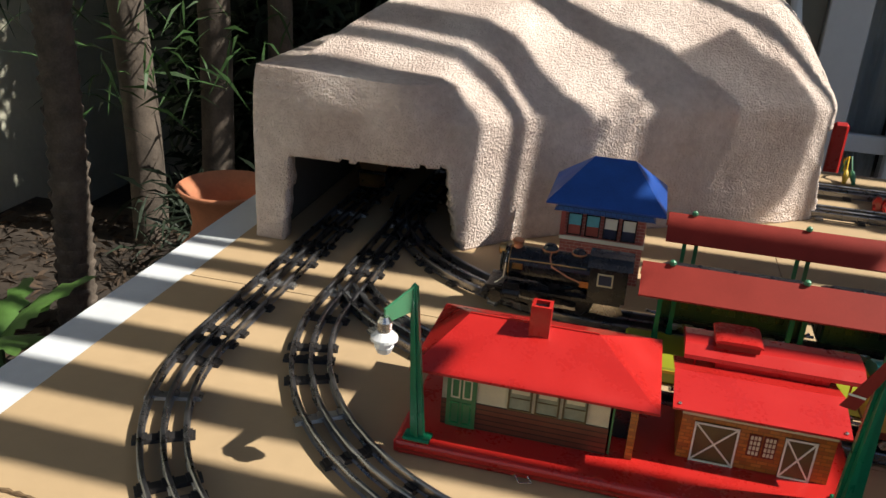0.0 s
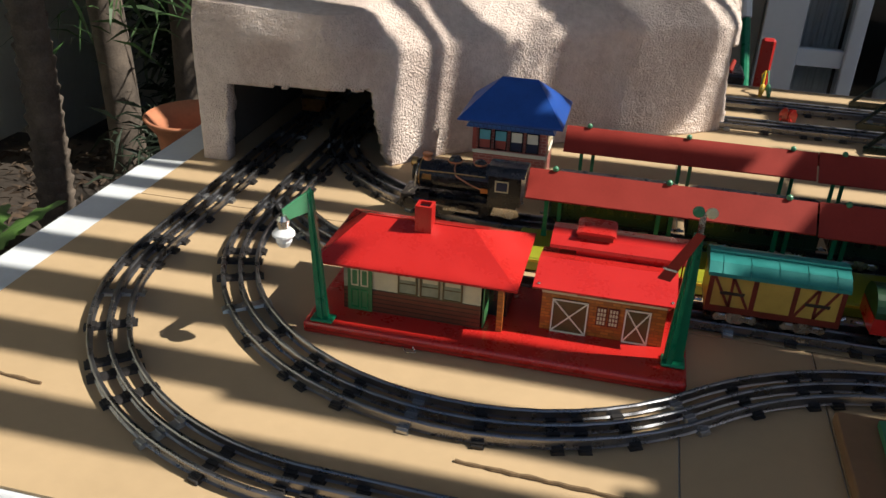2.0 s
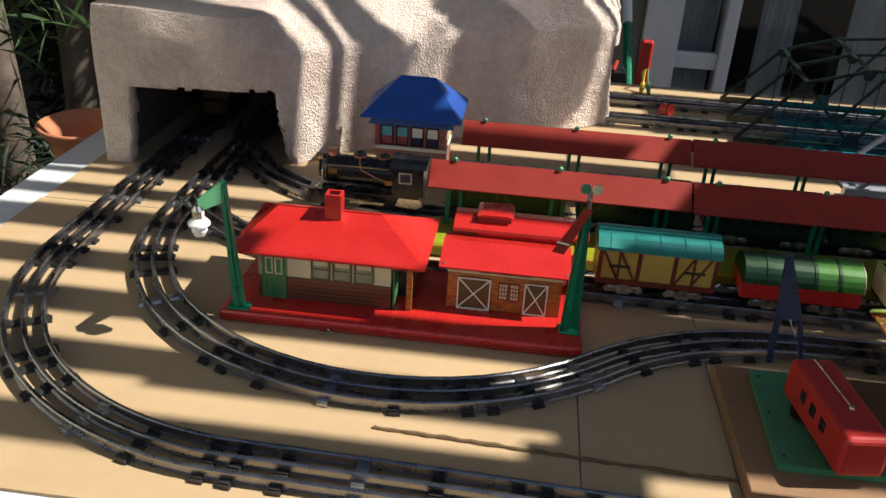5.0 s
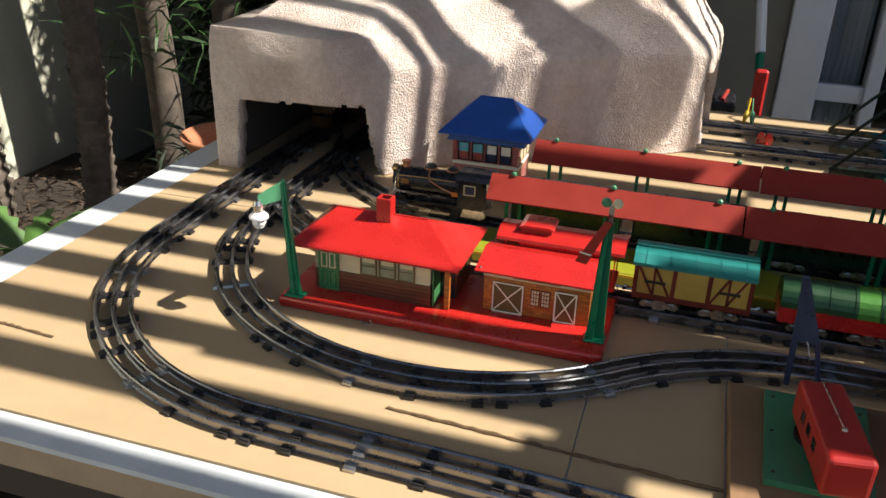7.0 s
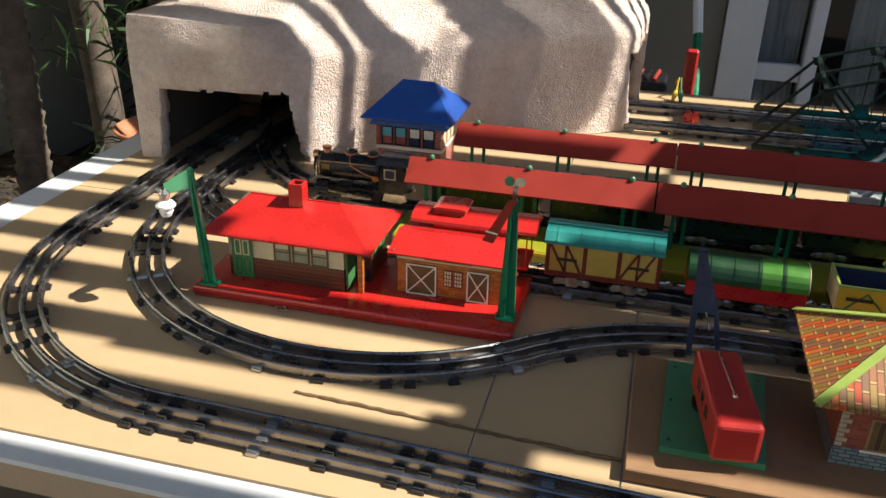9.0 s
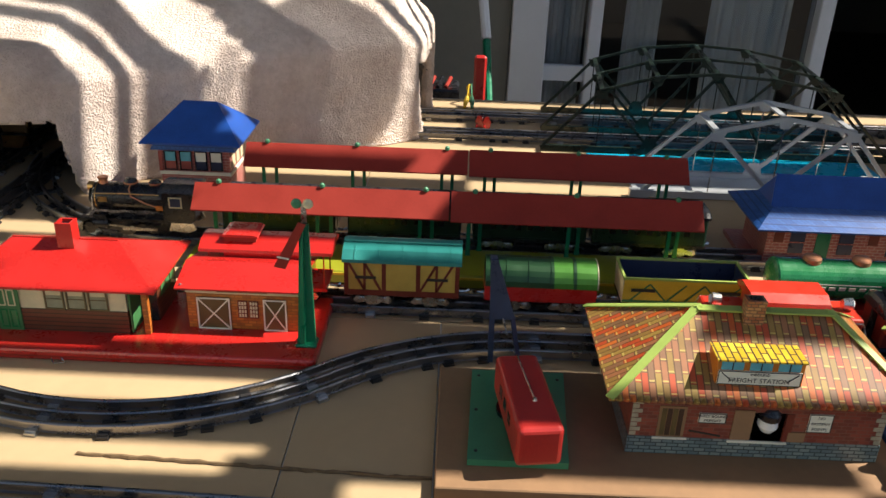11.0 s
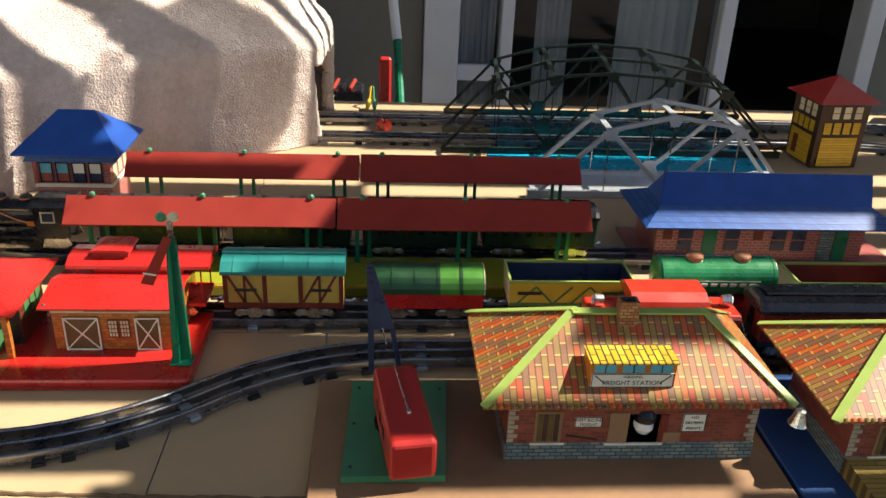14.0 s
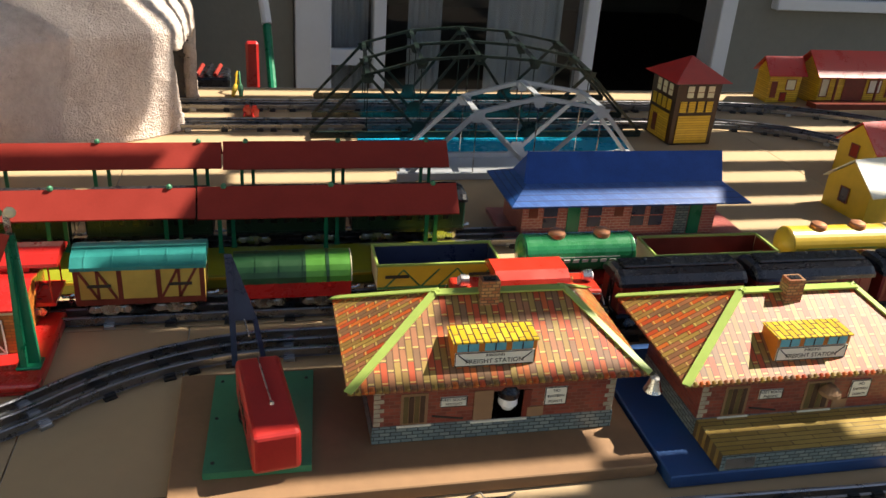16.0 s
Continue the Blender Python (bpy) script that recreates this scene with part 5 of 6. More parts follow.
    part("front_beam", box(-0.079, -0.020, 0.029, -0.072, 0.020, 0.0335), "black", th)


steam_loco()



# ---------------------------------------------------------------- boards, freight stations
bd = link("base_board", box(0.470, -0.171, 0.0002, 0.852, -0.004, 0.0122, 0.001), "board")
tagged(bd, "brown fibreboard base lying on the cardboard", "board")
tagged(link("blue_board", box(0.856, -0.187, 0.0002, 1.22, 0.004, 0.0125, 0.001), "plank_blue"), "blue painted board under the second freight station", "board")


def freight_station(m, deck, label):
    """Hip-roofed toy freight station, origin at the left front corner of its wall."""
    th = thing("toy_freight_station", m, label, "station", "freight stations")
    W, D, H = 0.204, 0.100, 0.0575
    door0, door1 = 0.098, 0.124
    part("wall_front", box(0, 0, 0, door0, 0.0015, H), "brick_red", th, "printed dark brick wall")
    part("wall_front", box(door1, 0, 0, W, 0.0015, H), "brick_red", th)
    part("wall_front", box(door0, 0, 0.044, door1, 0.0015, H), "brick_red", th)
    part("wall_back", box(0, D - 0.0015, 0, W, D, H), "brick_red", th)
    part("wall_side", box(0, 0.0016, 0, 0.0015, D - 0.0016, H), "brick_red", th)
    part("wall_side", box(W - 0.0015, 0.0016, 0, W, D - 0.0016, H), "brick_red", th)
    part("floor", box(0.0016, 0.0016, 0, W - 0.0016, D - 0.0016, 0.001), "black", th)
    part("stone_base", box(-0.0008, -0.0008, 0, W + 0.0008, -0.0001, 0.0165), "stone_grey", th, "grey printed stone footing")
    part("stone_side", box(-0.0008, 0.0, 0, -0.0001, D, 0.0165), "stone_grey", th)
    part("stone_side", box(W + 0.0001, 0.0, 0, W + 0.0008, D, 0.0165), "stone_grey", th)
    for k in range(9):
        w = 0.0085 if k % 2 else 0.0055
        z = 0.0175 + 0.0044 * k
        part("quoin", box(0.0004, -0.0006, z, w, -0.0001, z + 0.0036), "quoin", th)
        part("quoin", box(W - w, -0.0006, z, W - 0.0004, -0.0001, z + 0.0036), "quoin", th)
    for x0, x1 in ((0.022, 0.044),) + (((door0, door1),) if deck else ()):
        d = part("door", box(x0, -0.0009, 0.017, x1, -0.0002, 0.047), "board", th, "olive brown freight door")
        for k in range(4):
            xx = x0 + 0.002 + (x1 - x0 - 0.004) * k / 4
            part("door_board", box(xx, -0.0013, 0.019, xx + (x1 - x0 - 0.004) / 4 - 0.0006, -0.00095, 0.045), "dark_brown" if k % 2 else "door_olive", d)
        part("door_sill", box(x0 - 0.003, -0.0022, 0.0155, x1 + 0.003, -0.0011, 0.0172), "print_white", d)
    if not deck:
        part("door_leaf", box(door0 - 0.016, -0.0011, 0.017, door0, -0.0002, 0.046), "board", th, "brown freight door slid open")
        part("door_leaf", box(door1, -0.0011, 0.017, door1 + 0.006, -0.0002, 0.044), "maroon", th)
        part("door_sill", box(door0 - 0.018, -0.0024, 0.0150, door1 + 0.004, -0.0009, 0.0168), "print_white", th)
        lamp = part("lamp", lathe([(0.0092, 0.0), (0.0095, 0.0055), (0.0060, 0.010)], 18, centre=(0.112, 0.004, 0.037)), "black", th, "hanging bulb in the doorway")
        part("bulb", lathe([(0.0006, -0.0135), (0.0050, -0.0120), (0.0082, -0.0070), (0.0078, -0.001), (0.005, 0.0006)], 16, centre=(0.112, 0.004, 0.0365)), "lamp_white", lamp, "white frosted bulb")
    else:
        part("hood", lathe([(0.0095, 0.0), (0.009, 0.003), (0.004, 0.008), (0.0005, 0.0085)], 16, centre=(0.118, -0.006, 0.037)), "board", th, "round tin lamp hood")
    for x0, x1, z0, z1, lines in ((0.054, 0.076, 0.0325, 0.0420, ("WEST BOUND", "FREIGHT")), (0.142, 0.161, 0.0275, 0.0450, ("NO", "EASTERN", "POINTS"))):
        pl = part("notice", box(x0, -0.0012, z0, x1, -0.0003, z1), "print_white", th, "small cream notice with printed words")
        part("notice_rim", frame_bars(x0, z0, x1, z1, -0.00125, 0.0006, 0.0003), "print", pl)
        for k, text in enumerate(lines):
            words(pl, text, (x0 + x1) / 2, -0.00165, z1 - (k + 0.62) * (z1 - z0) / (len(lines) + 0.25), 0.0036)
    part("crate", box(0.128, -0.0012, 0.017, 0.142, -0.0002, 0.0265), "board", th, "printed stack of crates")
    part("hand_truck", bar((0.048, -0.0006, 0.024), (0.074, -0.0006, 0.0195), 0.0008, 0.0014), "print", th)
    # roof
    x0, x1, y0, y1, z = -0.0215, 0.2285, -0.0085, 0.1405, H
    main, hips = hip_roof(x0, y0, x1, y1, z, 0.060, 0.170, 0.066, 0.1030)
    rf = part("roof", main, "tiles_front", th, "printed orange and olive pantile roof")
    part("roof_hip", hips, "tiles_hip", rf)
    for e, rx in ((x0, 0.060), (x1, 0.170)):
        part("hip_ridge", bar((e, y0, z + 0.0006), (rx, 0.066, 0.1036), 0.0075, 0.0012), "lime_trim", rf, "lime green ridge strip")
        part("hip_ridge", bar((e, y1, z + 0.0006), (rx, 0.066, 0.1036), 0.0075, 0.0012), "lime_trim", rf)
    part("ridge", bar((0.058, 0.0635, 0.1025), (0.172, 0.0635, 0.1025), 0.0095, 0.0016), "lime_trim", rf)
    for k in range(46):
        xx = -0.0205 + 0.0055 * (k + 0.5)
        if xx < x1 - 0.001:
            part("eave_tile", tube([(xx, y0 - 0.0012, z - 0.0006), (xx, y0 + 0.0020, z + 0.0008)], 0.0021, 8), "tiles_front", rf)
    ch = part("chimney", box(0.095, 0.052, 0.092, 0.111, 0.064, 0.1165), "chimney_brick", th, "printed brick chimney")
    part("flue", box(0.0975, 0.0545, 0.1166, 0.1085, 0.0615, 0.1170), "black", ch)
    # dormer with the name sign
    dm = part("dormer", hull([(0.063, 0.006, 0.0655), (0.132, 0.006, 0.0655), (0.132, 0.006, 0.0885), (0.063, 0.006, 0.0885), (0.063, 0.029, 0.0882), (0.132, 0.029, 0.0882),
                              (0.132, 0.029, 0.0760), (0.063, 0.029, 0.0760)], [(0, 1, 2, 3), (0, 3, 4, 7), (1, 6, 5, 2), (3, 2, 5, 4), (0, 7, 6, 1), (7, 4, 5, 6)]), "orange", th,
              "dormer with printed sign board")
    part("dormer_roof", hull([(0.062, 0.004, 0.0880), (0.133, 0.004, 0.0880), (0.133, 0.030, 0.0885), (0.062, 0.030, 0.0885), (0.062, 0.004, 0.0893), (0.133, 0.004, 0.0893),
                              (0.133, 0.030, 0.0898), (0.062, 0.030, 0.0898)], [(0, 1, 2, 3), (7, 6, 5, 4), (0, 4, 5, 1), (1, 5, 6, 2), (2, 6, 7, 3), (3, 7, 4, 0)]), "dormer_tiles", dm,
         "yellow tiled dormer roof")
    part("sign", box(0.0645, 0.0050, 0.0665, 0.1305, 0.0059, 0.0790), "print_white", dm, "cream sign board")
    part("sign_rim", frame_bars(0.0645, 0.0665, 0.1305, 0.0790, 0.00495, 0.0006, 0.0003), "print", dm)
    words(dm, "FREIGHT STATION", 0.0975, 0.0047, 0.0706, 0.0058)
    words(dm, "INBOUND", 0.0975, 0.0047, 0.0762, 0.0034)
    for a, b in (((0.067, 0.0775), (0.0755, 0.0700)), ((0.128, 0.0775), (0.1195, 0.0700))):
        part("arrow", bar((a[0], 0.0047, a[1]), (b[0], 0.0047, b[1]), 0.0003, 0.0009), "print", dm)
    for k in range(3):
        xx = 0.066 + 0.0225 * k
        part("dormer_window", box(xx, 0.0051, 0.0800, xx + 0.0175, 0.0059, 0.0872), "sky_litho", dm)
        part("mullion", box(xx + 0.0083, 0.0046, 0.0800, xx + 0.0092, 0.00505, 0.0872), "print", dm)
    if deck:
        part("deck", hull([(0.000, -0.0465, 0.0155), (0.26, -0.0465, 0.0155), (0.26, -0.0010, 0.0160), (0.000, -0.0010, 0.0160), (0.000, -0.0465, 0), (0.26, -0.0465, 0),
                           (0.26, -0.0010, 0), (0.000, -0.0010, 0)], [(0, 1, 2, 3), (0, 4, 5, 1), (1, 5, 6, 2), (3, 7, 4, 0), (2, 6, 7, 3), (4, 7, 6, 5)]), "deck", th, "printed plank loading deck")
        part("deck_stone", box(0.000, -0.0473, 0.0, 0.26, -0.0466, 0.0150), "stone_grey", th)
        part("worn_patch", box(0.004, -0.0478, 0.002, 0.030, -0.0474, 0.0125), "tie_tin", th, "patch of bare tin")
    return th


M["dormer_tiles"] = litho("dormer_tile_litho", ((0.62, 0.42, 0.03), (0.68, 0.47, 0.05), (0.55, 0.34, 0.02)), (0.016, 0.0058), "YX", gap=0.14)
freight_station(pose(0.626, -0.118, 0.0124), False, "printed tin freight station with orange tiled roof and bulb")
freight_station(pose(0.898, -0.1385, 0.0127), True, "printed tin freight station with plank loading deck")
bell = thing("toy_bell", pose(0.862, -0.1225, 0.0660), "small silver bell hanging from the roof corner", "bell")
part("cup", lathe([(0.0082, -0.016), (0.0070, -0.0135), (0.0052, -0.008), (0.0040, -0.0035), (0.0008, -0.0028)], 18), "steel", bell)
part("loop", tube([(0, 0, -0.003), (0.0012, 0, -0.001), (0, 0, 0.0012), (-0.0012, 0, -0.001), (0, 0, -0.003)], 0.0005, 6), "steel", bell)
wire = [(0.690 + 0.010 * k + 0.004 * math.sin(k * 2.3), -0.178 + 0.004 * math.sin(k * 1.7), 0.0012 + 0.002 * (k % 2)) for k in range(5)]
tagged(link("wire_twist", tube(wire, 0.0009, 6), "steel"), "twisted bare wire ends on the cardboard", "wire")


# ---------------------------------------------------------------- crane
def crane():
    th = thing("toy_crane", pose(0.538, -0.078, 0.0124), "red toy crane cab with black boom on a green plate", "crane")
    part("base_plate", hull([(-0.043, -0.066, 0), (0.038, -0.066, 0), (0.047, 0.062, 0), (-0.038, 0.062, 0), (-0.043, -0.066, 0.006), (0.038, -0.066, 0.006), (0.047, 0.062, 0.006),
                             (-0.038, 0.062, 0.006)], [(3, 2, 1, 0), (4, 5, 6, 7), (0, 1, 5, 4), (1, 2, 6, 5), (2, 3, 7, 6), (3, 0, 4, 7)]), "plate_green", th, "green painted base plate")
    for x, y in ((-0.036, -0.055), (-0.032, 0.052), (-0.035, 0.0), (0.040, 0.05)):
        part("screw", lathe([(0.0016, 0.006), (0.0014, 0.0068), (0.0004, 0.0072)], 8, centre=(x, y, 0)), "print", th)
    part("turntable", lathe([(0.018, 0.0061), (0.018, 0.010)], 20, centre=(0.0, 0.0, 0)), "black", th)
    turn = pose(0.001, -0.005, 0.0102, 0, 0, 7.5)
    bm = box(-0.0165, -0.073, 0, 0.0205, 0.034, 0.036, 0.0045, seg=3)
    cab = part("cab", bm, "red_dull2", th, "red sheet metal cab", at=turn)
    for k in range(3):
        part("window", box(-0.0169, -0.042 + 0.018 * k, 0.016, -0.0164, -0.033 + 0.018 * k, 0.026), "black", cab, "dark window opening")
    part("chain", tube([(0.002, 0.03, 0.0368), (0.003, -0.01, 0.0370), (0.004, -0.034, 0.0367)], 0.0008, 6), "steel", cab)
    part("chain_hook", lathe([(0.0022, 0), (0.0016, 0.002)], 8, centre=(0.004, -0.035, 0.0361)), "steel", cab)
    bo = part("boom", hull([(-0.024, 0.066, 0.012), (-0.019, 0.066, 0.012), (-0.020, 0.080, 0.112), (-0.0255, 0.080, 0.112), (-0.024, 0.069, 0.012), (-0.019, 0.069, 0.012),
                            (-0.020, 0.083, 0.112), (-0.0255, 0.083, 0.112)], [(0, 1, 2, 3), (7, 6, 5, 4), (0, 4, 5, 1), (1, 5, 6, 2), (2, 6, 7, 3), (3, 7, 4, 0)]), "navy", th, "tall dark boom arm")
    part("boom_plate", hull([(-0.0265, 0.0825, 0.115), (-0.0205, 0.0825, 0.115), (-0.0005, 0.072, 0.055), (-0.024, 0.072, 0.055), (-0.0265, 0.0835, 0.115), (-0.0205, 0.0835, 0.115),
                             (-0.0005, 0.073, 0.055), (-0.024, 0.073, 0.055)], [(0, 1, 2, 3), (7, 6, 5, 4), (0, 4, 5, 1), (1, 5, 6, 2), (2, 6, 7, 3), (3, 7, 4, 0)]), "navy", bo)
    part("boom_leg", bar((-0.003, 0.0725, 0.056), (0.004, 0.062, 0.018), 0.0045, 0.0016), "navy", bo)
    part("boom_leg", bar((-0.012, 0.0725, 0.056), (-0.008, 0.060, 0.046), 0.0012, 0.0012), "steel", bo)


M["red_dull2"] = mat("worn_red_enamel", (0.42, 0.022, 0.018), 0.35, vary=0.15, scale=30, coat=0.2)
crane()


# ---------------------------------------------------------------- blue-roofed station
def blue_station():
    th = thing("toy_brick_station", pose(0.848, 0.258, 0), "brick toy station with long blue roof", "station")
    part("platform", box(-0.004, 0.0, 0.0002, 0.330, 0.112, 0.0062), "brick_rose", th, "brick printed platform")
    part("platform_rim", box(-0.0055, -0.0012, 0.0002, 0.3315, -0.0002, 0.0052), "print_white", th)
    part("wall", box(0.016, 0.012, 0.0064, 0.284, 0.094, 0.0600), "brick_rose", th, "printed brick walls")
    for k, (x, kind) in enumerate(((0.024, 2), (0.044, 0), (0.076, 1), (0.104, 0), (0.140, 2), (0.164, 0), (0.190, 0), (0.226, 3), (0.246, 1))):
        if kind == 0:
            w = part("window", box(x, 0.0108, 0.020, x + 0.018, 0.0119, 0.050), "navy", th, "dark blue paned window")
            part("sash", box(x - 0.001, 0.0102, 0.034, x + 0.019, 0.0107, 0.0355), "brick_rose", w)
        elif kind == 1:
            part("door", box(x, 0.0106, 0.0065, x + 0.017, 0.0119, 0.052), "green", th, "green door")
        elif kind == 2:
            part("dark_panel", box(x, 0.0111, 0.034, x + 0.012, 0.0119, 0.050), "maroon", th)
        else:
            part("grey_panel", box(x, 0.0108, 0.0065, x + 0.018, 0.0119, 0.054), "stone_grey", th)
    # two-pitch roof with small end gables
    x0, x1, y0, y1 = -0.006, 0.318, -0.011, 0.117
    part("roof_lower", hull([(x0, y0, 0.059), (x1, y0, 0.059), (0.290, 0.026, 0.076), (0.022, 0.026, 0.076), (x0, y1, 0.059), (x1, y1, 0.059), (0.290, 0.080, 0.076), (0.022, 0.080, 0.076),
                             (x0, y0, 0.057), (x1, y0, 0.057), (x0, y1, 0.057), (x1, y1, 0.057)],
                            [(0, 1, 2, 3), (5, 4, 7, 6), (0, 3, 7, 4), (1, 5, 6, 2), (0, 8, 9, 1), (1, 9, 11, 5), (5, 11, 10, 4), (4, 10, 8, 0), (8, 10, 11, 9)]), "blue_shingle", th,
         "blue shingled lower roof")
    up = part("roof_upper", hull([(0.020, 0.0245, 0.0755), (0.292, 0.0245, 0.0755), (0.300, 0.053, 0.108), (0.030, 0.053, 0.108), (0.020, 0.0815, 0.0755), (0.292, 0.0815, 0.0755),
                                  (0.020, 0.0245, 0.0740), (0.292, 0.0245, 0.0740), (0.020, 0.0815, 0.0740), (0.292, 0.0815, 0.0740)],
                                 [(0, 1, 2, 3), (5, 4, 3, 2), (0, 3, 4), (1, 5, 2), (0, 6, 7, 1), (4, 5, 9, 8)]), "blue", th, "steep plain blue upper roof")
    part("gable", hull([(0.0225, 0.034, 0.078), (0.0225, 0.072, 0.078), (0.0275, 0.053, 0.100)], [(0, 1, 2)]), "cream", up, "cream printed gable")
    part("bargeboard", bar((0.0185, 0.0245, 0.0762), (0.0285, 0.053, 0.1085), 0.002, 0.0035), "blue", up)


blue_station()


# ---------------------------------------------------------------- tower and small houses at the right
def yellow_tower():
    th = thing("toy_watch_tower", pose(1.246, 0.642, 0, 0, 0, 4), "yellow and brown toy tower with red pyramid roof", "tower")
    W = 0.082
    body = hull([(0, 0, 0.0002), (W, 0, 0.0002), (W, W, 0.0002), (0, W, 0.0002), (-0.002, -0.002, 0.112), (W + 0.002, -0.002, 0.112), (W + 0.002, W + 0.002, 0.112), (-0.002, W + 0.002, 0.112)],
                [(3, 2, 1, 0), (4, 5, 6, 7), (0, 1, 5, 4), (1, 2, 6, 5), (2, 3, 7, 6), (3, 0, 4, 7)])
    part("body", body, "dark_brown", th, "dark brown printed frame")
    for face in range(2):
        at = pose(0, 0, 0) if face == 0 else pose(0, W, 0, 0, 0, -90)
        part("panel", box(0.008, -0.0032, 0.004, W - 0.010, -0.0024, 0.054), "yellow_board", th, "yellow boarded panel", at=at)
        for k in range(4):
            part("panel", box(0.008 + 0.0172 * k, -0.0032, 0.060, 0.0205 + 0.0172 * k, -0.0024, 0.079), "yellow_board", th, at=at)
        for k in range(3):
            w = part("window", box(0.018 + 0.020 * k, -0.0034, 0.086, 0.030 + 0.020 * k, -0.0024, 0.106), "cream", th, "pale paned window", at=at)
            part("sash", box(0.018 + 0.020 * k, -0.0038, 0.0952, 0.030 + 0.020 * k, -0.0035, 0.0962), "maroon", w)
    part("door", box(0.020, -0.0040, 0.012, 0.034, -0.0033, 0.044), "maroon", th, "small dark arched door", at=pose(0, W, 0, 0, 0, -90))
    part("roof", hull([(-0.014, -0.014, 0.113), (W + 0.014, -0.014, 0.113), (W + 0.014, W + 0.014, 0.113), (-0.014, W + 0.014, 0.113), (W / 2, W / 2, 0.150)],
                      [(0, 1, 4), (1, 2, 4), (2, 3, 4), (3, 0, 4), (3, 2, 1, 0)]), "red_dull2", th, "red pyramid roof")


yellow_tower()


def gable_house(m, W, D, H, HR, axis, roof_m, wall_m, label, openings, over=0.008):
    """A small gabled toy house; openings: x0, z0, x1, z1, material on the front."""
    th = thing("toy_house", m, label, "house", "small toy houses")
    if axis == "x":
        part("wall", prism([(0, 0.0002), (D, 0.0002), (D, H), (D / 2, HR - 0.002), (0, H)], "x", 0, W), wall_m, th)
        part("roof", prism([(-over, H - 0.004), (D / 2, HR), (D + over, H - 0.004), (D + over, H - 0.002), (D / 2, HR + 0.0025), (-over, H - 0.002)], "x", -over, W + over), roof_m, th)
    else:
        part("wall", prism([(0, 0.0002), (W, 0.0002), (W, H), (W / 2, HR - 0.002), (0, H)], "y", 0, D), wall_m, th)
        part("roof", prism([(-over, H - 0.004), (W / 2, HR), (W + over, H - 0.004), (W + over, H - 0.002), (W / 2, HR + 0.0025), (-over, H - 0.002)], "y", -over * 0.3, D + over), roof_m, th)
    for x0, z0, x1, z1, mm in openings:
        o = part("window", box(x0, -0.0014, z0, x1, -0.0002, z1), mm, th)
        part("frame", frame_bars(x0 - 0.001, z0 - 0.001, x1 + 0.001, z1 + 0.001, -0.0014, 0.0018), "maroon", o)
    return th


gable_house(pose(1.600, 0.915, 0), 0.074, 0.050, 0.062, 0.092, "x", "red", "yellow_board", "tiny yellow toy house with red gabled roof",
            ((0.006, 0.012, 0.018, 0.045, "maroon"), (0.040, 0.028, 0.062, 0.050, "cream"), (0.030, 0.004, 0.044, 0.022, "red_dull")))
lh = gable_house(pose(1.705, 0.895, 0), 0.30, 0.075, 0.066, 0.108, "x", "red", "yellow_board", "long toy station with red roof and dark platform",
                 ((0.004, 0.020, 0.022, 0.058, "cream"), (0.060, 0.012, 0.110, 0.058, "maroon"), (0.120, 0.028, 0.150, 0.056, "print_white"), (0.165, 0.02, 0.18, 0.055, "maroon")), 0.014)
part("porch", box(-0.02, -0.035, 0.0002, 0.32, -0.0016, 0.012), "maroon", lh, "dark brown platform")
for k in range(3):
    part("porch_post", box(0.03 + 0.1 * k, -0.014, 0.0122, 0.034 + 0.1 * k, -0.010, 0.0650), "maroon", lh)
gable_house(pose(1.487, 0.515, 0, 0, 0, -82), 0.075, 0.080, 0.055, 0.092, "y", "red", "yellow", "small yellow cottage with pink and red roof", ((0.028, 0.035, 0.044, 0.056, "red_dull"),))
gable_house(pose(1.372, 0.375, 0, 0, 0, -82), 0.082, 0.075, 0.046, 0.082, "y", "print_white", "yellow", "small yellow cottage with white roof", ((0.030, 0.018, 0.046, 0.040, "navy"),))


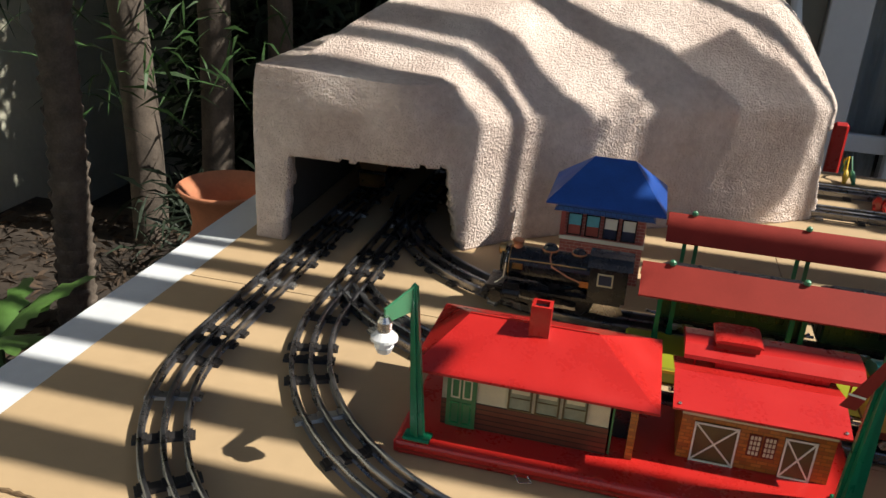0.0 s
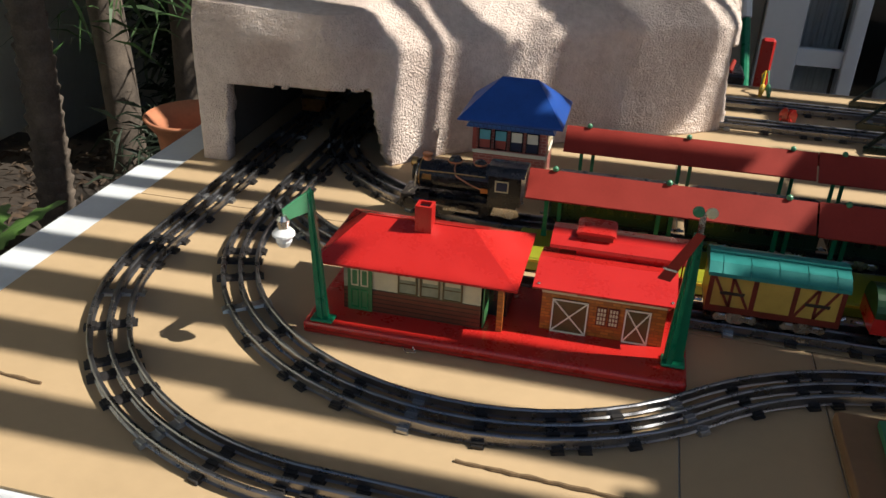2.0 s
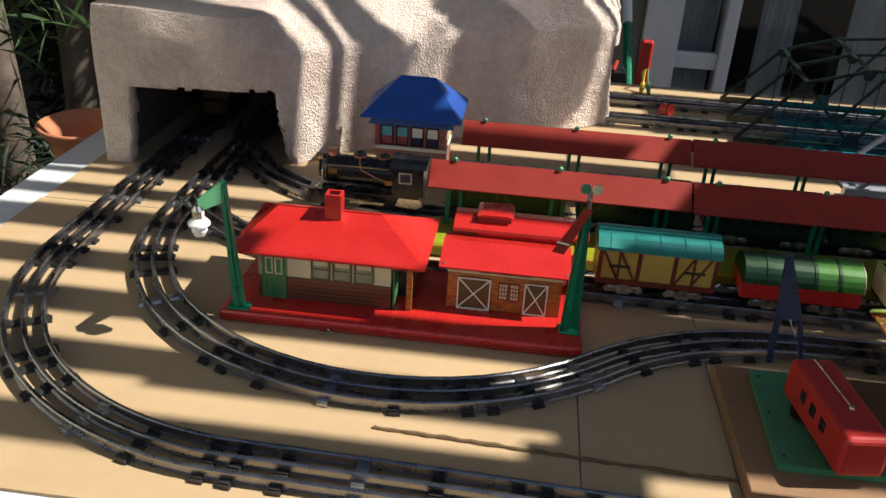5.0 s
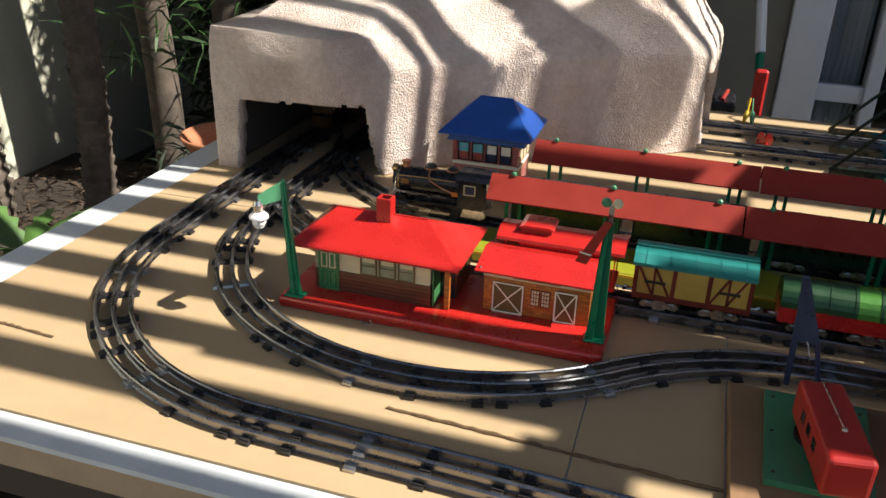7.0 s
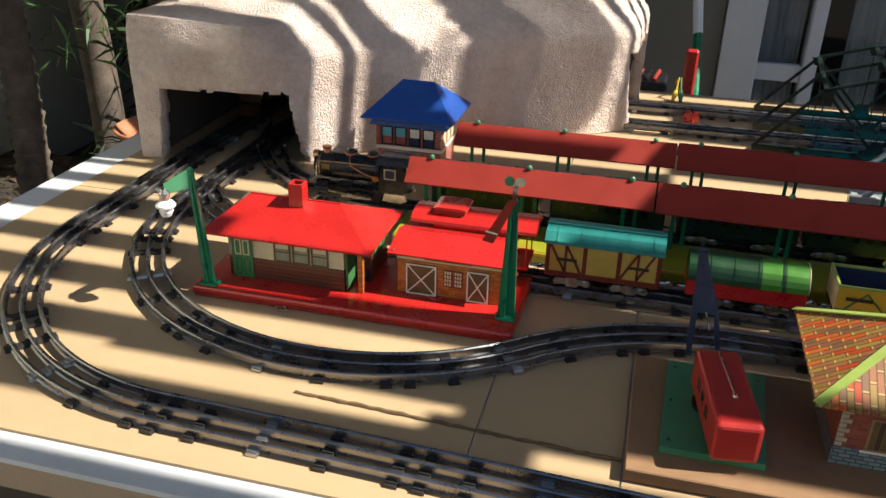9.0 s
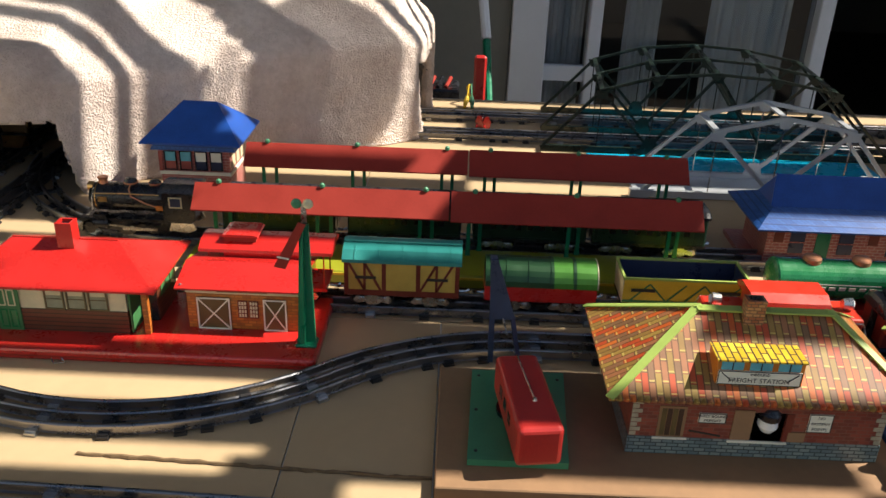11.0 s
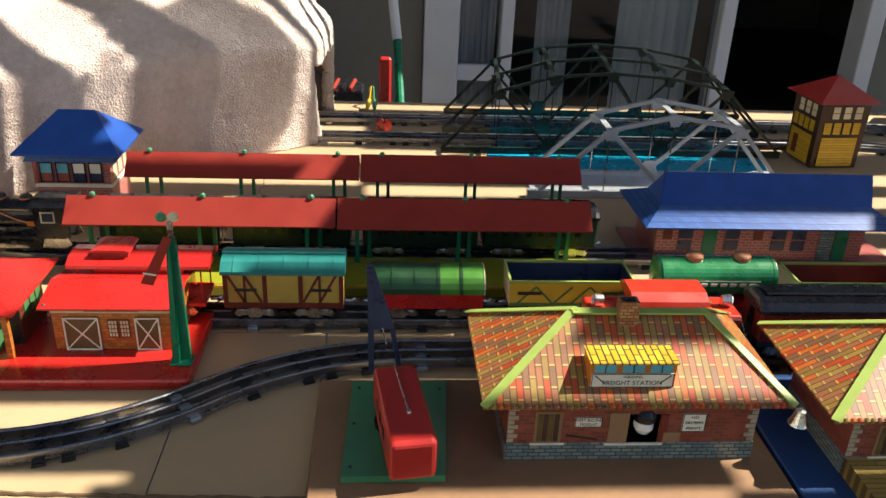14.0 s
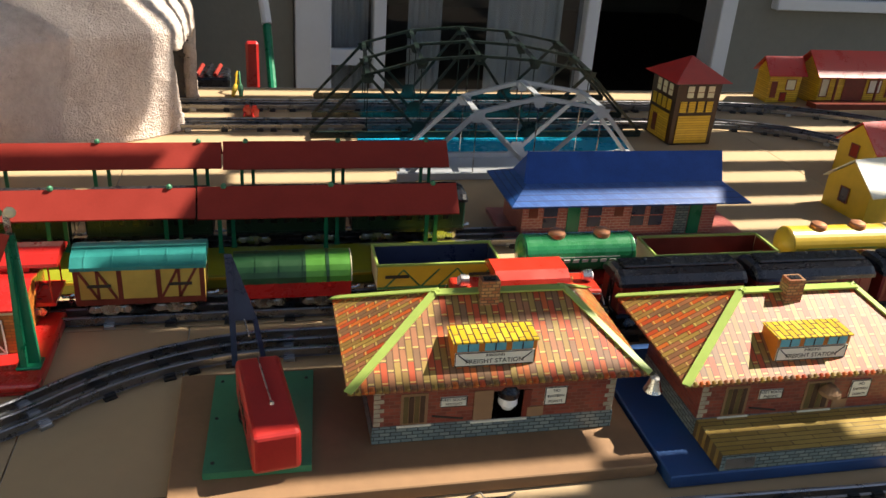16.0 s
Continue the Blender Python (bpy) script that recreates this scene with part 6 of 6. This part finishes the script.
# ---------------------------------------------------------------- truss bridges
def truss_bridge(name, m, nodes, ys, material, label, w=0.006, skew=0.0):
    """Arched through-truss: chords, posts, diagonals and gussets for each side, with cross struts."""
    th = thing(name, m, label, "bridge", "truss bridges")
    n = len(nodes)
    square = nodes
    for y in ys:
        nodes = [(x + skew * (y - ys[0]), z) for x, z in square]
        for k in range(n - 1):
            (xa, za), (xb, zb) = nodes[k], nodes[k + 1]
            part("top_chord", bar((xa, y, za + 0.006), (xb, y, zb + 0.006), w * 0.85, w * 0.75), material, th)
        part("bottom_chord", bar((nodes[0][0], y, 0.006), (nodes[-1][0], y, 0.006), w, 0.010), material, th)
        for k in range(1, n - 1):
            x, z = nodes[k]
            part("hanger", bar((x, y, 0.011), (x, y, z + 0.003), 0.0016, 0.0016), "steel" if material == "silver" else material, th)
            part("gusset", hull([(x - 0.012, y - w * 0.55, z + 0.006), (x + 0.012, y - w * 0.55, z + 0.006), (x + 0.006, y - w * 0.55, z - 0.008), (x - 0.006, y - w * 0.55, z - 0.008)],
                                [(0, 1, 2, 3)]), material, th)
        for k in range(2, n - 2, 2):
            xm = nodes[k][0]
            for side in (-1, 1):
                xt, zt = nodes[k + side]
                part("diagonal", bar((xt, y, zt + 0.004), (xm, y, 0.012), w * 0.5, w * 0.8), material, th)
            part("foot_gusset", hull([(xm - 0.016, y - w * 0.55, 0.010), (xm + 0.016, y - w * 0.55, 0.010), (xm + 0.008, y - w * 0.55, 0.030), (xm - 0.008, y - w * 0.55, 0.030)],
                                     [(0, 1, 2, 3)]), material, th)
    for k in range(1, n - 1):
        x, z = square[k]
        part("cross_strut", bar((x, ys[0], z + 0.0065), (x + skew * (ys[-1] - ys[0]), ys[-1], z + 0.0065), w * 1.2, 0.0025), material, th)
    return th


truss_bridge("toy_truss_bridge", pose(0, 0, 0), [(0.622, 0.0), (0.716, 0.102), (0.805, 0.127), (0.9025, 0.135), (0.999, 0.129), (1.100, 0.111), (1.212, 0.0)], (0.690, 0.803, 0.925),
             "bridge_green", "dark green tin double-track truss bridge", skew=0.085)
sb = truss_bridge("toy_truss_bridge", pose(0, 0, 0, 0, 0, 0), [(0.752, 0.0), (0.853, 0.098), (0.946, 0.121), (1.047, 0.105), (1.140, 0.0)], (0.492, 0.582), "silver",
                  "silver painted tin truss bridge", w=0.0075)
part("deck", box(0.748, 0.496, 0.0002, 1.138, 0.578, 0.0035), "silver", sb, "silver bridge deck")
for x in (0.752, 1.135):
    for y in (0.492, 0.582):
        part("foot", box(x - 0.014, y - 0.006, 0.0002, x + 0.014, y + 0.006, 0.012), "silver", sb)
for (x0, x1, y0, y1) in ((0.70, 1.17, 0.602, 0.684), (0.72, 1.18, 0.698, 0.799), (0.72, 1.20, 0.812, 0.918)):
    tagged(link("blue_sheet", box(x0, y0, 0.0002, x1, y1, 0.0012), "water"), "bright cyan sheet laid as water under the bridge", "sheet", "cyan sheets")


# ---------------------------------------------------------------- trains on the loops
M["maroon_roof"] = mat("dark_slate_roof_enamel", (0.022, 0.024, 0.030), 0.25, vary=0.2, scale=50, coat=0.3)
M["red_loco"] = mat("bright_red_enamel", (0.52, 0.03, 0.014), 0.3, vary=0.1, scale=50, coat=0.3)
M["coach_red"] = mat("dark_red_litho", (0.22, 0.022, 0.014), 0.35, vary=0.15, scale=60)


def box_loco(m, body, roof, metal, L, label, ventilators=True):
    """Electric-outline locomotive, nose to -x."""
    th = thing("toy_electric_locomotive", m, label, "locomotive", "electric locomotives")
    part("frame", box(-L / 2, -0.0215, 0.0215, L / 2, 0.0215, 0.0300), "black", th)
    part("hood", box(-L / 2 + 0.004, -0.0205, 0.0301, -L * 0.20, 0.0205, 0.0530, 0.003, seg=2), body, th)
    part("hood", box(L * 0.20, -0.0205, 0.0301, L / 2 - 0.004, 0.0205, 0.0530, 0.003, seg=2), body, th)
    cab = part("cab", box(-L * 0.198, -0.0228, 0.0301, L * 0.198, 0.0228, 0.0640), body, th)
    part("roof", prism([(-0.0255, 0.0632), (-0.0235, 0.0668), (-0.013, 0.0712), (0.013, 0.0712), (0.0235, 0.0668), (0.0255, 0.0632)], "x", -L * 0.235, L * 0.235), roof, cab)
    for s in (-1, 1):
        for x in (-L * 0.15, -L * 0.02, L * 0.11):
            part("window", box(x - 0.0045, s * 0.0231 - 0.0004, 0.050, x + 0.0045, s * 0.0231 + 0.0004, 0.0595), "black", cab, "dark window opening")
        part("door_panel", frame_bars(-0.014, 0.032, -0.002, 0.061, 0, 0.0008), body, cab, at=pose(0, s * 0.0236, 0))
        for x in (-L * 0.36, L * 0.30):
            g = part("grille", box(x - 0.009, s * 0.0208 - 0.0004, 0.036, x + 0.009, s * 0.0208 + 0.0004, 0.0455), metal, th, "pierced grille")
            for k in range(5):
                part("slot", box(x - 0.0082 + 0.0034 * k, s * 0.0213 - 0.0003, 0.0370, x - 0.0060 + 0.0034 * k, s * 0.0213 + 0.0003, 0.0445), "black", g)
        for e in (-1, 1):
            part("hand_rail", tube([(e * L * 0.22, s * 0.0222, 0.0505), (e * (L / 2 - 0.006), s * 0.0222, 0.0505), (e * (L / 2 - 0.001), s * 0.0222, 0.040)], 0.0009, 6), metal, th)
        for x in (-L * 0.30, -L * 0.10, L * 0.10, L * 0.30):
            ob = part("driving_wheel", lathe([(0.0118, 0), (0.0118, 0.0012), (0.0105, 0.0016), (0.0105, 0.0046), (0.0085, 0.0048), (0.003, 0.0042), (0.001, 0.005)], 18), "black", th,
                      at=pose(x, s * 0.0155, TOPZ + 0.0105, 90 * s, 0, 0))
        part("side_frame", prism([(-L * 0.40, 0.0215), (-L * 0.36, 0.0160), (-L * 0.14, 0.0160), (-L * 0.10, 0.0195), (L * 0.10, 0.0195), (L * 0.14, 0.0160), (L * 0.36, 0.0160), (L * 0.40, 0.0215)],
                                 "y", s * 0.0220 - 0.0006, s * 0.0220 + 0.0006), "black" if body != "olive_brown" else body, th)
    for e in (-1, 1):
        la = part("headlight", lathe([(0.0045, -0.004), (0.0055, 0.002), (0.0058, 0.005), (0.004, 0.0055)], 14), "steel", th, "nickel headlight", at=pose(e * L * 0.40, 0, 0.0580, 0, 90 * e, 0))
        part("lens", lathe([(0.0042, 0.0056), (0.0035, 0.0070), (0.0006, 0.0078)], 12), "lamp_white", la)
        part("lamp_stalk", box(e * L * 0.40 - 0.0015, -0.0015, 0.0528, e * L * 0.40 + 0.0015, 0.0015, 0.0545), "steel", th)
        part("pilot", hull([(e * L / 2, -0.020, 0.028), (e * L / 2, 0.020, 0.028), (e * (L / 2 + 0.011), -0.014, 0.0145), (e * (L / 2 + 0.011), 0.014, 0.0145), (e * (L / 2 - 0.004), -0.020, 0.0145),
                            (e * (L / 2 - 0.004), 0.020, 0.0145)], [(0, 1, 3, 2), (0, 2, 4), (1, 5, 3), (0, 4, 5, 1), (2, 3, 5, 4)]), metal, th)
    part("bell", lathe([(0.0035, 0), (0.003, 0.003), (0.001, 0.005)], 10, centre=(L * 0.30, 0, 0.0530)), "brass", th)
    return th


TALL = Matrix.Translation((0, 0, -TOPZ * 0.22)) @ Matrix.Diagonal((1, 1, 1.22, 1))
# red train on the inner track, half hidden behind the freight stations
box_loco(pose(0.800, 0.050, 0) @ TALL, "red_loco", "red_loco", "steel", 0.158, "bright red tin electric locomotive with nickel trim")
for k in range(3):
    coach(pose(0.962 + 0.152 * k, 0.050, 0) @ TALL, "coach_red", "maroon_roof", "coach_red", 0.138, "dark red tin passenger coach with slate black roof", "red passenger coaches",
          windows=6, name_bar="brass" if k else "coach_red")
# brown train coming out of the tunnel
box_loco(pose(-0.213, 0.620, 0, 0, 0, 90) @ TALL, "olive_brown", "olive_brown", "brass", 0.112, "dull brown tin electric locomotive leaving the tunnel")
for k in range(2):
    coach(pose(-0.213, 0.749 + 0.130 * k, 0, 0, 0, 90) @ TALL, "brown", "brown", "olive_brown", 0.112, "glossy brown tin passenger coach on the outer track", "brown passenger coaches", windows=8, height=0.070)


# ---------------------------------------------------------------- odds and ends at the back of the table
for k, (x, y) in enumerate(((0.520, 0.812), (0.532, 0.806))):
    cp = thing("spring_clip", pose(x, y, 0.0, 0, 0, 20 * k - 10), "red plastic spring clip between the tracks", "clip", "red clips")
    part("jaw", prism([(-0.006, 0.0002), (0.006, 0.0002), (0.0075, 0.012), (0.003, 0.021), (-0.003, 0.021), (-0.0075, 0.012)], "y", -0.004, 0.004), "red", cp)
    part("grip", tube([(-0.004, -0.012, 0.003), (-0.004, 0.0, 0.008), (-0.004, 0.018, 0.012)], 0.002, 6), "red", cp)
for k, (x, mm) in enumerate(((0.492, "yellow"), (0.507, "plate_green"))):
    cp = thing("alligator_clip", pose(x, 0.925, 0.0, 0, 0, 15 * k), "insulated alligator clip with its lead", "clip", "alligator clips")
    part("sleeve", tube([(0, 0, 0.004), (0.003, 0.012, 0.012), (0.005, 0.022, 0.018)], [0.003, 0.005, 0.004], 8), mm, cp)
    part("lead", tube([(0.005, 0.022, 0.018), (0.008, 0.040, 0.040), (0.004, 0.050, 0.030), (0.012, 0.070, 0.006)], 0.0015, 6), mm, cp)
br = thing("push_broom", pose(0.545, 1.30, -0.74), "green and white push broom leaning behind the table", "broom")
part("lower_handle", tube([(0.06, 0.0, 0.05), (0.02, 0.7, 0.66)], 0.013, 10), "green", br)
part("upper_handle", tube([(0.0196, 0.705, 0.665), (-0.07, 1.06, 1.35)], 0.016, 10), "white", br, "white upper handle")
part("head", box(-0.15, -0.05, 0.0, 0.20, 0.03, 0.06, 0.01), "red_dull", br)
part("bristles", box(-0.14, -0.045, -0.0001, 0.19, 0.025, 0.0), "print", br)
cn = thing("red_post", pose(0.527, 1.20, -0.74), "red plastic post standing behind the table", "post")
part("shaft", box(-0.014, -0.008, 0, 0.014, 0.008, 0.787, 0.005), "red", cn)
part("foot", box(-0.06, -0.06, 0, 0.06, 0.06, 0.03, 0.005), "red", cn)
tb = thing("tool_tray", pose(0.436, 1.13, -0.74), "dark tool tray with red and yellow handles on a stand", "tool tray")
part("stand", box(-0.05, -0.05, 0, 0.05, 0.05, 0.685), "shade", tb)
part("tray", box(-0.045, -0.045, 0.6852, 0.045, 0.045, 0.735, 0.004), "black", tb)
for k in range(3):
    part("handle", tube([(-0.02 + 0.018 * k, -0.03, 0.737), (-0.01 + 0.018 * k, 0.02, 0.746)], 0.0045, 8), ("red_dull", "black", "red_dull")[k], tb)


# ---------------------------------------------------------------- garden on the left
def palm_trunk(x, y, r, lean, label, rings=True):
    th = thing("palm_tree", pose(x, y, -0.74), label, "palm", "palm trunks")
    rnd = random.Random(int(abs(x) * 1000))
    n = 46
    pts = [(lean * (k / n) ** 1.3 * 1.0, 0.04 * math.sin(k * 0.12), 2.3 * k / n) for k in range(n + 1)]
    part("trunk", tube(pts, [r * (1.12 - 0.25 * k / n) for k in range(n + 1)], 18), "bark", th, smooth=True)
    if rings:
        bm = bmesh.new()
        for k in range(int(1.5 / 0.034)):
            z = 0.03 + 0.034 * k
            c = Vector(pts[min(n, int(z / 2.3 * n))])
            rr = r * (1.13 - 0.25 * z / 2.3)
            m = 7
            for j in range(m):
                a0 = 2 * math.pi * (j + 0.5 * (k % 2)) / m + rnd.uniform(-0.1, 0.1)
                half = math.pi / m * rnd.uniform(0.85, 1.0)
                d = rr * rnd.uniform(0.08, 0.24)
                arcp = [a0 - half, a0 - half / 2, a0, a0 + half / 2, a0 + half]
                lo = [(c.x + (rr - 0.004) * math.cos(a), c.y + (rr - 0.004) * math.sin(a), z - 0.016) for a in arcp]
                mi = [(c.x + (rr + d * f) * math.cos(a), c.y + (rr + d * f) * math.sin(a), z + 0.010 + 0.004 * f) for a, f in zip(arcp, (0.1, 0.8, 1, 0.8, 0.1))]
                hi = [(c.x + (rr - 0.002) * math.cos(a), c.y + (rr - 0.002) * math.sin(a), z + 0.022) for a in arcp]
                vs = [[bm.verts.new(p) for p in row] for row in (lo, mi, hi)]
                for row in range(2):
                    for i in range(4):
                        bm.faces.new((vs[row][i], vs[row][i + 1], vs[row + 1][i + 1], vs[row + 1][i]))
        tagged(part("leaf_scar", bm, "bark", th, smooth=True), "rough overlapping leaf scars", kind="stuff")
    return th


palm_trunk(-1.125, 1.02, 0.038, 0.05, "rough ringed palm trunk with overlapping leaf scars")
palm_trunk(-1.25, 1.55, 0.048, -0.16, "slender palm trunk in dappled sun", False)
palm_trunk(-1.10, 1.68, 0.045, 0.03, "slender shaded palm trunk", False)
palm_trunk(-0.93, 1.75, 0.035, 0.05, "thin dark palm trunk", False)
palm_trunk(-1.32, 0.80, 0.075, -0.12, "thick palm trunk beside the garden wall")

cm = thing("terracotta_chiminea", pose(-0.652, 0.945, -0.74) @ Matrix.Diagonal((1, 1, 0.93, 1)), "terracotta chiminea pot with flared rim and round hole", "pot")
part("body", lathe([(0.10, 0.0), (0.14, 0.10), (0.165, 0.22), (0.155, 0.34), (0.120, 0.43), (0.083, 0.495), (0.074, 0.53), (0.078, 0.575), (0.098, 0.605), (0.103, 0.615), (0.097, 0.618),
                    (0.072, 0.590), (0.060, 0.540), (0.066, 0.49), (0.10, 0.43), (0.13, 0.33), (0.02, 0.30)], 36), "terracotta", cm, smooth=True)
part("band", lathe([(0.093, 0.468), (0.099, 0.475), (0.093, 0.482)], 36), "terracotta", cm, smooth=True)
part("hole", lathe([(0.030, 0), (0.030, 0.012), (0.026, 0.013), (0.024, 0.002)], 18), "terracotta", cm, at=pose(-0.02, -0.117, 0.425, 62, 0, 0))
part("hole_dark", lathe([(0.0255, 0.003), (0.0255, 0.006)], 18), "black", cm, at=pose(-0.02, -0.117, 0.425, 62, 0, 0))
ptp = thing("terracotta_pot", pose(-0.56, 1.32, -0.74), "terracotta garden pot in deep shade", "pot")
part("body", lathe([(0.07, 0), (0.10, 0.30), (0.10, 0.52), (0.115, 0.53), (0.115, 0.58), (0.098, 0.585), (0.09, 0.52)], 28), "terracotta", ptp, smooth=True)


def leaf_mass(name, count, box3, size, material, label, category, seed, flat=0.5, slim=1.0):
    """Many small bent blades scattered through a box; nobody could count them."""
    rnd = random.Random(seed)
    verts, faces = [], []
    (ax, bx), (ay, by), (az, bz) = box3
    for _ in range(count):
        c = Vector((rnd.uniform(ax, bx), rnd.uniform(ay, by), rnd.uniform(az, bz)))
        d = Vector((rnd.gauss(0, 1), rnd.gauss(0, 1), rnd.gauss(0.0, flat))).normalized()
        s = d.cross(Vector((rnd.gauss(0, 1), rnd.gauss(0, 1), rnd.gauss(0, 1)))).normalized()
        ln = size * rnd.uniform(0.6, 1.3)
        wd = ln * rnd.uniform(0.07, 0.13) * slim
        drop = Vector((0, 0, -ln * rnd.uniform(0.1, 0.4)))
        i = len(verts)
        verts += [c, c + d * ln * 0.45 + s * wd, c + d * ln * 0.45 - s * wd, c + d * ln + drop]
        faces += [(i, i + 1, i + 2), (i + 1, i + 3, i + 2)]
    me = bpy.data.meshes.new(name)
    me.from_pydata([tuple(v) for v in verts], [], faces)
    me.materials.append(M[material])
    return tagged(new(name, me), label, category, kind="stuff")


leaf_mass("hedge", 26000, ((-1.40, 0.10), (1.85, 2.36), (-0.74, 1.2)), 0.10, "leaf_dark", "dense dark hedge of narrow leaves against the wall", "hedge", 5)
leaf_mass("palm_fronds", 420, ((-1.40, -0.85), (1.15, 1.75), (-0.15, 0.75)), 0.13, "leaf", "narrow green fronds between the trunks", "fronds", 7, slim=0.35)
# Crowns out of view, added to darken the garden and dapple its wall.
leaf_mass("unseen_palm_crowns", 2400, ((-1.75, -0.45), (0.75, 1.22), (1.02, 1.65)), 0.30, "leaf", "unseen drooping palm crown fronds, added overhead to shade the garden", "fronds", 21)
leaf_mass("unseen_palm_crowns", 700, ((-1.75, -0.20), (2.26, 2.38), (1.02, 1.65)), 0.26, "leaf", "unseen drooping palm crown fronds, added by the house to shade the hedge", "fronds", 22)
leaf_mass("leaf_litter", 700, ((-0.46, -0.40), (0.0, 1.5), (-0.735, -0.70)), 0.06, "litter", "dry brown leaves littering the soil", "leaf litter", 9, 0.1)
leaf_mass("low_shrubs", 900, ((-1.15, -0.48), (1.30, 1.62), (-0.62, -0.36)), 0.09, "leaf_dark", "low dark shrubs filling the bed between trunks", "shrubs", 13, slim=0.5)
tagged(link("planting_bed", box(-1.81, -0.3, -0.7395, -0.45, 0.55, -0.36), "ground"), "raised bed of dark soil beside the table", "soil bed", kind="structure")
tagged(link("planting_bed", box(-1.81, 0.5505, -0.7394, -0.45, 1.74, -0.62), "ground"), "lower bed of dark soil round the trunks", "soil bed", kind="structure")
leaf_mass("trunk_litter", 1800, ((-1.75, -0.47), (0.56, 1.7), (-0.62, -0.60)), 0.05, "litter", "dry leaves round the trunks", "leaf litter", 12, 0.1)
leaf_mass("bed_litter", 1100, ((-1.7, -0.47), (0.1, 0.54), (-0.36, -0.335)), 0.05, "litter", "dry leaves on the raised bed", "leaf litter", 11, 0.1)


def lobed_leaf(ln, wd, lobes=4):
    """One split leaf along +x, arched."""
    bm = bmesh.new()
    out = []
    n = lobes * 2 + 2
    up, dn = [], []
    for k in range(n + 1):
        f = k / n
        w = wd * math.sin(math.pi * min(1, f * 0.9 + 0.08)) * (1.0 if k % 2 else 0.55)
        z = ln * (0.25 * f - 0.45 * f * f)
        up.append(bm.verts.new((ln * f + (0.04 * ln if k % 2 else 0), w, z - w * 0.25)))
        dn.append(bm.verts.new((ln * f + (0.04 * ln if k % 2 else 0), -w, z - w * 0.25)))
        out.append(bm.verts.new((ln * f, 0, z)))
    for k in range(n):
        bm.faces.new((out[k], out[k + 1], up[k + 1], up[k]))
        bm.faces.new((out[k], dn[k], dn[k + 1], out[k + 1]))
    return bm


def leafy_plant(x, y, z, count, size, seed, label, at_stem):
    rnd = random.Random(seed)
    th = thing("leafy_plant", pose(x, y, z), label, "plant", "leafy plants")
    for k in range(count):
        a = 360 * k / count + rnd.uniform(-25, 25)
        tilt = rnd.uniform(-50, -5)
        part("leaf", lobed_leaf(size * rnd.uniform(0.7, 1.1), size * rnd.uniform(0.16, 0.24)), "leaf_bright", th, at=pose(0, 0, at_stem, 0, tilt, a) , smooth=True)
    part("stem", tube([(0, 0, 0), (0.005, 0, at_stem)], 0.006, 6), "leaf", th)
    return th


leafy_plant(-0.72, 0.36, -0.36, 12, 0.15, 3, "bright green split-leaf plant in the bed", 0.12)
leafy_plant(-0.86, 0.26, -0.36, 9, 0.12, 4, "bright green split-leaf plant in the bed", 0.10)
leafy_plant(-0.66, 0.18, -0.36, 8, 0.10, 8, "small bright green plant beside the table", 0.08)
